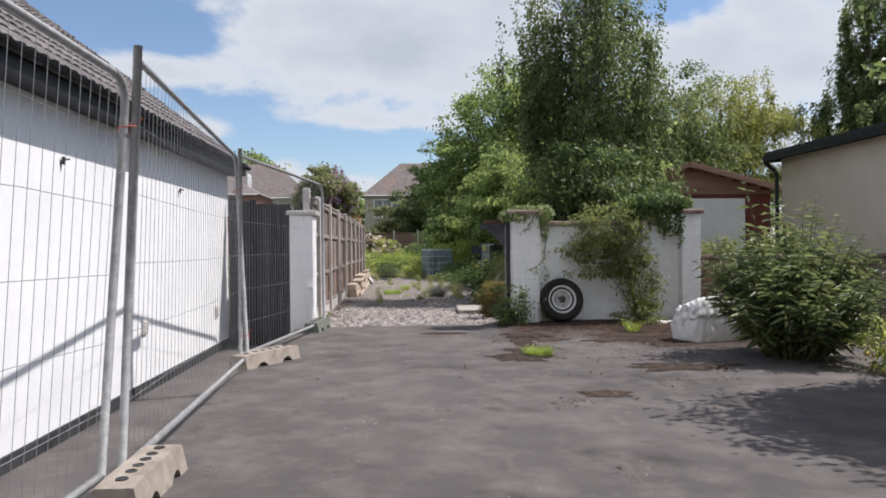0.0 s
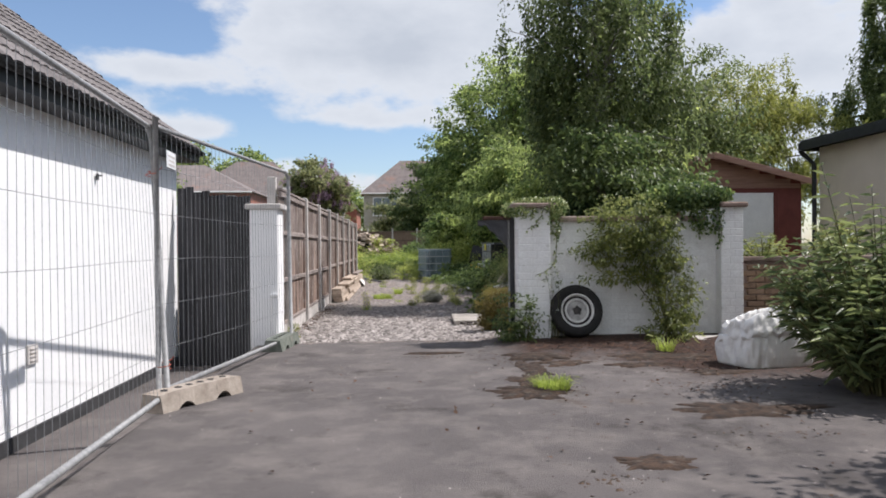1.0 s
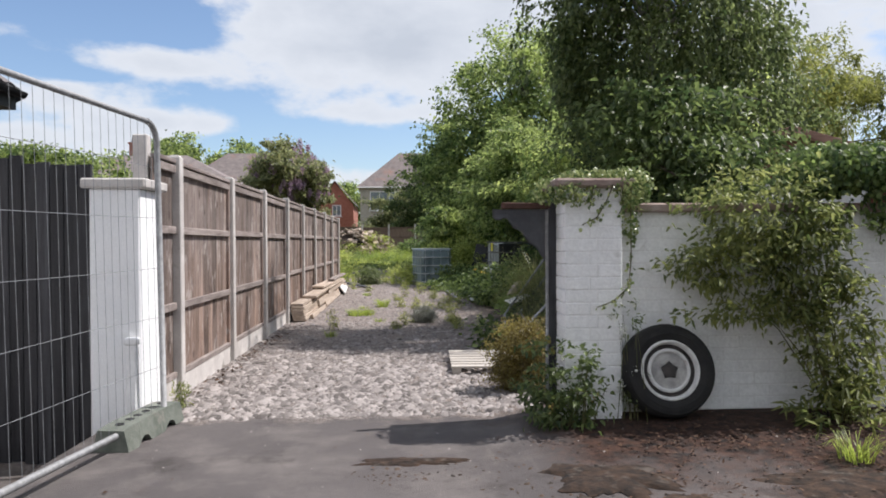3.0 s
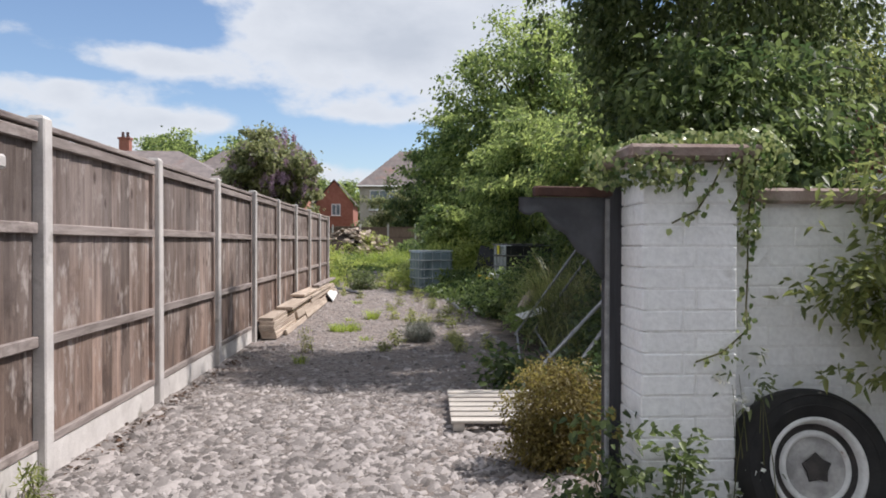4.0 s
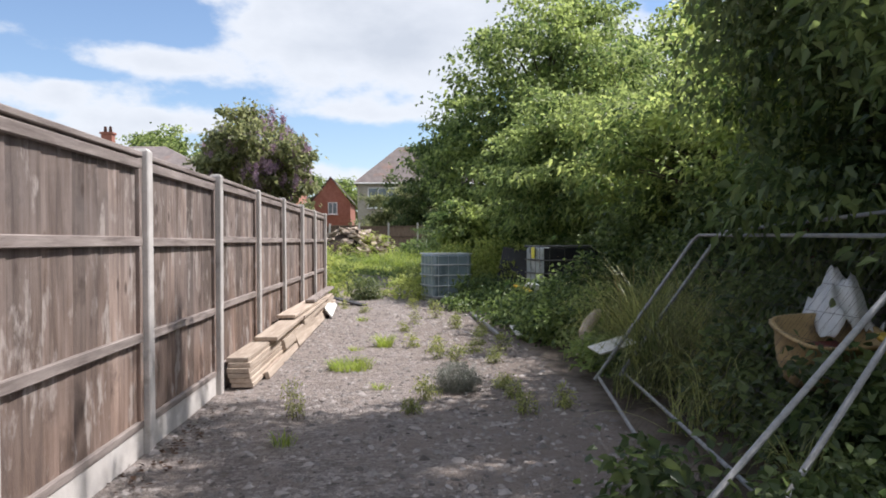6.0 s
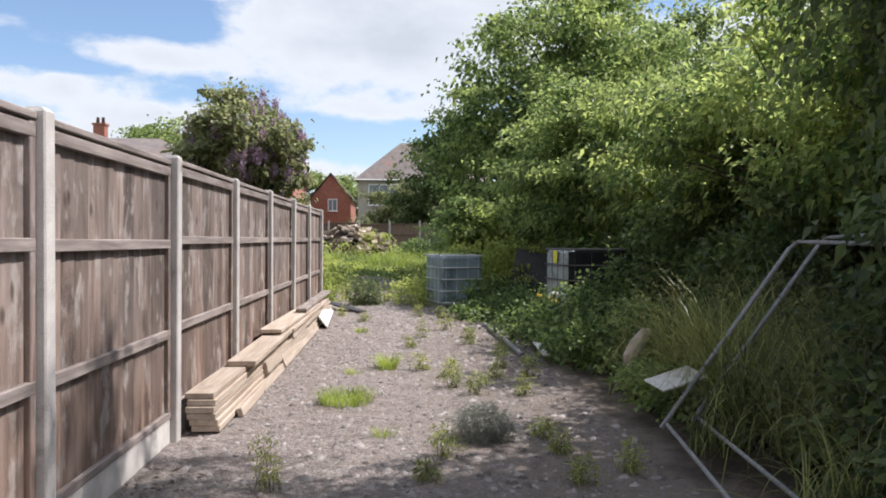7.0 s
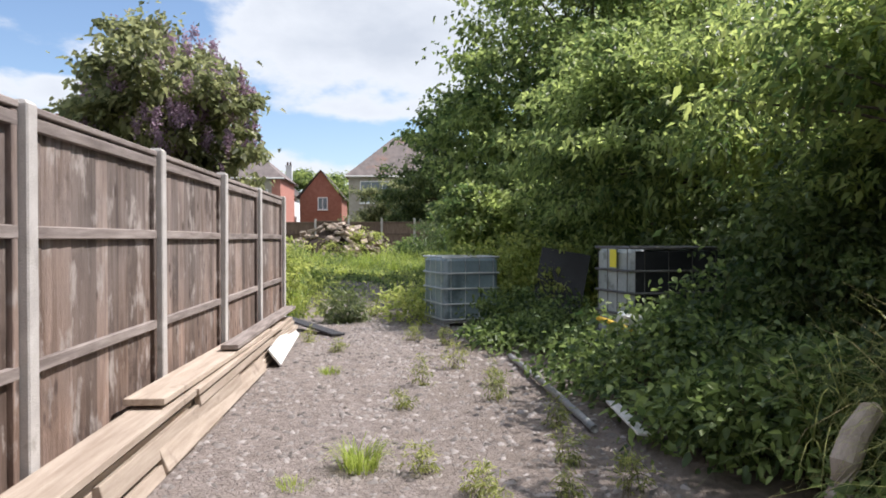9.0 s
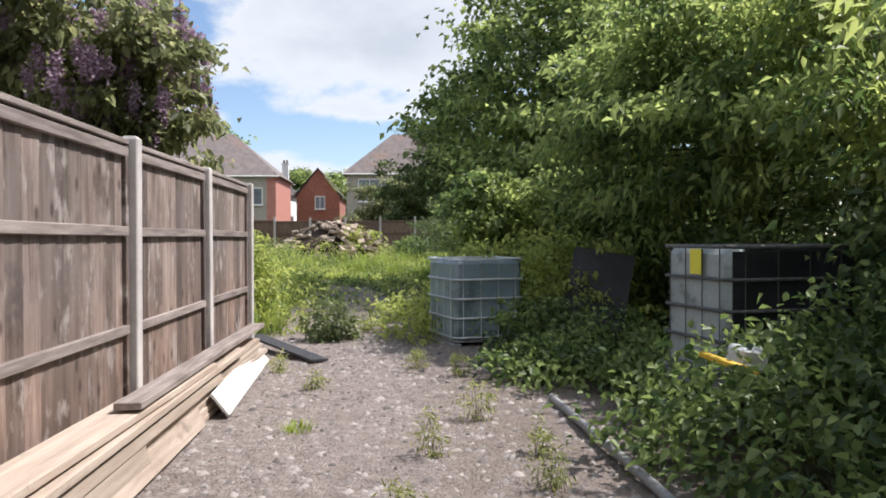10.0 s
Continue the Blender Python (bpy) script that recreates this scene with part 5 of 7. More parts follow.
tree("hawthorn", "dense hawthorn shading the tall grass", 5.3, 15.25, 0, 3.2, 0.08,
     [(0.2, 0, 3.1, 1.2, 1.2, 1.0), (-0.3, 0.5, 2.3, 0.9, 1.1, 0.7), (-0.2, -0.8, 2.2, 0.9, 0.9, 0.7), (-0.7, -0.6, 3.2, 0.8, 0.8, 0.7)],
     400, 60, 0.17, 0.09, 0.055, "lf_lit", 26, "bark", 34, 0.4)
tree("holly", "dark evergreen tree at the end of the plot", 3.6, 58.0, 0.8, 7.5, 0.22,
     [(0, 0, 6.0, 2.2, 2.4, 3.2), (-0.4, -0.6, 3.2, 2.6, 2.6, 2.6), (1.8, -1, 5.5, 2.4, 2.4, 4.0)], 420, 80, 0.34, 0.2, 0.13, "lf_dark", 15, "bark", 14)
tree("laurel", "big rounded green laurel behind the end fence", 0.9, 68.0, 0.8, 4.0, 0.2,
     [(0, 0, 3.4, 2.0, 2.0, 1.9), (-1.8, -0.4, 2.2, 1.5, 1.6, 1.3), (1.9, 0, 3.2, 2.0, 2.0, 2.2), (0, 0, 1.4, 2.6, 2.2, 1.4)], 330, 75, 0.34, 0.22, 0.13, "lf_lilac", 16, "bark", 12)
tree("golden_willow", "pale golden green willow beyond the garage", 13.2, 26.0, 0.6, 6.0, 0.2,
     [(0, 0, 5.2, 2.6, 2.4, 2.0), (-2.0, -0.5, 4.2, 1.9, 2.0, 1.6), (2.2, 0.3, 4.8, 2.2, 2.0, 1.8), (0, -0.6, 2.8, 3.2, 2.2, 1.8), (4.3, 0, 3.4, 1.9, 1.8, 1.5)], 900, 55, 0.26, 0.15, 0.05, "lf_willow", 17, "bark", 30, 0.4, 0.35, 0.5)
tree("tall_birch", "tall thin dark birch against the sky", 20.0, 27.0, 0, 10.5, 0.2,
     [(0, 0, 9.5, 1.3, 1.3, 2.4), (-0.8, 0, 6.8, 1.6, 1.5, 1.6), (0.8, 0, 7.0, 1.7, 1.5, 2.0), (0, 0, 4.6, 1.8, 1.6, 1.6)], 620, 95, 0.18, 0.13, 0.085, "lf_birch", 18, "bark_birch", 40, 0.25, 0.3, 1.3)
tree("hedgerow_ash", "dark green ash between the birch and the willow", 8.2, 21.5, 0, 4.6, 0.16,
     [(0, 0, 4.2, 2.0, 1.8, 1.4), (-1.5, 0, 3.2, 1.8, 1.8, 1.3), (1.6, 0, 3.7, 1.8, 1.8, 1.3), (0, 0, 2.0, 2.6, 2.0, 1.3), (1.9, 0, 5.6, 1.5, 1.4, 1.4)], 560, 50, 0.25, 0.12, 0.07, "lf_birch", 19, "bark", 30)
tree("garden_tree", "round topped bright tree behind the boarded gate", -9.0, 24.0, 0, 3.0, 0.12,
     [(0, 0, 3.2, 1.9, 1.8, 0.8), (-1.9, 0, 3.2, 1.5, 1.6, 0.9)], 240, 80, 0.22, 0.12, 0.08, "lf_syc", 21, "bark", 16, group="trees behind the gate")
tree("garden_tree", "distant rounded tree above the roofs", -24.0, 92.0, 0.8, 9.5, 0.3,
     [(0, 0, 10.0, 4.5, 4.0, 3.2), (5.0, 0, 9.2, 3.6, 4.0, 2.6), (-6, 0, 9.5, 4, 4, 3)], 240, 70, 0.7, 0.42, 0.3, "lf_syc", 22, "bark", 10, group="trees behind the roofs")
tree("garden_tree", "distant rounded tree beside the white chimney", -11.5, 125.0, 0.8, 8.0, 0.3,
     [(0, 0, 7.6, 4.6, 3.6, 3.0), (3.0, 0, 6.6, 2.6, 3.0, 2.2)], 180, 70, 0.7, 0.42, 0.3, "lf_syc", 27, "bark", 10, group="trees behind the roofs")
tree("roadside_tree", "tall garden tree far behind the white building", -17.5, 24.0, 0, 8.0, 0.2,
     [(0, 0, 8.6, 1.0, 1.0, 1.6), (0.5, 0, 7.4, 1.0, 1.0, 1.0)], 200, 70, 0.2, 0.13, 0.08, "lf_birch", 24, "bark", 16)
# unseen shrub, placed for the leafy shadow it throws on the tarmac
tree("cherry_laurel", "tall evergreen shrub beside the yard", 5.42, 1.75, 0, 2.7, 0.07,
     [(0.1, 0, 2.4, 0.8, 1.25, 0.8), (0.2, 0, 1.5, 0.8, 1.2, 0.9), (0.0, 0.2, 2.9, 0.5, 0.7, 0.5)], 860, 80, 0.16, 0.09, 0.05, "lf_dark", 25, "bark", 20, category="shrub")


tree("dark_elder", "dark leafy elder rising behind the white wall", 4.5, 11.4, 0, 2.4, 0.05,
     [(0, 0, 1.9, 0.8, 0.9, 0.9), (-0.1, 0.8, 1.6, 0.8, 0.8, 0.9), (-0.4, 1.5, 1.9, 0.75, 0.6, 0.8), (-0.3, 0.8, 2.7, 0.7, 0.8, 0.6)], 400, 46, 0.16, 0.11, 0.055, "lf_dark", 28, "bark", 30, 0.4)


def build_lilac():
    lobes = [(0.25, -0.2, 3.05, 0.88, 1.0, 0.76), (-0.12, 0.15, 2.75, 0.55, 0.85, 0.70), (0.78, 0.0, 2.75, 0.55, 0.75, 0.66), (0.2, 0.1, 2.3, 0.85, 0.9, 0.5)]
    t = tree("lilac", "rounded lilac with fading purple blossom behind the fence", -2.4, 22.6, 0, 2.9, 0.08, lobes, 340, 56, 0.13, 0.095, 0.066, "lf_lilac", 20, "bark", 30, fine=True, bough=4)
    rng = np.random.default_rng(31)
    C, out = in_lobes(rng, lobes[:3], 300, 0.98)
    off = rng.normal(size=(len(C), 90, 3)) * np.array([0.026, 0.026, 0.055])
    P = (C[:, None, :] + off).reshape(-1, 3)
    me = leaf_mesh("blossom", P, rng.normal(size=P.shape), rng.normal(size=P.shape), 0.034, 0.03)
    link_mesh("blossom", me, M["fl_lilac"], t, "fading purple flower spikes")


build_lilac()


# ---- undergrowth ----
def bush(name, label, x, y, z, lobes, clumps, per, spread, L, W, material, seed, category="shrub", stems=14, stem_r=0.012, fine=True, shell=0.45, droop=0.2, group="", flowers=None, hang=0.0, root=None):
    """A many-stemmed shrub: stems that fan out of the ground and leaves round their ends."""
    rng = np.random.default_rng(seed)
    t = thing(name, label, category, x, y, z, group=group)
    me, C = crown_leaves(rng, lobes, clumps, per, spread, L, W, shell, droop, "leaves", hang, fine, 0.015)
    bm = bmesh.new()
    for c in C[rng.choice(len(C), min(stems, len(C)), replace=False)]:
        c = Vector(c) * 0.95
        if c.z < 0.05:
            continue
        r0 = root or (c.x * 0.35, c.y * 0.35)
        s = Vector((r0[0] + rng.normal() * 0.05, r0[1] + rng.normal() * 0.05, -0.05))
        m = s.lerp(c, 0.55) + Vector((0, 0, 0.12 * c.z))
        tube(bm, [s, m, c], [stem_r, stem_r * 0.7, stem_r * 0.3], 5, cap=False)
    tagged(part("stem", bm, M["twig"], t), kind="stuff")
    link_mesh("leaves", me, M[material], t)
    if flowers:
        n, sz, mt = flowers
        F, o = in_lobes(rng, lobes, n, 0.95)
        F = F[F[:, 2] > 0.1]
        off = rng.normal(size=(len(F), 14, 3)) * sz * 0.5
        P = (F[:, None, :] + off).reshape(-1, 3)
        link_mesh("flowers", leaf_mesh("flowers", P, rng.normal(size=P.shape), rng.normal(size=P.shape), sz, sz * 0.8), M[mt], t)
    return t


BR = "sprawling green bramble with arching stems"
# brambles given lf_dark carry the shade around the panels in their leaf colour
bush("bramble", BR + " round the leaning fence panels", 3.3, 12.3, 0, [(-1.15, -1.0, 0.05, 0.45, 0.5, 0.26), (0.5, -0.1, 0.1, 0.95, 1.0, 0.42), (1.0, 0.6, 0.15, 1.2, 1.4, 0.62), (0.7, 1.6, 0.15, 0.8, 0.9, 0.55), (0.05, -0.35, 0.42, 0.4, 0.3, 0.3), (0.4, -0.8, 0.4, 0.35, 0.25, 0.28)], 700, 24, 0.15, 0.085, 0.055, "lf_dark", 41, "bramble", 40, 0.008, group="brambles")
bush("bramble", BR + " spilling on to the track", 3.25, 19.4, 0, [(-0.1, 0, 0.12, 1.0, 1.7, 0.6), (0.8, 0.5, 0.25, 1.1, 1.3, 0.5), (0.05, -1.3, 0.1, 0.7, 0.8, 0.4), (0.35, 0.75, 0.55, 0.35, 0.3, 0.35), (0.5, 0.2, 0.9, 0.12, 0.12, 0.25), (1.3, -0.3, 0.95, 0.12, 0.12, 0.3)], 980, 18, 0.15, 0.080, 0.050, "lf_bramble", 42, "bramble", 50, 0.008, group="brambles")
bush("bramble", BR + " between the two tanks", 3.0, 23.0, 0, [(0, 0, 0.05, 1.1, 1.3, 0.42), (-0.5, 1.2, 0.1, 0.6, 0.7, 0.5), (-0.6, -0.6, 0.05, 0.75, 0.9, 0.28)], 460, 24, 0.13, 0.080, 0.050, "lf_bramble", 43, "bramble", 30, 0.008, group="brambles")
bush("bramble", BR + " in the shade of the elder", 4.4, 16.6, 0, [(0.3, 0, 0.2, 1.2, 1.6, 0.85)], 340, 26, 0.15, 0.080, 0.050, "lf_bramble", 44, "bramble", 30, 0.008, group="brambles")
bush("bramble", "green bramble with white flowers under the dark sheet", 2.7, 10.6, 0, [(0, 0, 0.05, 0.5, 0.9, 0.3), (0.9, 0, 0.08, 0.9, 0.8, 0.34)], 420, 24, 0.11, 0.055, 0.042, "lf_dark", 45, "bramble", 30, 0.008, group="brambles", flowers=(10, 0.022, "fl_white"))
bush("bramble", "green bramble round the foot of the leaning log", 2.92, 17.65, 0, [(0, 0, 0.12, 0.55, 0.7, 0.42), (0.6, -0.1, 0.2, 0.6, 0.6, 0.55)], 300, 22, 0.13, 0.08, 0.05, "lf_bramble", 56, "bramble", 24, 0.008, group="brambles")
bush("bramble", "shade-darkened bramble climbing over the tipped fence panels", 3.2, 13.7, 0, [(0.3, -0.3, 0.3, 0.5, 0.7, 0.4), (0.8, 0.3, 0.6, 0.5, 0.7, 0.45)], 170, 24, 0.13, 0.085, 0.055, "lf_dark", 54, "bramble", 30, 0.008, group="brambles")
bush("bramble", "low dark bramble leaves under the tall grass", 3.05, 15.75, 0, [(0, 0, 0.08, 0.45, 0.7, 0.2), (0.3, -0.9, 0.1, 0.45, 0.5, 0.22)], 190, 20, 0.1, 0.075, 0.05, "lf_bramble", 57, "bramble", 20, 0.006, group="brambles")
bush("nettle_patch", "bright nettles round the foot of the grey tank", 2.1, 26.2, 0, [(0, 0, 0.3, 1.4, 0.8, 0.95), (0.9, -0.4, 0.4, 1.0, 1.2, 1.0), (-1.2, -0.6, 0.1, 0.4, 0.8, 0.5)], 420, 26, 0.13, 0.09, 0.05, "weed", 46, "nettles", 40, 0.006)
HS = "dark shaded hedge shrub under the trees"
# shade and sun under the crowns set by leaf colour: lf_dark or lf_syc
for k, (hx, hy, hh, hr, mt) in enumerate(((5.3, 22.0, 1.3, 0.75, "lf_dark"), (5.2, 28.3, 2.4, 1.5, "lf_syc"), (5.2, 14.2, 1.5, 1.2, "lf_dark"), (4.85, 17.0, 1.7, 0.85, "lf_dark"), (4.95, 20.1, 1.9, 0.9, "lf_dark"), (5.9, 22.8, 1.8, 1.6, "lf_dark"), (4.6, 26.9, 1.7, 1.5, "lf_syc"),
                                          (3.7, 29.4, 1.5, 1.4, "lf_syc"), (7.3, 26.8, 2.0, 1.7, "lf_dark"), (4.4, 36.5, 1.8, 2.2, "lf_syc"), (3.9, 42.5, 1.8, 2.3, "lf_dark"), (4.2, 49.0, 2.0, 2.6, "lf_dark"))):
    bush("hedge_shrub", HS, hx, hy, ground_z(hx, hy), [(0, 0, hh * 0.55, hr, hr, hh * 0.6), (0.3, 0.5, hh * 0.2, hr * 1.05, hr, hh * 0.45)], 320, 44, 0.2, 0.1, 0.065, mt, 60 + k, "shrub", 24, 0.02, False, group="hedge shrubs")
bush("wall_shrub", "straggling yellow green shrub trained up the white wall", 3.48, 7.76, 0.05, [(-0.08, 0, 1.42, 0.5, 0.24, 0.32), (-0.42, 0, 1.05, 0.36, 0.18, 0.16), (0.16, -0.05, 1.1, 0.34, 0.2, 0.36), (-0.15, -0.02, 0.76, 0.48, 0.13, 0.08), (0.34, -0.1, 0.55, 0.26, 0.18, 0.5)], 370, 18, 0.075, 0.055, 0.025, "lf_shrub", 47, "shrub", 16, 0.006, root=(0.36, -0.1))


def shoot_shrub(name, label, x, y, z, shoots, height, spread, L, W, material, seed, category="shrub", pairs=16, lean=(0.0, 0.0)):
    """A shrub of long arching shoots with opposite narrow leaves."""
    rng = np.random.default_rng(seed)
    t = thing(name, label, category, x, y, z)
    P, D, U, S = [], [], [], []
    for _ in range(shoots):
        az, out = rng.random() * 6.283, spread * math.sqrt(rng.random())
        h = height * rng.uniform(0.4, 1.0) * (1.0 - 0.45 * out / spread) * (1.3 if rng.random() < 0.07 else 1.0)
        b = Vector((math.cos(az) * out * 0.3, math.sin(az) * out * 0.3, -0.05))
        tip = Vector((math.cos(az) * out * 1.15 + lean[0], math.sin(az) * out * 1.15 + lean[1], h))
        mid = b.lerp(tip, 0.5) + Vector((0, 0, 0.18 * h))
        pts = [b * (1 - u) ** 2 + mid * 2 * u * (1 - u) + tip * u * u for u in np.linspace(0, 1, 7)]
        bm = bmesh.new()
        tube(bm, pts, [0.010 - 0.0013 * k for k in range(7)], 5, cap=False)
        part("shoot", bm, M["twig"], t)
        for k in range(pairs):
            u = 0.28 + 0.72 * k / (pairs - 1)
            q = b * (1 - u) ** 2 + mid * 2 * u * (1 - u) + tip * u * u
            a2 = k * 1.57 + az
            for s in (0, math.pi):
                d = np.array([math.cos(a2 + s), math.sin(a2 + s), 0.45 - 0.5 * (1 - u)])
                P.append(tuple(q))
                D.append(d + rng.normal(size=3) * 0.22)
                U.append(np.array([0, 0, 1.0]) + rng.normal(size=3) * 0.3)
                S.append(rng.uniform(0.7, 1.2) * (1.0 - 0.45 * max(0, u - 0.75) / 0.25))
    P, D, U, S = np.array(P), np.array(D), np.array(U), np.array(S)
    link_mesh("leaves", leaf_mesh("leaves", P, D, U, L * S, W * S, 0.18, 0.38, True), M[material], t)
    return t


shoot_shrub("buddleia", "large loose grey green shrub with long narrow leaves", 4.42, 4.6, 0, 170, 1.85, 0.85, 0.185, 0.042, "lf_bud", 48, lean=(0.0, 0.0), pairs=12)
bush("bronze_shrub", "low bush with bronze tips and yellow green leaves", 1.90, 9.08, 0, [(0, 0, 0.34, 0.26, 0.26, 0.27), (0, -0.02, 0.14, 0.24, 0.24, 0.18)], 620, 26, 0.05, 0.022, 0.013, "lf_rust", 49, "shrub", 30, 0.006)
bush("low_shrub", "small rose bush with dark leaves at the pier foot", 1.98, 7.60, 0.03, [(0.03, 0, 0.26, 0.17, 0.12, 0.27), (-0.15, 0.25, 0.26, 0.13, 0.2, 0.32), (0.0, 0.05, 0.12, 0.2, 0.15, 0.14)], 110, 12, 0.055, 0.045, 0.028, "lf_dark", 50, "shrub", 24, 0.005, flowers=(9, 0.022, "lf_rust"))
bush("white_flower", "slender stems of white flowers beside the leaning wheel", 2.40, 7.74, 0.03, [(0, 0, 0.72, 0.09, 0.05, 0.12), (0.0, 0, 0.2, 0.07, 0.05, 0.2)], 16, 7, 0.03, 0.035, 0.014, "lf_bud", 58, "flower", 10, 0.003, flowers=(7, 0.026, "fl_white"))
bush("foxglove", "low leafy weeds at the foot of the wall shrub", 3.75, 7.5, 0.04, [(0, 0, 0.06, 0.3, 0.18, 0.24), (0.1, 0, 0.3, 0.1, 0.1, 0.16)], 44, 14, 0.06, 0.09, 0.022, "lf_shrub", 51, "weed", 10, 0.005)
shoot_shrub("planter_plant", "loose leafy plant growing out of the planter", 5.25, 8.2, 0.95, 26, 0.5, 0.4, 0.09, 0.026, "lf_shrub", 52, pairs=10)
shoot_shrub("planter_plant", "taller leafy plant growing out of the planter", 6.2, 8.25, 0.95, 26, 0.75, 0.45, 0.10, 0.028, "lf_shrub", 55, pairs=12)
bush("yellow_flowers", "low plant with small yellow flowers", 4.95, 3.6, 0, [(0, 0, 0.2, 0.32, 0.4, 0.25)], 90, 22, 0.07, 0.05, 0.025, "weed", 53, "flower", 12, 0.005, flowers=(30, 0.03, "yellow"))


def ivy(name, label, x, y, z, patches, strands, seed, size=0.040, material="lf_ivy"):
    """Ivy: leaves laid over a surface in patches (x, y, z, rx, ry, rz) and hanging strands."""
    rng = np.random.default_rng(seed)
    t = thing(name, label, "ivy", x, y, z)
    P, U = [], []
    for px, py, pz, rx, ry, rz, n in patches:
        d = unit(rng.normal(size=(n, 3)))
        P.append(np.array([px, py, pz]) + d * np.array([rx, ry, rz]) * (0.75 + 0.4 * rng.random((n, 1))))
        U.append(d)
    for s in strands:
        pts = [Vector(p) for p in s]
        bm = bmesh.new()
        tube(bm, pts, 0.004, 4, cap=False)
        part("stem", bm, M["twig"], t)
        for a, b in zip(pts, pts[1:]):
            m = max(3, int((b - a).length / 0.011))
            for k in range(m):
                q = a.lerp(b, k / m)
                P.append(np.array([[q.x, q.y, q.z]]) + rng.normal(size=(1, 3)) * 0.018)
                U.append(np.array([[0, -1, 0.3]]))
    P, U = np.concatenate(P), np.concatenate(U)
    D = rng.normal(size=P.shape) * 0.6 + np.array([0, 0, -0.8])
    s = rng.uniform(0.6, 1.3, len(P))
    link_mesh("leaves", leaf_mesh("leaves", P, D, U + rng.normal(size=P.shape) * 0.5, size * s, size * 0.95 * s, 0.12, 0.05, True), M[material], t)


ivy("ivy", "variegated ivy spilling over the pier cap", 2.165, 7.955, 1.66,
    [(0.06, 0.05, 0.07, 0.26, 0.22, 0.06, 800), (0.27, -0.14, 0.0, 0.14, 0.16, 0.13, 800), (0.30, -0.02, -0.2, 0.07, 0.08, 0.16, 240), (-0.12, -0.24, -0.05, 0.14, 0.05, 0.08, 260), (-0.26, 0.0, -0.02, 0.12, 0.18, 0.09, 380)],
    [[(0.24, -0.26, 0.0), (0.30, -0.06, -0.25), (0.305, -0.05, -0.5), (0.285, -0.08, -0.62), (0.235, -0.20, -0.70), (0.13, -0.205, -0.79), (0.02, -0.20, -0.83)], [(0.12, -0.26, 0.0), (0.08, -0.22, -0.12), (0.02, -0.21, -0.22), (-0.08, -0.205, -0.27)], [(-0.14, -0.26, 0), (-0.17, -0.22, -0.12)],
     [(-0.02, -0.26, -0.02), (-0.03, -0.22, -0.15)], [(0.2, -0.26, -0.03), (0.19, -0.215, -0.16), (0.16, -0.21, -0.22)]], 71, 0.025)
ivy("ivy", "thick ivy heaped on the end of the white wall", 4.36, 8.02, 1.66, [(-0.2, 0, 0.15, 0.52, 0.3, 0.16, 3600), (-0.2, 0, 0.12, 0.40, 0.22, 0.11, 1200), (-0.5, -0.05, 0.04, 0.3, 0.2, 0.10, 800), (0.0, -0.15, -0.12, 0.22, 0.12, 0.2, 460)],
    [[(-0.1, -0.2, -0.1), (-0.12, -0.16, -0.4)], [(0.1, -0.24, -0.1), (0.14, -0.24, -0.35), (0.08, -0.24, -0.5)], [(-0.3, -0.1, -0.1), (-0.34, -0.1, -0.3)]], 72, 0.040, "lf_bramble")


# ---- grass and weeds ----
def blades(rng, n, spread, h, w, lean=0.35, base=(0, 0, 0), curl=0.35):
    """Bent blades of three segments from a tuft; returns points and quads."""
    r = np.sqrt(rng.random(n)) * spread
    a = rng.random(n) * 2 * math.pi
    P = np.stack([r * np.cos(a), r * np.sin(a), np.zeros(n)], axis=1) + np.array(base)
    az = a + rng.normal(size=n) * 0.7
    out = np.stack([np.cos(az), np.sin(az), np.zeros(n)], axis=1)
    side = np.stack([-np.sin(az), np.cos(az), np.zeros(n)], axis=1)
    hh = (h * rng.uniform(0.5, 1.15, n))[:, None]
    ln = (lean * rng.uniform(0.3, 1.4, n))[:, None]
    ww = (w * rng.uniform(0.7, 1.3, n))[:, None]
    up = np.array([0, 0, 1.0])
    p1 = P + up * hh * 0.5 + out * hh * ln * 0.3
    p2 = P + up * hh * 0.88 + out * hh * ln * 0.85
    p3 = P + up * hh * (1.0 - curl * ln) + out * hh * ln * 1.5
    v = np.stack([P - side * ww / 2, P + side * ww / 2, p1 + side * ww * 0.45, p1 - side * ww * 0.45, p2 + side * ww * 0.3, p2 - side * ww * 0.3, p3], axis=1)
    return v


def blade_mesh(name, v):
    n = len(v)
    b = (np.arange(n) * 7)[:, None]
    q = np.concatenate([b + np.array([0, 1, 2, 3]), b + np.array([3, 2, 4, 5])], axis=1).reshape(-1, 4)
    tri = b + np.array([5, 4, 6])
    flat = np.concatenate([q.ravel(), tri.ravel()])
    return raw_mesh(name, v.reshape(-1, 3), flat, np.concatenate([np.full(len(q), 4), np.full(len(tri), 3)]))


def tuft(name, label, x, y, n, spread, h, w, material, seed, lean=0.5, category="grass", group="", curl=0.35, z=None):
    rng = np.random.default_rng(seed)
    me = blade_mesh(name, blades(rng, n, spread, h, w, lean, curl=curl))
    o = link_mesh(name, me, M[material])
    o.location = (x, y, ground_z(x, y) - 0.01 if z is None else z)
    return tagged(o, label, category, group)


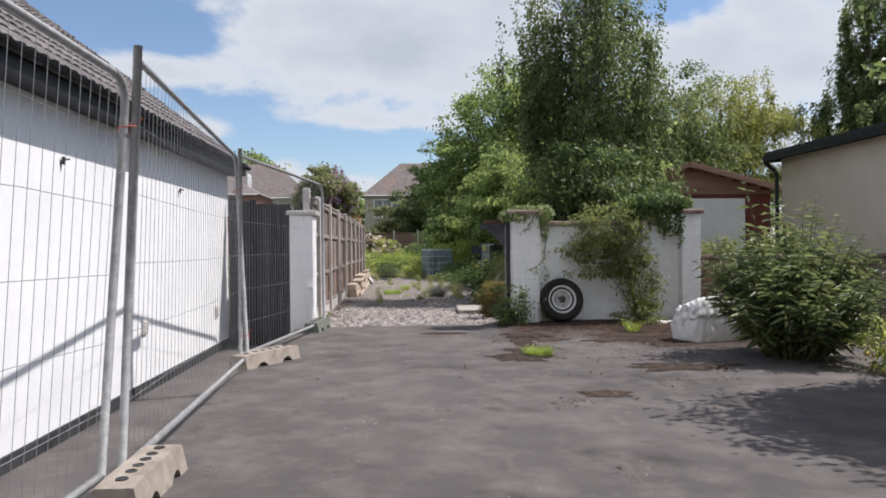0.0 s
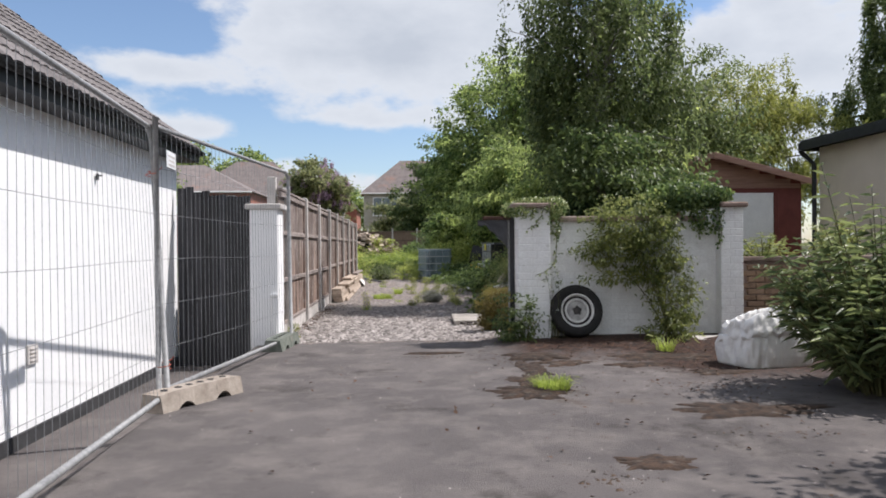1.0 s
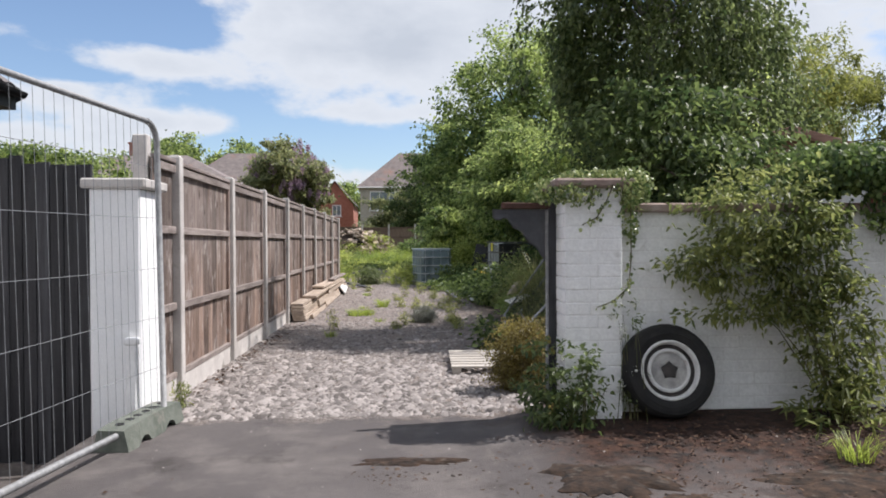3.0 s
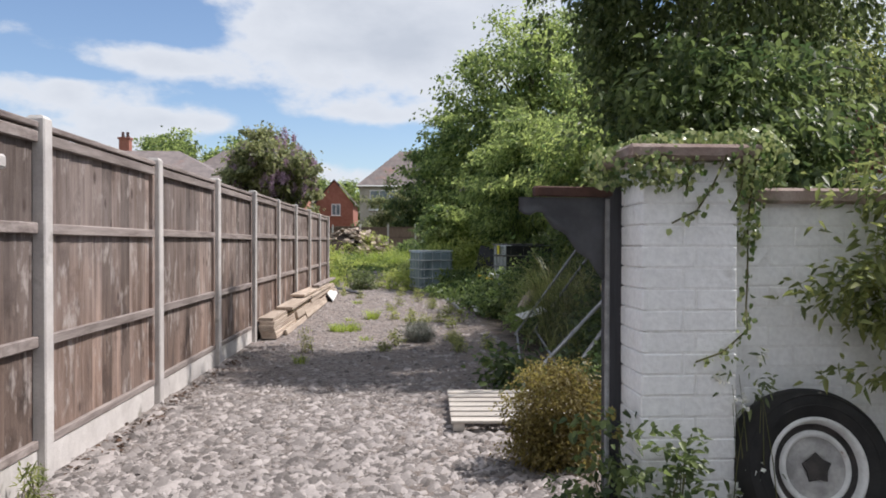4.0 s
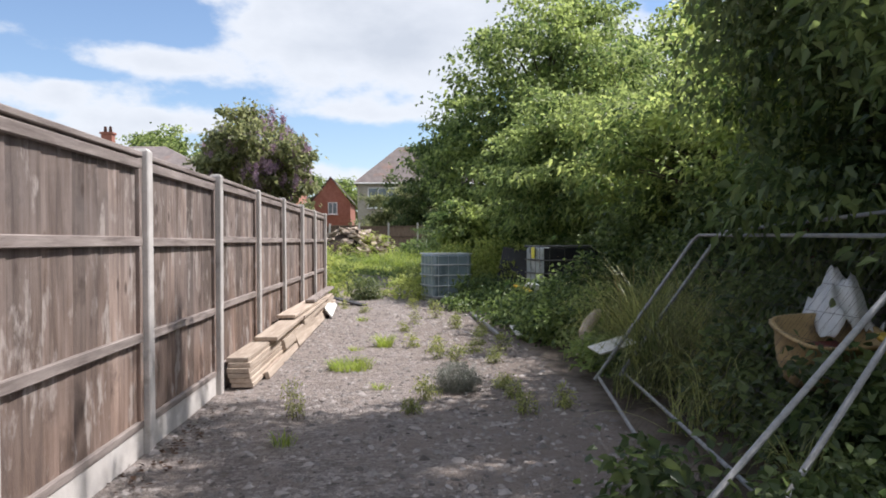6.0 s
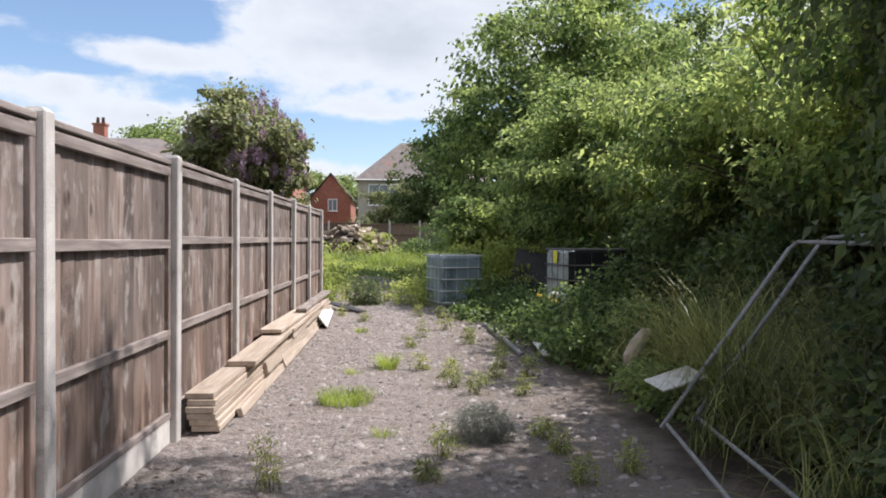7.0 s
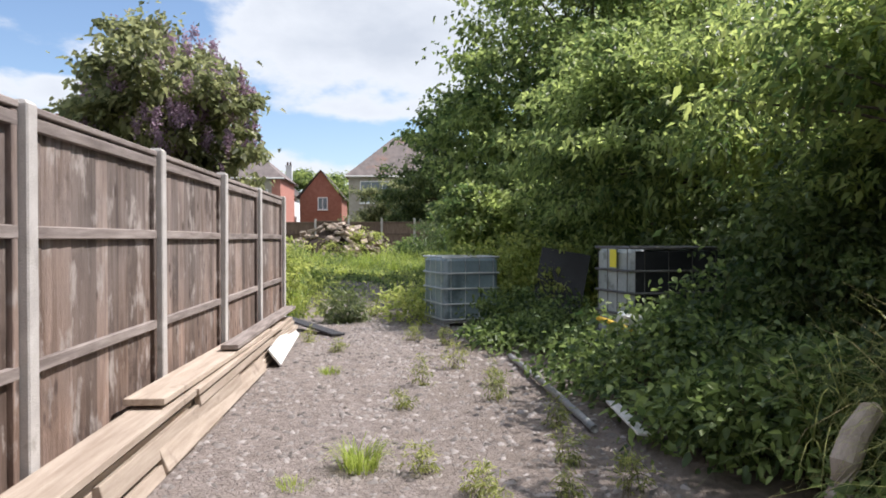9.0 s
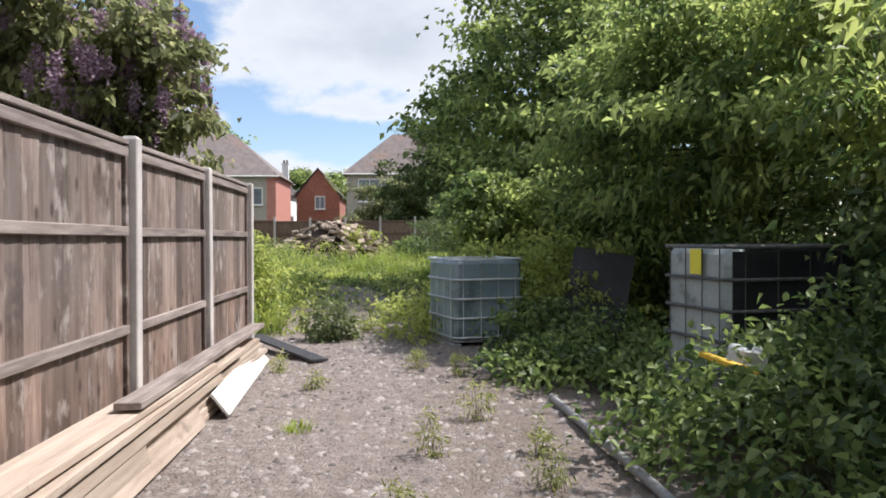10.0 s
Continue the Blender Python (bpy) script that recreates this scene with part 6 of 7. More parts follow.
for k, (gx, gy, gn, gs, gh) in enumerate(((0.14, 15.82, 460, 0.23, 0.13), (0.47, 17.52, 210, 0.11, 0.18), (0.02, 20.63, 100, 0.10, 0.08), (0.5, 14.7, 60, 0.08, 0.08), (0.12, 17.2, 60, 0.09, 0.07), (1.80, 4.98, 440, 0.15, 0.12), (-0.1, 12.85, 60, 0.07, 0.1), (3.46, 6.9, 110, 0.09, 0.16))):
    tuft("grass_tuft", "bright yellow green grass tuft growing in the track" if gy > 8 else "green grass tuft growing through a crack in the tarmac" if gy < 6 else "bright grass tuft at the foot of the wall shrub", gx, gy, gn, gs, gh, 0.006, "grass", 100 + k, 0.7, group="grass tufts")
for k, (gx, gy, gh, gr) in enumerate(((0.83, 17.42, 0.22, 0.11), (0.75, 19.05, 0.17, 0.08), (0.92, 19.95, 0.32, 0.10), (1.30, 20.85, 0.32, 0.16), (1.54, 19.35, 0.24, 0.11), (1.13, 17.0, 0.18, 0.10), (1.59, 19.95, 0.24, 0.09), (1.11, 16.45, 0.30, 0.11), (1.32, 16.13, 0.24, 0.12),
                                      (0.91, 14.2, 0.24, 0.13), (1.64, 14.67, 0.16, 0.09), (1.68, 14.27, 0.22, 0.09), (2.03, 13.87, 0.18, 0.08), (1.69, 13.64, 0.16, 0.09), (-0.13, 13.6, 0.30, 0.07), (1.61, 16.93, 0.2, 0.09), (1.73, 16.05, 0.2, 0.09), (1.74, 17.5, 0.24, 0.1), (0.77, 13.73, 0.14, 0.07),
                                      (-0.02, 22.1, 0.16, 0.09), (-0.46, 22.95, 0.2, 0.12), (0.94, 23.1, 0.22, 0.14), (-0.18, 26.0, 0.32, 0.22), (0.28, 26.1, 0.28, 0.18), (-0.85, 8.62, 0.22, 0.08), (1.84, 18.4, 0.22, 0.1), (1.95, 17.0, 0.26, 0.13), (1.35, 22.6, 0.26, 0.14))):
    bush("weed", "small leafy yellow green weed growing in the stones", gx, gy, ground_z(gx, gy), [(0, 0, gh * 0.45, gr * 0.75, gr * 0.75, gh * 0.5)], int(16 + gr * 90), 9, 0.030, 0.046, 0.010, "track_weed", 140 + k, "weed", 14, 0.0025, True, 0.3, 0.1, "weeds")
bush("lavender", "grey green lavender cushion on the stones", 1.19, 14.62, 0, [(0, 0, 0.1, 0.2, 0.17, 0.13)], 110, 24, 0.035, 0.055, 0.005, "lavender", 170, "lavender", 12, 0.003, False)
tuft("lavender", "thin grey lavender spikes", 1.19, 14.62, 260, 0.15, 0.24, 0.004, "lavender", 171, 0.7, "lavender")
def arching_grass(x, y, n, spread, h, w, material, seed):
    """A clump of long blades that rise from a few crowns, bow over and hang at their tips."""
    rng = np.random.default_rng(seed)
    crowns = rng.normal(size=(max(3, int(spread * 22)), 2)) * spread * 0.75
    base = crowns[rng.integers(0, len(crowns), n)] + rng.normal(size=(n, 2)) * 0.035
    az = np.arctan2(base[:, 1], base[:, 0]) * 0.5 + rng.random(n) * 6.283
    out = np.stack([np.cos(az), np.sin(az)], axis=1)
    side = np.stack([-np.sin(az), np.cos(az), np.zeros(n)], axis=1)
    ln, bend, t0 = h * rng.uniform(0.55, 1.35, n), rng.uniform(1.1, 3.0, n), np.abs(rng.normal(size=n)) * 0.32
    k = 7
    p = np.concatenate([base, np.zeros((n, 1))], axis=1)
    rows = []
    for j in range(k + 1):
        u = j / k
        wd = w * (1 - 0.96 * u ** 1.8)
        rows += [p - side * wd / 2, p + side * wd / 2]
        th = t0 + bend * (u + 0.5 / k) ** 1.7
        p = p + np.concatenate([out * np.sin(th)[:, None], np.cos(th)[:, None]], axis=1) * (ln / k)[:, None]
        p[:, 2] = np.maximum(p[:, 2], 0.01)
    v = np.stack(rows, axis=1)
    q = np.array([(2 * j, 2 * j + 1, 2 * j + 3, 2 * j + 2) for j in range(k)])
    f = (q[None] + (np.arange(n) * 2 * (k + 1))[:, None, None]).reshape(-1)
    o = link_mesh("tall_grass", raw_mesh("tall_grass", v.reshape(-1, 3), f, np.full(n * k, 4)), M[material])
    o.location = (x, y, ground_z(x, y) - 0.01)
    tagged(o, "tall arching seeding grass beside the track" if material == "tall_grass" else "dry straw coloured grass stalks among green grass", "grass", "tall grasses")


for k, (gx, gy, gn, gs, gh, gm) in enumerate(((3.05, 14.35, 110, 0.22, 0.6, "tall_grass"), (3.5, 14.7, 230, 0.3, 1.0, "tall_grass"), (3.55, 15.5, 260, 0.28, 1.15, "tall_grass"), (3.9, 15.1, 140, 0.4, 1.2, "dry_grass"), (3.95, 16.0, 260, 0.4, 1.2, "tall_grass"), (3.5, 16.4, 190, 0.22, 1.05, "tall_grass"), (4.5, 15.9, 150, 0.5, 1.3, "dry_grass"), (3.7, 17.0, 180, 0.3, 1.1, "tall_grass"),
                                              (3.2, 13.7, 130, 0.28, 0.8, "tall_grass"), (2.8, 13.1, 80, 0.22, 0.6, "tall_grass"), (3.7, 13.6, 130, 0.4, 1.0, "tall_grass"), (2.72, 11.75, 60, 0.16, 0.5, "tall_grass"), (3.4, 15.9, 40, 0.3, 1.3, "dry_grass"), (3.25, 15.5, 200, 0.16, 0.95, "tall_grass"), (3.25, 16.15, 200, 0.16, 1.0, "tall_grass"), (3.15, 14.9, 150, 0.14, 0.75, "tall_grass"), (3.3, 17.1, 130, 0.18, 0.95, "tall_grass"), (2.95, 15.9, 60, 0.14, 0.4, "tall_grass"), (2.65, 14.3, 60, 0.14, 0.35, "tall_grass"), (3.6, 14.3, 160, 0.25, 0.9, "dry_grass"), (2.9, 14.38, 130, 0.16, 1.0, "tall_grass"), (3.2, 14.35, 170, 0.2, 1.2, "tall_grass"), (3.4, 15.3, 240, 0.2, 1.35, "tall_grass"), (4.3, 14.9, 200, 0.4, 1.2, "tall_grass"))):
    arching_grass(gx, gy, gn, gs, gh * 1.12, 0.010, gm, 180 + k)


def build_weed_field():
    """The overgrown far end of the plot."""
    rng = np.random.default_rng(200)
    P, D, U, S = [], [], [], []
    for _ in range(1900):
        y = 25.2 + 20 * rng.random() ** 1.2
        x = rng.uniform(-6, 4.2)
        if y < 33 and -1.15 < x < 1.3 and rng.random() < 0.96 - 0.05 * (y - 25):
            continue
        if -1.6 < x + 1.6 < 1.9 and 41 < y:
            continue
        h = rng.uniform(0.08, 0.65) ** 1.3 * (1.6 if x < -1.2 else 1.0)
        if -2.4 < x < 1.8 and y > 30:
            h *= 0.45
        n = 46
        c = np.array([x, y, ground_z(x, y)])
        q = c + rng.normal(size=(n, 3)) * np.array([0.14, 0.14, 0]) + np.array([0, 0, 1]) * (rng.random((n, 1)) * h)
        P.append(q)
        D.append(rng.normal(size=(n, 3)) + np.array([0, 0, 0.3]))
        U.append(rng.normal(size=(n, 3)) * 0.5 + np.array([0, 0, 1]))
        S.append(rng.uniform(0.06, 0.13, n))
    P, D, U, S = map(np.concatenate, (P, D, U, S))
    pick = np.repeat(rng.random(len(P) // 46) < 0.45, 46)
    for sel, mt, lb in ((~pick, "weed", "rank yellow green weeds covering the far end of the plot"), (pick, "lf_bramble", "darker green nettles among the weeds at the far end")):
        me = leaf_mesh("weed_field", P[sel], D[sel], U[sel], S[sel], S[sel] * 0.42)
        tagged(link_mesh("weed_field", me, M[mt]), lb, "weeds", kind="stuff")
    vs = [blades(rng, 60, 0.3, rng.uniform(0.25, 0.6), 0.014, 0.5, (x, y, ground_z(x, y))) for x, y in ((rng.uniform(-5.5, 4), rng.uniform(25.5, 44)) for _ in range(260)) if not (-1.1 < x < 1.3 and y < 34)]
    tagged(link_mesh("rough_grass", blade_mesh("rough_grass", np.concatenate(vs)), M["grass"]), "rough grass among the weeds at the far end", "grass", kind="stuff")


build_weed_field()
bush("sycamore_sapling", "bright leafy sapling behind the grey tank", 2.35, 27.7, 0, [(0, 0, 1.5, 0.75, 0.7, 0.8), (0.5, 0.3, 0.8, 0.8, 0.7, 0.7), (-0.2, 0.2, 2.1, 0.4, 0.4, 0.4)], 260, 34, 0.14, 0.12, 0.07, "lf_syc", 214, "sapling", 26, 0.012)
bush("tall_weed", "tall leafy weeds behind the end of the fence", -1.6, 26.6, 0, [(0, 0, 0.7, 0.55, 0.6, 0.75), (-0.6, 1.0, 0.8, 0.7, 0.8, 0.8)], 260, 26, 0.12, 0.11, 0.04, "weed", 210, "weed", 40, 0.008)
bush("tall_weed", "shrubby weeds growing on the spoil heap", 1.5, 44.0, 0.5, [(0, 0, 0.35, 0.9, 0.9, 0.45), (1.9, 1, 0.4, 0.9, 1.0, 0.5)], 150, 26, 0.18, 0.16, 0.08, "lf_bramble", 211, "weed", 30, 0.01, False)
bush("heap_weed", "weeds growing over the front of the spoil heap", -1.9, 44.6, 0.55, [(0, 0, 0.3, 2.2, 0.9, 0.5), (1.2, 0.6, 0.8, 0.8, 0.6, 0.4)], 90, 26, 0.2, 0.16, 0.06, "weed", 213, "weed", 10, 0.008, False)
bush("dandelion", "blue grey weed beside the end of the planks", -0.15, 25.3, 0, [(0, 0, 0.2, 0.3, 0.3, 0.28)], 60, 22, 0.06, 0.09, 0.03, "lf_bud", 212, "weed", 10, 0.005)


# ---- spoil heap ----
def rock(rng, r, flat=1.0):
    bm = bmesh.new()
    bmesh.ops.create_icosphere(bm, subdivisions=1, radius=r)
    for v in bm.verts:
        v.co *= rng.uniform(0.7, 1.25)
        v.co.z *= flat
    return bm


def build_heap():
    rng = random.Random(9)
    hx, hy = -1.9, 46.0
    hz = ground_z(hx, hy)
    n = 30
    co, f = [], []
    for j in range(n):
        for i in range(n):
            x, y = (i / (n - 1) - 0.5) * 5.0, (j / (n - 1) - 0.5) * 4.6
            r = math.hypot(x / 2.4, y / 2.2)
            z = max(0.0, 1 - r * r) * 1.35 * (0.8 + 0.5 * noise.noise((x, y, 2))) - 0.08
            co.append((x, y, z))
            if i < n - 1 and j < n - 1:
                k = j * n + i
                f += [k, k + 1, k + 1 + n, k + n]
    h = thing("spoil_heap", "heap of soil with broken stone slabs and rubble on it", "rubble heap", hx, hy, hz)
    link_mesh("soil", raw_mesh("soil", co, f, np.full((n - 1) ** 2, 4)), M["soil"], h)
    for k in range(130):
        a, r = rng.uniform(0, 6.28), math.sqrt(rng.random())
        x, y = math.cos(a) * r * 2.2, math.sin(a) * r * 2.0 - 0.3
        q = math.hypot(x / 2.4, y / 2.2)
        z = max(0.0, 1 - q * q) * 1.3
        if rng.random() < 0.45:
            bm = box_bm(rng.uniform(0.3, 0.8), rng.uniform(0.2, 0.45), rng.uniform(0.06, 0.14), 0.015)
            for v in bm.verts:
                v.co += Vector((rng.uniform(-0.02, 0.02), rng.uniform(-0.02, 0.02), rng.uniform(-0.01, 0.01)))
            nm = "slab"
        else:
            bm = rock(rng, rng.uniform(0.07, 0.2), 0.7)
            nm = "stone"
        o = part(nm, bm, M["rubble"], h)
        o.matrix_local = pose(x, y, z + 0.05, rng.uniform(-30, 30), rng.uniform(-30, 30), rng.uniform(0, 180))


build_heap()


# ---- clutter along the track ----
def leaning_panel(corners, label):
    """A mesh panel tipped over on to the brambles, a little twisted: near foot, far foot, near head, far head."""
    a, b, c, d = (Vector(p) for p in corners)
    t = thing("mesh_fence_panel", label, "fence panel", a.x, a.y, 0.0, group="temporary fencing")
    o = Vector((a.x, a.y, 0.0))

    def at(u, v):
        return a.lerp(b, u).lerp(c.lerp(d, u), v) - o
    for u in (0.0, 1.0):
        bm = bmesh.new()
        tube(bm, [at(u, 0), at(u, 0.96), at(u + (0.02 if u < 0.5 else -0.02), 1.0)], 0.017, 12)
        part("upright", bm, M["galv"], t, smooth=True)
    for v in (0.03, 1.0):
        bm = bmesh.new()
        tube(bm, [at(0.02, v), at(0.98, v)], 0.014, 12)
        part("rail", bm, M["galv"], t, smooth=True)
    bm = bmesh.new()
    for k in range(1, 34):
        tube(bm, [at(k / 34, 0.03), at(k / 34, 1.0)], 0.0008, 4, cap=False)
    for v in (0.2, 0.4, 0.6, 0.8):
        tube(bm, [at(0, v), at(1, v)], 0.0012, 4, cap=False)
    part("wire_mesh", bm, M["wire_dull"], t)


leaning_panel(((2.0, 11.19, 0.02), (2.48, 14.57, 0.08), (3.36, 11.36, 1.39), (3.46, 14.6, 1.42)), "galvanised mesh fence panel tipped over on the brambles")
leaning_panel(((2.38, 11.12, 0.08), (2.74, 14.66, 0.10), (3.52, 11.3, 1.56), (3.74, 14.7, 1.45)), "second galvanised mesh fence panel leaning behind the first")


def build_bag():
    """An open bulk bag, slumped: stiff creased sides, a hem folded out and down, and a hollow top."""
    t = thing("bulk_bag", "slumped open white woven bulk bag with its hem folded out", "bag", 4.12, 6.05, 0)
    corners = [Vector((-0.42, 0.16, 0)), Vector((-0.27, -0.36, 0)), Vector((0.45, -0.22, 0)), Vector((0.32, 0.42, 0))]
    n = 120
    co, f = [], []
    rings = [(0.0, 0.96), (0.05, 1.0), (0.12, 1.03), (0.19, 1.02), (0.26, 1.0), (0.33, 0.97), (0.325, 1.03), (0.335, 1.05), (0.38, 1.02), (0.43, 0.98), (0.48, 0.95), (0.53, 0.90), (0.545, 0.87), (0.53, 0.84), (0.46, 0.80), (0.40, 0.76), (0.36, 0.5), (0.35, 0.2)]
    rings = [tuple(a + (b - a) * m for a, b in zip(r0, r1)) for r0, r1 in zip(rings, rings[1:]) for m in (0.0, 0.5)] + rings[-1:]
    for j, (z, k) in enumerate(rings):
        for i in range(n):
            u = 4 * i / n
            e, w = int(u), u - int(u)
            p = corners[e].lerp(corners[(e + 1) % 4], w)
            p = p * (1 - 0.07 * (abs(w - 0.5) * 2) ** 4)
            d = min(u, 4 - u)
            drop = 0.30 * math.exp(-(d / 0.5) ** 2) + 0.10 * math.exp(-((u - 0.75) / 0.3) ** 2) if z > 0.3 else 0.0
            q = p.normalized()
            cr = 0.11 * abs(noise.noise((q.x * 3.2, q.y * 3.2, z * 4.5))) + 0.10 * abs(noise.noise((q.x * 8, q.y * 8, z * 9 + 4))) + 0.05 * abs(noise.noise((q.x * 17, q.y * 17, z * 26))) if k < 1.5 else 0.0
            s = k * (1.03 - cr * (0.6 + 2.2 * z))
            zz = z * (1 - drop) + (0.07 * noise.noise((q.x * 4, q.y * 4, 3.0 + (1.7 if k > 1.0 else 0.0))) if z > 0.3 else 0.0)
            co.append((p.x * s, p.y * s, max(0.0, zz)))
    for j in range(len(rings) - 1):
        for i in range(n):
            f += [j * n + i, j * n + (i + 1) % n, (j + 1) * n + (i + 1) % n, (j + 1) * n + i]
    sizes = [4] * ((len(rings) - 1) * n) + [n, n]
    f += list(range(n - 1, -1, -1)) + [(len(rings) - 1) * n + i for i in range(n)]
    link_mesh("sack", raw_mesh("sack", co, f, np.array(sizes)), M["bag"], t)
    rng = random.Random(5)
    for k in range(5):
        o = part("rubbish", rock(rng, rng.uniform(0.05, 0.09), 0.6), M["white_board"] if k % 2 else M["coping"], t)
        o.matrix_local = pose(rng.uniform(-0.25, 0.05), rng.uniform(-0.15, 0.15), 0.37, rng.uniform(0, 90), 0, rng.uniform(0, 90))


build_bag()


def build_dandelion(x, y):
    """A dandelion gone to seed: thin stalks with fluffy round clocks."""
    t = thing("dandelion", "dandelion gone to seed with white fluffy clocks", "dandelion", x, y, ground_z(x, y))
    rng = np.random.default_rng(77)
    for dx, z in ((0.04, 0.50), (0.0, 0.40), (-0.085, 0.405), (-0.08, 0.365), (-0.03, 0.35), (-0.03, 0.26)):
        bm = bmesh.new()
        dy = rng.normal() * 0.03
        tube(bm, [(dx * 0.3, dy * 0.3, -0.02), (dx * 0.8, dy, z * 0.6), (dx, dy, z)], 0.0025, 5)
        stalk = part("stalk", bm, M["twig"], t)
        d = unit(rng.normal(size=(150, 3)))
        me = leaf_mesh("seed_head", np.array([dx, dy, z]) + d * 0.012, d, rng.normal(size=d.shape), 0.010, 0.008)
        link_mesh("seed_head", me, M["fl_white"], stalk, "white seed clock")
    me, _ = crown_leaves(rng, [(0, 0, 0.06, 0.12, 0.12, 0.06)], 14, 6, 0.03, 0.12, 0.03, name="leaves")
    link_mesh("leaves", me, M["lf_bramble"], t)


build_dandelion(2.8, 9.75)


def build_sheeted_gate():
    """What is left of the other gate leaf: black post, tube, rusty head rail and a torn sheet."""
    t = thing("sheeted_gate", "remains of a gate leaf with a torn dark sheet", "gate", 1.955, 8.10, 0)
    part("gate_post", box_bm(0.075, 0.12, 1.58, 0.006, 0.0, 0.03, 0.79), M["gate_black"], t, "black timber gate post")
    bm = bmesh.new()
    tube(bm, [(-0.06, -0.09, 0.02), (-0.06, -0.09, 1.5)], 0.011, 8)
    part("tube", bm, M["galv"], t, smooth=True)
    bm = bmesh.new()
    box(bm, 0, 0, 0, 0.40, 0.05, 0.045, Matrix.Rotation(radians(9), 4, "Z"), bevel=0.006)
    bmesh.ops.translate(bm, verts=bm.verts, vec=(-0.18, -0.03, 1.535))
    part("head_rail", bm, M["rust"], t, "rusty head rail")
    n = 16
    bm = bmesh.new()
    grid = []
    for i in range(n):
        row = []
        u = i / (n - 1)
        drop = 0.07 + 0.30 * max(0.0, 1 - u * 1.3) ** 1.1 + 0.012 * math.sin(u * 23)
        for j in range(10):
            v = j / 9
            row.append(bm.verts.new((-0.045 - 0.40 * u, -0.01 - 0.055 * u + 0.02 * noise.noise((u * 4, v * 3, 1.0)), 1.51 - v * drop)))
        grid.append(row)
    for i in range(n - 1):
        for j in range(9):
            bm.faces.new((grid[i][j], grid[i + 1][j], grid[i + 1][j + 1], grid[i][j + 1]))
    bmesh.ops.solidify(bm, geom=bm.faces[:], thickness=0.004)
    part("sheet", bm, M["grey_sheet"], t, "torn dark grey plastic sheet", smooth=True)


build_sheeted_gate()


def build_tub(x, y, z, rz, sx, sy, sz, material, label, tip=0.0, inside=None):
    """A tapered open tub with a rolled rim."""
    t = thing("plastic_tub", label, "tub", x, y, z, rz)
    t.matrix_world = pose(x, y, z, tip, 0, rz)
    bm = bmesh.new()
    prof = [(0.62, 0.0), (0.74, 0.25), (0.86, 0.6), (0.96, 1.0), (1.04, 1.0), (1.04, 0.93), (0.99, 0.96), (0.9, 0.9), (0.6, 0.08)]
    rings = []
    for k in range(28):
        a = 2 * math.pi * k / 28
        e = max(abs(math.cos(a)), abs(math.sin(a))) ** 0.5
        rings.append([bm.verts.new((math.cos(a) / e * r * sx, math.sin(a) / e * r * sy, h * sz)) for r, h in prof])
    for k in range(28):
        r0, r1 = rings[k], rings[(k + 1) % 28]
        for j in range(len(prof) - 1):
            bm.faces.new((r0[j], r1[j], r1[j + 1], r0[j + 1]))
    bm.faces.new([r[0] for r in reversed(rings)])
    bm.faces.new([r[-1] for r in rings])
    part("body", bm, M[material], t, smooth=True)
    if inside:
        part("contents", box_bm(1.1 * sx, 1.1 * sy, 0.5 * sz, 0.06, 0, 0, 0.42 * sz), M[inside], t, "dark maroon fabric inside")


def crumple(name, label, x, y, z, sx, sy, sz, seed, material="polythene", rz=0.0, category="plastic sheet"):
    """A crumpled sheet with stiff folds."""
    n = 22
    co = []
    for j in range(n):
        for i in range(n):
            u, v = i / (n - 1) - 0.5, j / (n - 1) - 0.5
            h = max(0.0, 1 - (u * u + v * v) * 3.2) * sz + 0.35 * sz * noise.noise((u * 5 + seed, v * 5, seed)) + 0.2 * sz * abs(noise.noise((u * 12, v * 12, seed)))
            co.append((u * sx * (1 + 0.2 * noise.noise((u * 3, v * 3, seed + 5))), v * sy * (1 + 0.2 * noise.noise((v * 3, u * 3, seed + 9))), h))
    i = np.arange(n - 1)[None, :] + n * np.arange(n - 1)[:, None]
    f = np.stack([i, i + 1, i + 1 + n, i + n], axis=-1).reshape(-1)
    me = raw_mesh(name, co, f, np.full((n - 1) ** 2, 4))
    o = link_mesh(name, me, M[material])
    md = o.modifiers.new("thick", "SOLIDIFY")
    md.thickness = 0.006
    o.matrix_world = pose(x, y, z, 0, 0, rz)
    return tagged(o, label, category)


build_tub(3.40, 12.5, 0.46, 12, 0.36, 0.24, 0.36, "tan", "dirty tan plastic tub tipped over among the brambles", 20, "shed_red")
build_tub(3.72, 11.85, 0.41, -20, 0.27, 0.27, 0.40, "yellow", "bright yellow plastic tub in the brambles")
crumple("plastic_sheet", "crumpled white polythene heaped on the tubs", 3.95, 11.75, 0.72, 0.7, 0.55, 0.26, 3.0)
crumple("plastic_sheet", "grey polythene sheet hanging over a tub", 3.64, 12.65, 0.76, 0.4, 0.4, 0.38, 8.0)
build_tub(4.35, 12.5, 0.5, 30, 0.34, 0.3, 0.4, "yellow", "yellow plastic crate behind the polythene")


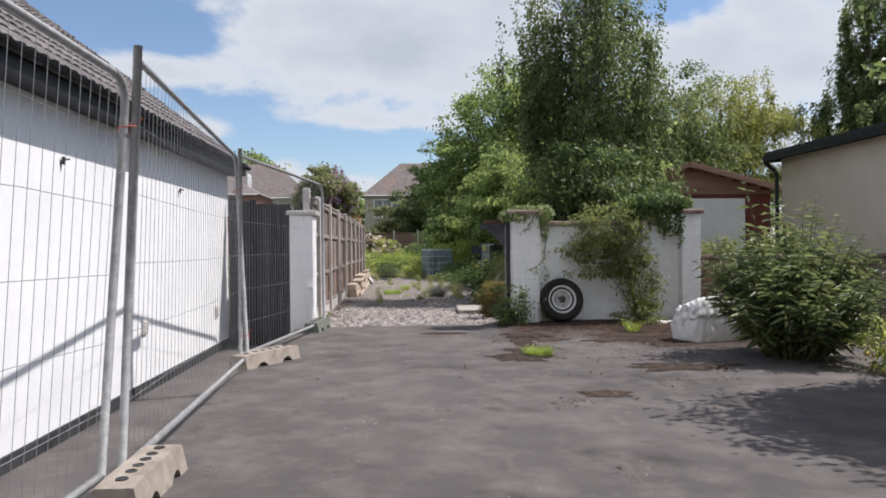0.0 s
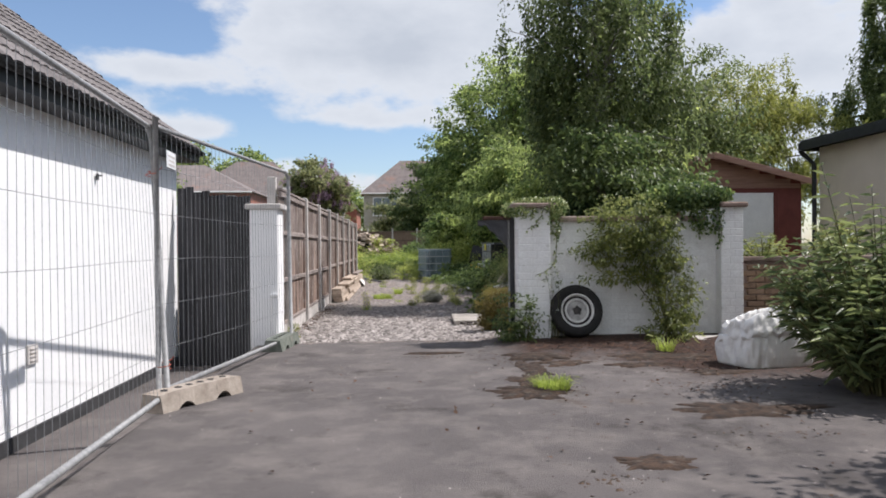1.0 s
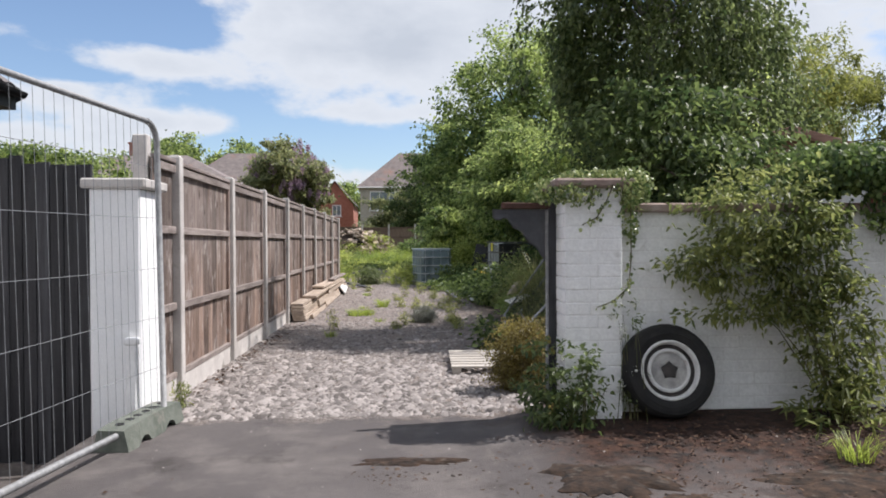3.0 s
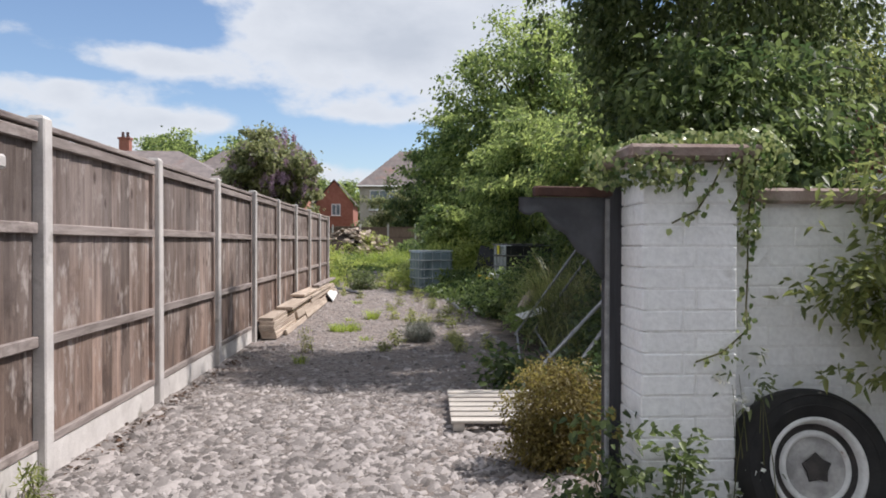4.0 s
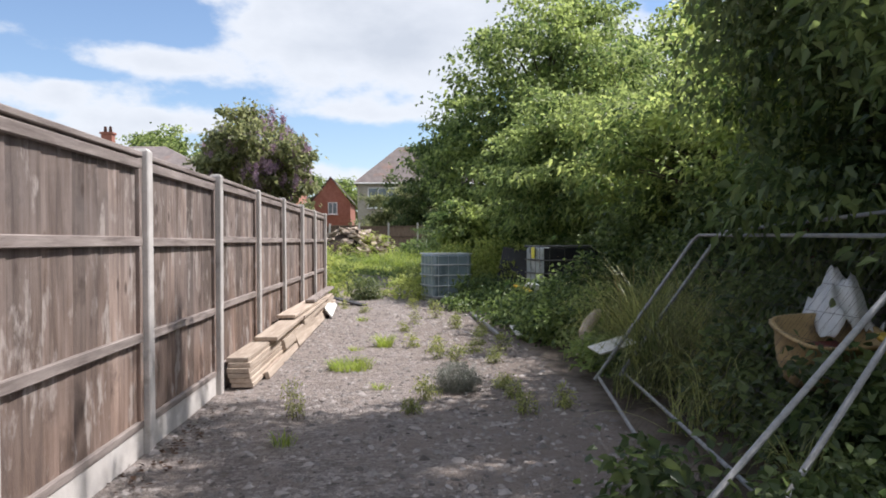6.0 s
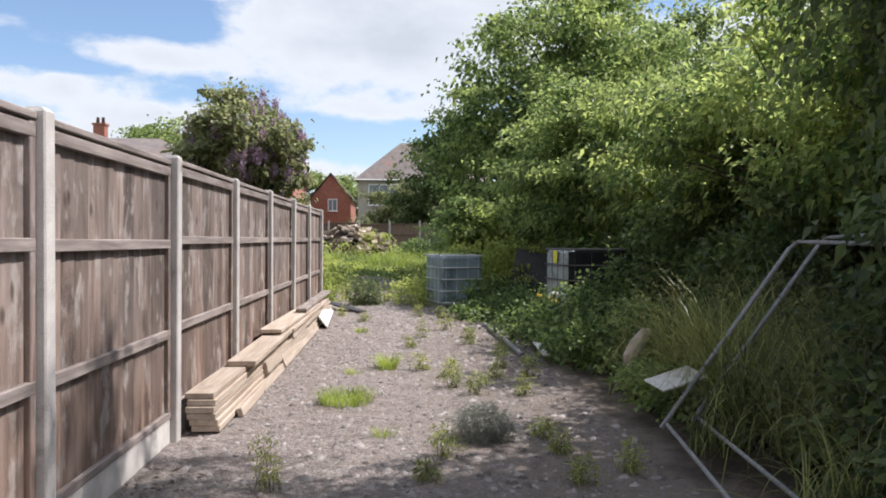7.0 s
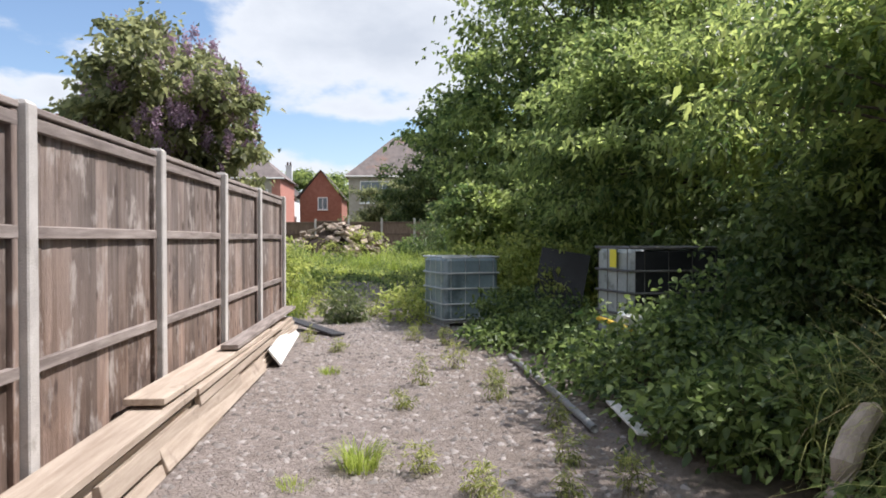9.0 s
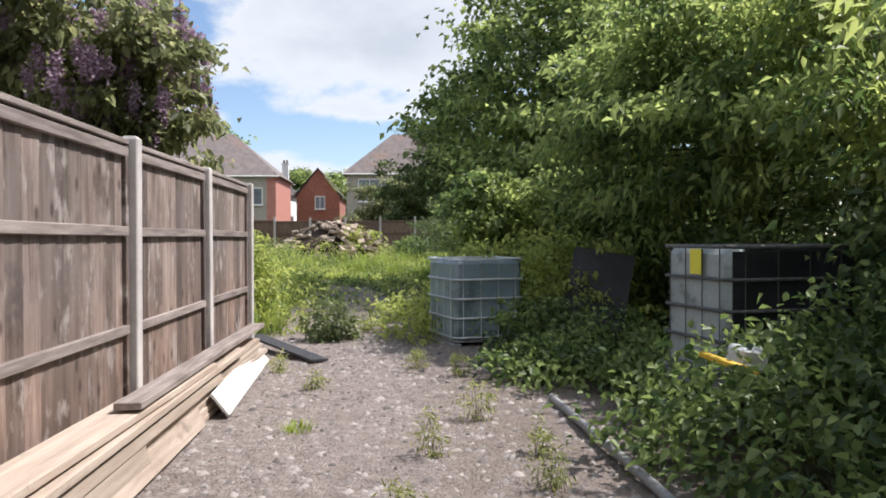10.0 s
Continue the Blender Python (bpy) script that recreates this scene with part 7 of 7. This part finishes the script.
def build_crate():
    t = thing("wooden_crate", "open slatted wooden crate with green ties", "crate", 3.52, 11.12, 0.29, 6)
    for x in (0.0, 0.34, 0.68):
        part("upright", box_bm(0.06, 0.03, 0.44, 0.004, x, 0, 0.22), M["crate"], t)
        part("back_upright", box_bm(0.06, 0.03, 0.44, 0.004, x, 0.45, 0.22), M["crate"], t)
    for z in (0.05, 0.42):
        part("rail", box_bm(0.76, 0.026, 0.055, 0.004, 0.34, -0.029, z), M["crate"], t)
        part("back_rail", box_bm(0.76, 0.026, 0.055, 0.004, 0.34, 0.479, z), M["crate"], t)
    for x in (0.0, 0.68):
        part("side_rail", box_bm(0.03, 0.48, 0.055, 0.004, x, 0.225, 0.36), M["crate"], t)
    bm = bmesh.new()
    box(bm, 0, 0, 0, 0.05, 0.02, 0.46, Matrix.Rotation(radians(24), 4, "Y"), bevel=0.003)
    bmesh.ops.translate(bm, verts=bm.verts, vec=(0.17, -0.012, 0.22))
    part("brace", bm, M["crate"], t)
    part("tie", box_bm(0.74, 0.006, 0.018, 0, 0.34, -0.046, 0.26), M["plastic_green"], t)


build_crate()


def slat_thing(name, label, category, x, y, z, sx, sy, sz, rot, material, bevel=0.004):
    o = tagged(part(name, box_bm(sx, sy, sz, bevel), M[material]), label, category)
    o.matrix_world = pose(x, y, z, *rot)
    return o


def pipe(name, label, pts, r, material="galv", category="pipe"):
    bm = bmesh.new()
    tube(bm, pts, r, 10)
    return tagged(part(name, bm, M[material], smooth=True), label, category)


slat_thing("white_offcut", "small white board lying across the fallen fence panel", "board", 2.83, 15.22, 0.31, 0.40, 0.30, 0.018, (6, -15, 9), "white_board")
bm = bmesh.new()
tube(bm, [(2.84, 16.58, -0.05), (2.86, 16.60, 0.10), (2.90, 16.62, 0.26), (2.97, 16.65, 0.38), (3.08, 16.68, 0.50), (3.11, 16.69, 0.52)], [0.06, 0.066, 0.072, 0.07, 0.06, 0.025], 11)
tagged(part("log", bm, M["log"]), "pale stripped log leaning in the tall grass", "log")
slat_thing("white_strip", "grey white strip of board under the brambles", "board", 2.32, 18.25, 0.10, 0.09, 0.85, 0.02, (2, 6, -2), "white_board")
slat_thing("stone_flag", "flat pale stone in the shade by the wall", "stone", 4.28, 7.6, 0.045, 0.5, 0.30, 0.05, (4, 2, 8), "concrete", 0.012)
slat_thing("white_skirting", "white painted board propped on edge against the planks", "board", -0.665, 22.25, 0.11, 0.024, 2.5, 0.21, (0, -38, 3.0), "white_board")
slat_thing("rotten_board", "dark wet board lying askew past the planks", "board", -0.58, 24.1, 0.09, 0.22, 1.6, 0.03, (4, 3, 36), "gate_black")
pipe("metal_pole", "long grey metal pole lying along the track edge", [(1.98, 21.42, 0.035), (2.01, 20.3, 0.05), (2.045, 19.2, 0.05), (2.078, 18.2, 0.03)], 0.03)
slat_thing("metal_sheet", "bent silver sheet lying on the brambles", "sheet", 4.25, 20.9, 0.50, 1.3, 0.5, 0.012, (8, 4, 12), "galv")
slat_thing("grey_board", "long dark grey board lying on the metal sheet", "board", 4.1, 20.75, 0.56, 1.5, 0.14, 0.03, (4, 5, -14), "grey_sheet")
slat_thing("grey_board", "dark grey board pushed into the brambles", "board", 4.3, 21.1, 0.58, 1.4, 0.12, 0.03, (4, 7, 20), "grey_sheet")
slat_thing("yellow_board", "yellow board half hidden by brambles", "board", 2.66, 19.66, 0.60, 0.34, 0.06, 0.03, (4, 16, -34), "yellow")
slat_thing("white_box", "white plastic box on the brambles", "box", 2.83, 19.78, 0.61, 0.20, 0.16, 0.14, (6, 8, 10), "polythene", 0.02)
slat_thing("dark_door", "dark board leaning in the shade by the tank", "board", 3.35, 25.0, 0.55, 0.8, 0.04, 1.3, (-18, 10, -16), "black_sheet")


# ---- planter wall of buff brick ----
def brick_mesh(name, sx, sy, sz, material, bevel=0.006):
    bm = box_bm(sx, sy, sz, bevel)
    me = bpy.data.meshes.new(name)
    bm.to_mesh(me)
    bm.free()
    me.materials.append(M[material])
    return me


def build_planter():
    w = thing("planter_wall", "low buff brick planter wall with a darker capping course", "wall", 4.80, 7.98, 0)
    L = 4.0
    part("core", box_bm(L, 0.16, 1.0, 0, L / 2, 0.11, 0.47), M["coping"], w)
    part("coping", box_bm(L, 0.27, 0.055, 0.008, L / 2, 0.1, 1.0), M["coping"], w)
    me = brick_mesh("brick", 0.215, 0.05, 0.065, "planter_brick")
    rng = random.Random(6)
    for r in range(12):
        for k in range(12):
            o = link_mesh("brick", me, None, w)
            o.location = (0.1125 + k * 0.225 + (0.1125 if r % 2 else 0), 0.025 + rng.uniform(-0.002, 0.002), 0.05 + r * 0.0765)


build_planter()


# ---- cords, clips and vents ----
def cord(x, y, z, label):
    bm = bmesh.new()
    pts = [(0.045 * math.cos(a), 0.045 * math.sin(a), 0.005 * a) for a in np.linspace(0, 9, 24)] + [(0.03, 0.06, 0.06), (0.05, 0.075, 0.085)]
    tube(bm, pts, 0.004, 6)
    o = tagged(part("tie_cord", bm, M["red_cord"], smooth=True), label, "cord", "fence ties")
    o.location = (x, y, z)


cord(HERAS[0][0] + 0.06, HERAS[0][1] - 0.04, 1.74, "orange red cord tying two fence panels together")
cord(HERAS[1][0] - 0.07, HERAS[1][1] - 0.10, 1.72, "orange red cord tying the fence uprights")
cord(HERAS[1][0] - 0.03, HERAS[1][1] + 0.01, 0.28, "red cord at the foot of the fence uprights")


def wall_vent(y, z):
    t = thing("wall_vent", "small square grey vent in the white wall", "vent", WX + 0.012, y, z, group="wall vents")
    part("frame", box_bm(0.02, 0.15, 0.15, 0.004), M["concrete"], t)
    for k in range(4):
        part("louvre", box_bm(0.012, 0.11, 0.014, 0.002, 0.012, 0, -0.045 + k * 0.03), M["concrete"], t)


wall_vent(4.68, 0.40)
wall_vent(7.6, 0.30)
for yy in (2.9, 5.9):
    t = thing("wall_bracket", "small dark bracket under the eaves", "bracket", WX + 0.02, yy, 1.86, group="wall brackets")
    part("plate", box_bm(0.016, 0.035, 0.06, 0.003), M["fascia"], t)
    part("hook", box_bm(0.04, 0.012, 0.012, 0.003, 0.028, 0, 0.01), M["fascia"], t)
sign = slat_thing("paper_sign", "small white notice with grey printed lines tied to the fence", "sign", -1.185, 4.66, 1.865, 0.006, 0.28, 0.125, (0, 0, 4), "door_white", 0.0)
for zz, ww in ((0.025, 0.20), (-0.01, 0.16), (-0.04, 0.18)):
    part("print_line", box_bm(0.002, ww, 0.012, 0.0, 0.0045, 0, zz), M["concrete"], sign)
t = thing("drain_stub", "short white plastic pipe box at the foot of the gate pier", "pipe", -0.985, 8.0, 0)
part("pipe", box_bm(0.075, 0.06, 0.58, 0.012, 0, 0, 0.29), M["upvc"], t)
part("cap", box_bm(0.095, 0.075, 0.05, 0.012, -0.004, 0, 0.605), M["upvc"], t)


# ---- stones, litter and moss on the ground ----
def scatter_stones(name, label, category, n, place, size, material, seed, flat=0.55, spread=2.5):
    """Many small angular stones as one sheet of loose stuff."""
    rng = np.random.default_rng(seed)
    base = np.array([(1, 0, -0.3), (0.2, 0.9, -0.3), (-0.9, 0.4, -0.3), (-0.5, -0.8, -0.3), (0.6, -0.7, -0.3), (0.25, 0.15, 0.75), (-0.35, -0.1, 0.6)])
    tri = np.array([(0, 1, 5), (1, 6, 5), (1, 2, 6), (2, 3, 6), (3, 4, 5), (3, 5, 6), (4, 0, 5)])
    xy = np.array([place(rng) for _ in range(n)])
    s = size[0] + (size[1] - size[0]) * rng.random(n) ** spread
    a = rng.random(n) * 6.283
    v = (base[None] * (1 + rng.normal(size=(n, 7, 1)) * 0.26) + rng.normal(size=(n, 7, 3)) * 0.10) * s[:, None, None]
    v[:, :, 1] *= rng.uniform(0.45, 1.0, (n, 1))
    v[:, :, 2] *= flat
    c, sn = np.cos(a)[:, None], np.sin(a)[:, None]
    vx, vy = v[:, :, 0] * c - v[:, :, 1] * sn, v[:, :, 0] * sn + v[:, :, 1] * c
    z = np.array([ground_z(x, y) for x, y in xy])
    co = np.stack([vx + xy[:, 0:1], vy + xy[:, 1:2], v[:, :, 2] + z[:, None]], axis=-1)
    f = (tri[None] + (np.arange(n) * 7)[:, None, None]).reshape(-1)
    me = raw_mesh(name, co.reshape(-1, 3), f, np.full(n * 7, 3))
    return tagged(link_mesh(name, me, material), label, category, kind="stuff")


def island_mat(name, c1, c2, rough=0.9):
    m = bpy.data.materials.new(name)
    m.use_nodes = True
    nodes, links = m.node_tree.nodes, m.node_tree.links
    g = nodes.new("ShaderNodeNewGeometry")
    n = nodes.new("ShaderNodeTexNoise")
    n.inputs["Scale"].default_value = 70.0
    links.new(g.outputs["Position"], n.inputs["Vector"])
    add = nodes.new("ShaderNodeMath")
    add.operation = "MULTIPLY_ADD"
    add.inputs[1].default_value, add.inputs[2].default_value = 0.5, -0.25
    links.new(n.outputs[0], add.inputs[0])
    sm = nodes.new("ShaderNodeMath")
    links.new(add.outputs[0], sm.inputs[0])
    links.new(g.outputs["Random Per Island"], sm.inputs[1])
    r = nodes.new("ShaderNodeValToRGB")
    r.color_ramp.elements[0].color, r.color_ramp.elements[1].color = rgba(c1), rgba(c2)
    links.new(sm.outputs[0], r.inputs[0])
    links.new(r.outputs[0], nodes["Principled BSDF"].inputs["Base Color"])
    nodes["Principled BSDF"].inputs["Roughness"].default_value = rough
    return m


gravel_stone = island_mat("loose_stone", (0.085, 0.074, 0.068), (0.37, 0.335, 0.315))


def on_track(rng):
    while True:
        y = 8.2 + 17.5 * rng.random() ** 1.05
        x = rng.uniform(-0.95, 2.3)
        if y > 8.35 or x < 1.7:
            return x, y


scatter_stones("loose_gravel", "loose grey and buff crushed stone on the track", "gravel", 25000, on_track, (0.006, 0.050), gravel_stone, 301, 0.5, 4.5)
scatter_stones("loose_gravel", "coarse broken stone at the start of the track", "gravel", 7600, lambda r: (r.uniform(-0.95, 1.9), 8.25 + abs(r.normal()) * 1.5), (0.012, 0.078), gravel_stone, 302, 0.42, 3.0)
clod = island_mat("mossy_clod", (0.020, 0.015, 0.010), (0.085, 0.055, 0.036))


def along_joint(r):
    """Along the broken joint of the tarmac and round the mould spots."""
    k = r.integers(0, 10)
    x, y, sx, sy = ((1.55, 6.85, 0.22, 0.2), (1.72, 6.4, 0.16, 0.25), (1.9, 5.9, 0.12, 0.25), (1.78, 5.2, 0.16, 0.3), (1.65, 4.9, 0.16, 0.12), (0.88, 6.87, 0.16, 0.07), (2.9, 6.3, 0.6, 0.3), (3.1, 4.8, 0.5, 0.4), (2.95, 3.4, 0.35, 0.12), (1.62, 2.65, 0.12, 0.12))[k]
    return x + r.normal() * sx, y + r.normal() * sy


scatter_stones("mossy_clods", "dark clods of moss and soil along the broken tarmac joint", "soil", 800, along_joint, (0.005, 0.028), clod, 304, 0.45)
scatter_stones("tarmac_grit", "scattered grit and small stones on the tarmac", "grit", 900, lambda r: (r.uniform(-1.1, 4.5), r.uniform(-1.5, 8.2)), (0.004, 0.014), gravel_stone, 303)


def litter(name, label, spots, n, seed, L=0.045, W=0.03, material="dead"):
    rng = np.random.default_rng(seed)
    P = []
    for x, y, rx, ry, share in spots:
        m = int(n * share)
        q = np.stack([x + rng.normal(size=m) * rx, y + rng.normal(size=m) * ry, np.zeros(m)], axis=1)
        P.append(q)
    P = np.concatenate(P)
    P[:, 2] = [ground_z(a, b) + 0.006 for a, b, _ in P]
    P[:, 2] += rng.random(len(P)) * 0.012
    D = rng.normal(size=P.shape) * np.array([1, 1, 0.18])
    U = np.array([0, 0, 1]) + rng.normal(size=P.shape) * 0.25
    s = rng.uniform(0.4, 1.2, len(P))
    tagged(link_mesh(name, leaf_mesh(name, P, D, U, L * s, W * s, 0.2, 0.0), M[material]), label, "litter", kind="stuff")


litter("leaf_litter", "brown dead leaves and mould along the wall foot", ((2.8, 7.3, 0.5, 0.25, 0.4), (3.9, 6.9, 0.4, 0.35, 0.3), (3.4, 6.0, 0.3, 0.3, 0.14), (2.3, 6.6, 0.25, 0.25, 0.08), (3.2, 4.9, 0.25, 0.16, 0.06), (1.9, 4.75, 0.12, 0.14, 0.02)), 1700, 311, 0.030, 0.016)
litter("leaf_litter", "scattered dry leaf scraps on the tarmac", ((1.6, 5.5, 1.2, 1.4, 0.5), (0.2, 4.0, 0.9, 2.2, 0.25), (2.6, 3.2, 0.7, 0.8, 0.25), (2.9, 5.2, 0.7, 0.8, 0.8)), 110, 312, 0.04, 0.028)
litter("leaf_litter", "dead leaves along the fence foot", ((-0.85, 10.5, 0.06, 0.9, 0.6), (-0.8, 13, 0.08, 0.8, 0.4)), 300, 313, 0.05, 0.03)


def soil_patch(x, y, rx, ry, h, label, seed, material="soil"):
    """A low ragged spread of soil with an uneven edge."""
    n, rings = 72, 8
    co = [(0, 0, h)]
    f, sizes = [], []
    for j in range(1, rings + 1):
        for i in range(n):
            a = 2 * math.pi * i / n
            r = j / rings * (1 + 0.7 * noise.noise((math.cos(a) * 1.8, math.sin(a) * 1.8, seed)) + 0.45 * noise.noise((math.cos(a) * 5, math.sin(a) * 5, seed)) + 0.2 * noise.noise((math.cos(a) * 11, math.sin(a) * 11, seed)))
            z = h * max(0.0, 1 - (j / rings) ** 2) * (1 + 0.5 * noise.noise((a, j * 0.7, seed))) - (0.012 if j == rings else 0)
            co.append((math.cos(a) * r * rx, math.sin(a) * r * ry, z))
    for i in range(n):
        f += [0, 1 + i, 1 + (i + 1) % n]
        sizes.append(3)
    for j in range(rings - 1):
        for i in range(n):
            f += [1 + j * n + i, 1 + (j + 1) * n + i, 1 + (j + 1) * n + (i + 1) % n, 1 + j * n + (i + 1) % n]
            sizes.append(4)
    me = raw_mesh("soil_patch", co, f, np.array(sizes))
    o = tagged(link_mesh("soil_patch", me, M[material]), label, "soil", kind="structure")
    o.location = (x, y, ground_z(x, y) + 0.004)


soil_patch(1.62, 4.85, 0.32, 0.28, 0.025, "brown soil and moss filling a broken patch of tarmac", 1.0)
soil_patch(3.05, 4.05, 0.5, 0.22, 0.014, "brown leaf mould on the tarmac", 2.0)
soil_patch(1.95, 2.9, 0.22, 0.13, 0.012, "dark mossy patch on the tarmac", 3.0)
soil_patch(3.2, 6.6, 0.55, 0.3, 0.016, "brown leaf mould by the bag", 4.0)
soil_patch(0.9, 7.1, 0.32, 0.08, 0.012, "dried mud scraps near the stones", 5.0)
soil_patch(2.2, 6.3, 0.3, 0.16, 0.014, "moss and mould on the tarmac", 6.0)

soil_patch(2.0, 6.75, 0.3, 0.3, 0.016, "dark wet mould spilling off the bed", 7.0)
soil_patch(1.82, 6.0, 0.16, 0.42, 0.014, "brown trail of mould along a tarmac joint", 8.0)
soil_patch(1.7, 5.35, 0.2, 0.3, 0.016, "brown soil and stones along a tarmac joint", 9.0)
soil_patch(2.9, 6.1, 0.35, 0.12, 0.012, "dark mould smear on the tarmac", 10.0)
soil_patch(3.5, 5.6, 0.3, 0.14, 0.012, "brown mould lying in a dip of the tarmac", 11.0)


# ---- roof tiles of the white building ----
def build_roof_tiles():
    """Interlocking concrete tiles in broken courses: those by the yard one by one, the rest joined."""
    roof = [o for o in WB.children if o.name.startswith("roof")][0]
    slope = math.atan(PITCH)
    tw, gauge = 0.30, 0.315
    prof = [(-0.15, 0.0), (-0.11, 0.013), (-0.05, 0.014), (-0.02, 0.003), (0.02, 0.003), (0.05, 0.014), (0.11, 0.013), (0.15, 0.0)]
    bm = bmesh.new()
    lo = [bm.verts.new((0.0, a, h + 0.018)) for a, h in prof]
    hi = [bm.verts.new((-0.40, a, h)) for a, h in prof]
    dn = [bm.verts.new((0.0, a, h)) for a, h in prof]
    for k in range(len(prof) - 1):
        bm.faces.new((lo[k], lo[k + 1], hi[k + 1], hi[k]))
        bm.faces.new((dn[k], dn[k + 1], lo[k + 1], lo[k]))
    me = bpy.data.meshes.new("tile")
    bm.to_mesh(me)
    bm.free()
    me.materials.append(M["roof_tile"])
    rng = random.Random(12)
    ridge = (WB_OVER + 7.4 / 2)
    rows = int(ridge / math.cos(slope) / gauge) + 1
    base = np.array([v.co[:] for v in me.vertices])
    faces = [tuple(p.vertices) for p in me.polygons]
    joined, jf = [], []
    for r in range(rows):
        s = 0.06 - r * gauge
        for k in range(46):
            y = WB_END - 0.13 - k * tw - (0.0 if r % 2 else 0.15)
            m = Matrix.Translation((WB_OVER, y, WB_EAVE + 0.03)) @ Matrix.Rotation(slope, 4, "Y") @ Matrix.Translation((s + rng.uniform(-0.006, 0.006), rng.uniform(-0.004, 0.004), rng.uniform(0, 0.005))) @ Matrix.Rotation(rng.uniform(-0.012, 0.012), 4, "Z")
            if r < 11 and k < 27:
                o = link_mesh("tile", me, None, roof)
                o.matrix_local = m
            else:
                off = len(joined) * len(base)
                mm = np.array(m)
                joined.append(base @ mm[:3, :3].T + mm[:3, 3])
                jf += [tuple(i + off for i in f) for f in faces]
    co = np.concatenate(joined)
    flat = [i for f in jf for i in f]
    rest = link_mesh("tiles", raw_mesh("tiles", co, flat, np.full(len(jf), 4)), M["roof_tile"], roof)
    tagged(rest, kind="stuff")
    bm = bmesh.new()
    top = WB_EAVE + ridge * PITCH
    for k in range(44):
        y = WB_END - 0.2 - k * 0.45
        tube(bm, [(-7.4 / 2, y - 0.22, top + 0.0), (-7.4 / 2, y + 0.225, top + 0.012)], 0.12, 8)
    tagged(part("ridge_tile", bm, M["roof_tile"], roof), kind="stuff")


build_roof_tiles()


# ---- bricks of the white wall ----
def build_wall_bricks():
    cz = 0.087
    full, part_brick, half = (brick_mesh("brick", w, 0.03, cz - 0.004, "brick_white", 0.005) for w in (0.221, 0.168, 0.108))
    rng = random.Random(15)
    L = PW["x1"] - PW["x0"]

    def lay(me, x, y, z, rz=0.0):
        o = link_mesh("brick", me, None, WALL)
        d = rng.uniform(-0.0016, 0.0016)
        o.location = (x + (d if rz else 0.0), y + (0.0 if rz else d), z)
        o.rotation_euler = (rng.uniform(-0.012, 0.012), rng.uniform(-0.01, 0.01), radians(rz) + rng.uniform(-0.008, 0.008))
    for r in range(17):
        z = 0.035 + r * cz
        x = 0.40
        if r % 2:
            lay(half, 0.452, 0.0252, z)
            x = 0.5125
        while x + 0.217 < L - 0.27:
            lay(full, x + 0.1085, 0.0252, z)
            x += 0.225
    for r in range(19):
        z, s = 0.035 + r * cz, 1 if r % 2 else -1
        lay(part_brick, L - 0.14 + s * 0.056, -0.1625, z)
        lay(half, L - 0.14 - s * 0.086, -0.1625, z)
    for px in (0.197,):
        for r in range(19):
            z = 0.035 + r * cz
            s = 1 if r % 2 else -1
            lay(full, px + s * 0.0865, -0.1625, z)
            lay(part_brick, px - s * 0.113, -0.1625, z)
            lay(full, px - 0.182, -0.007 - s * 0.0425, z, 90)
            lay(half, px - 0.182, -0.007 + s * 0.118, z, 90)


build_wall_bricks()
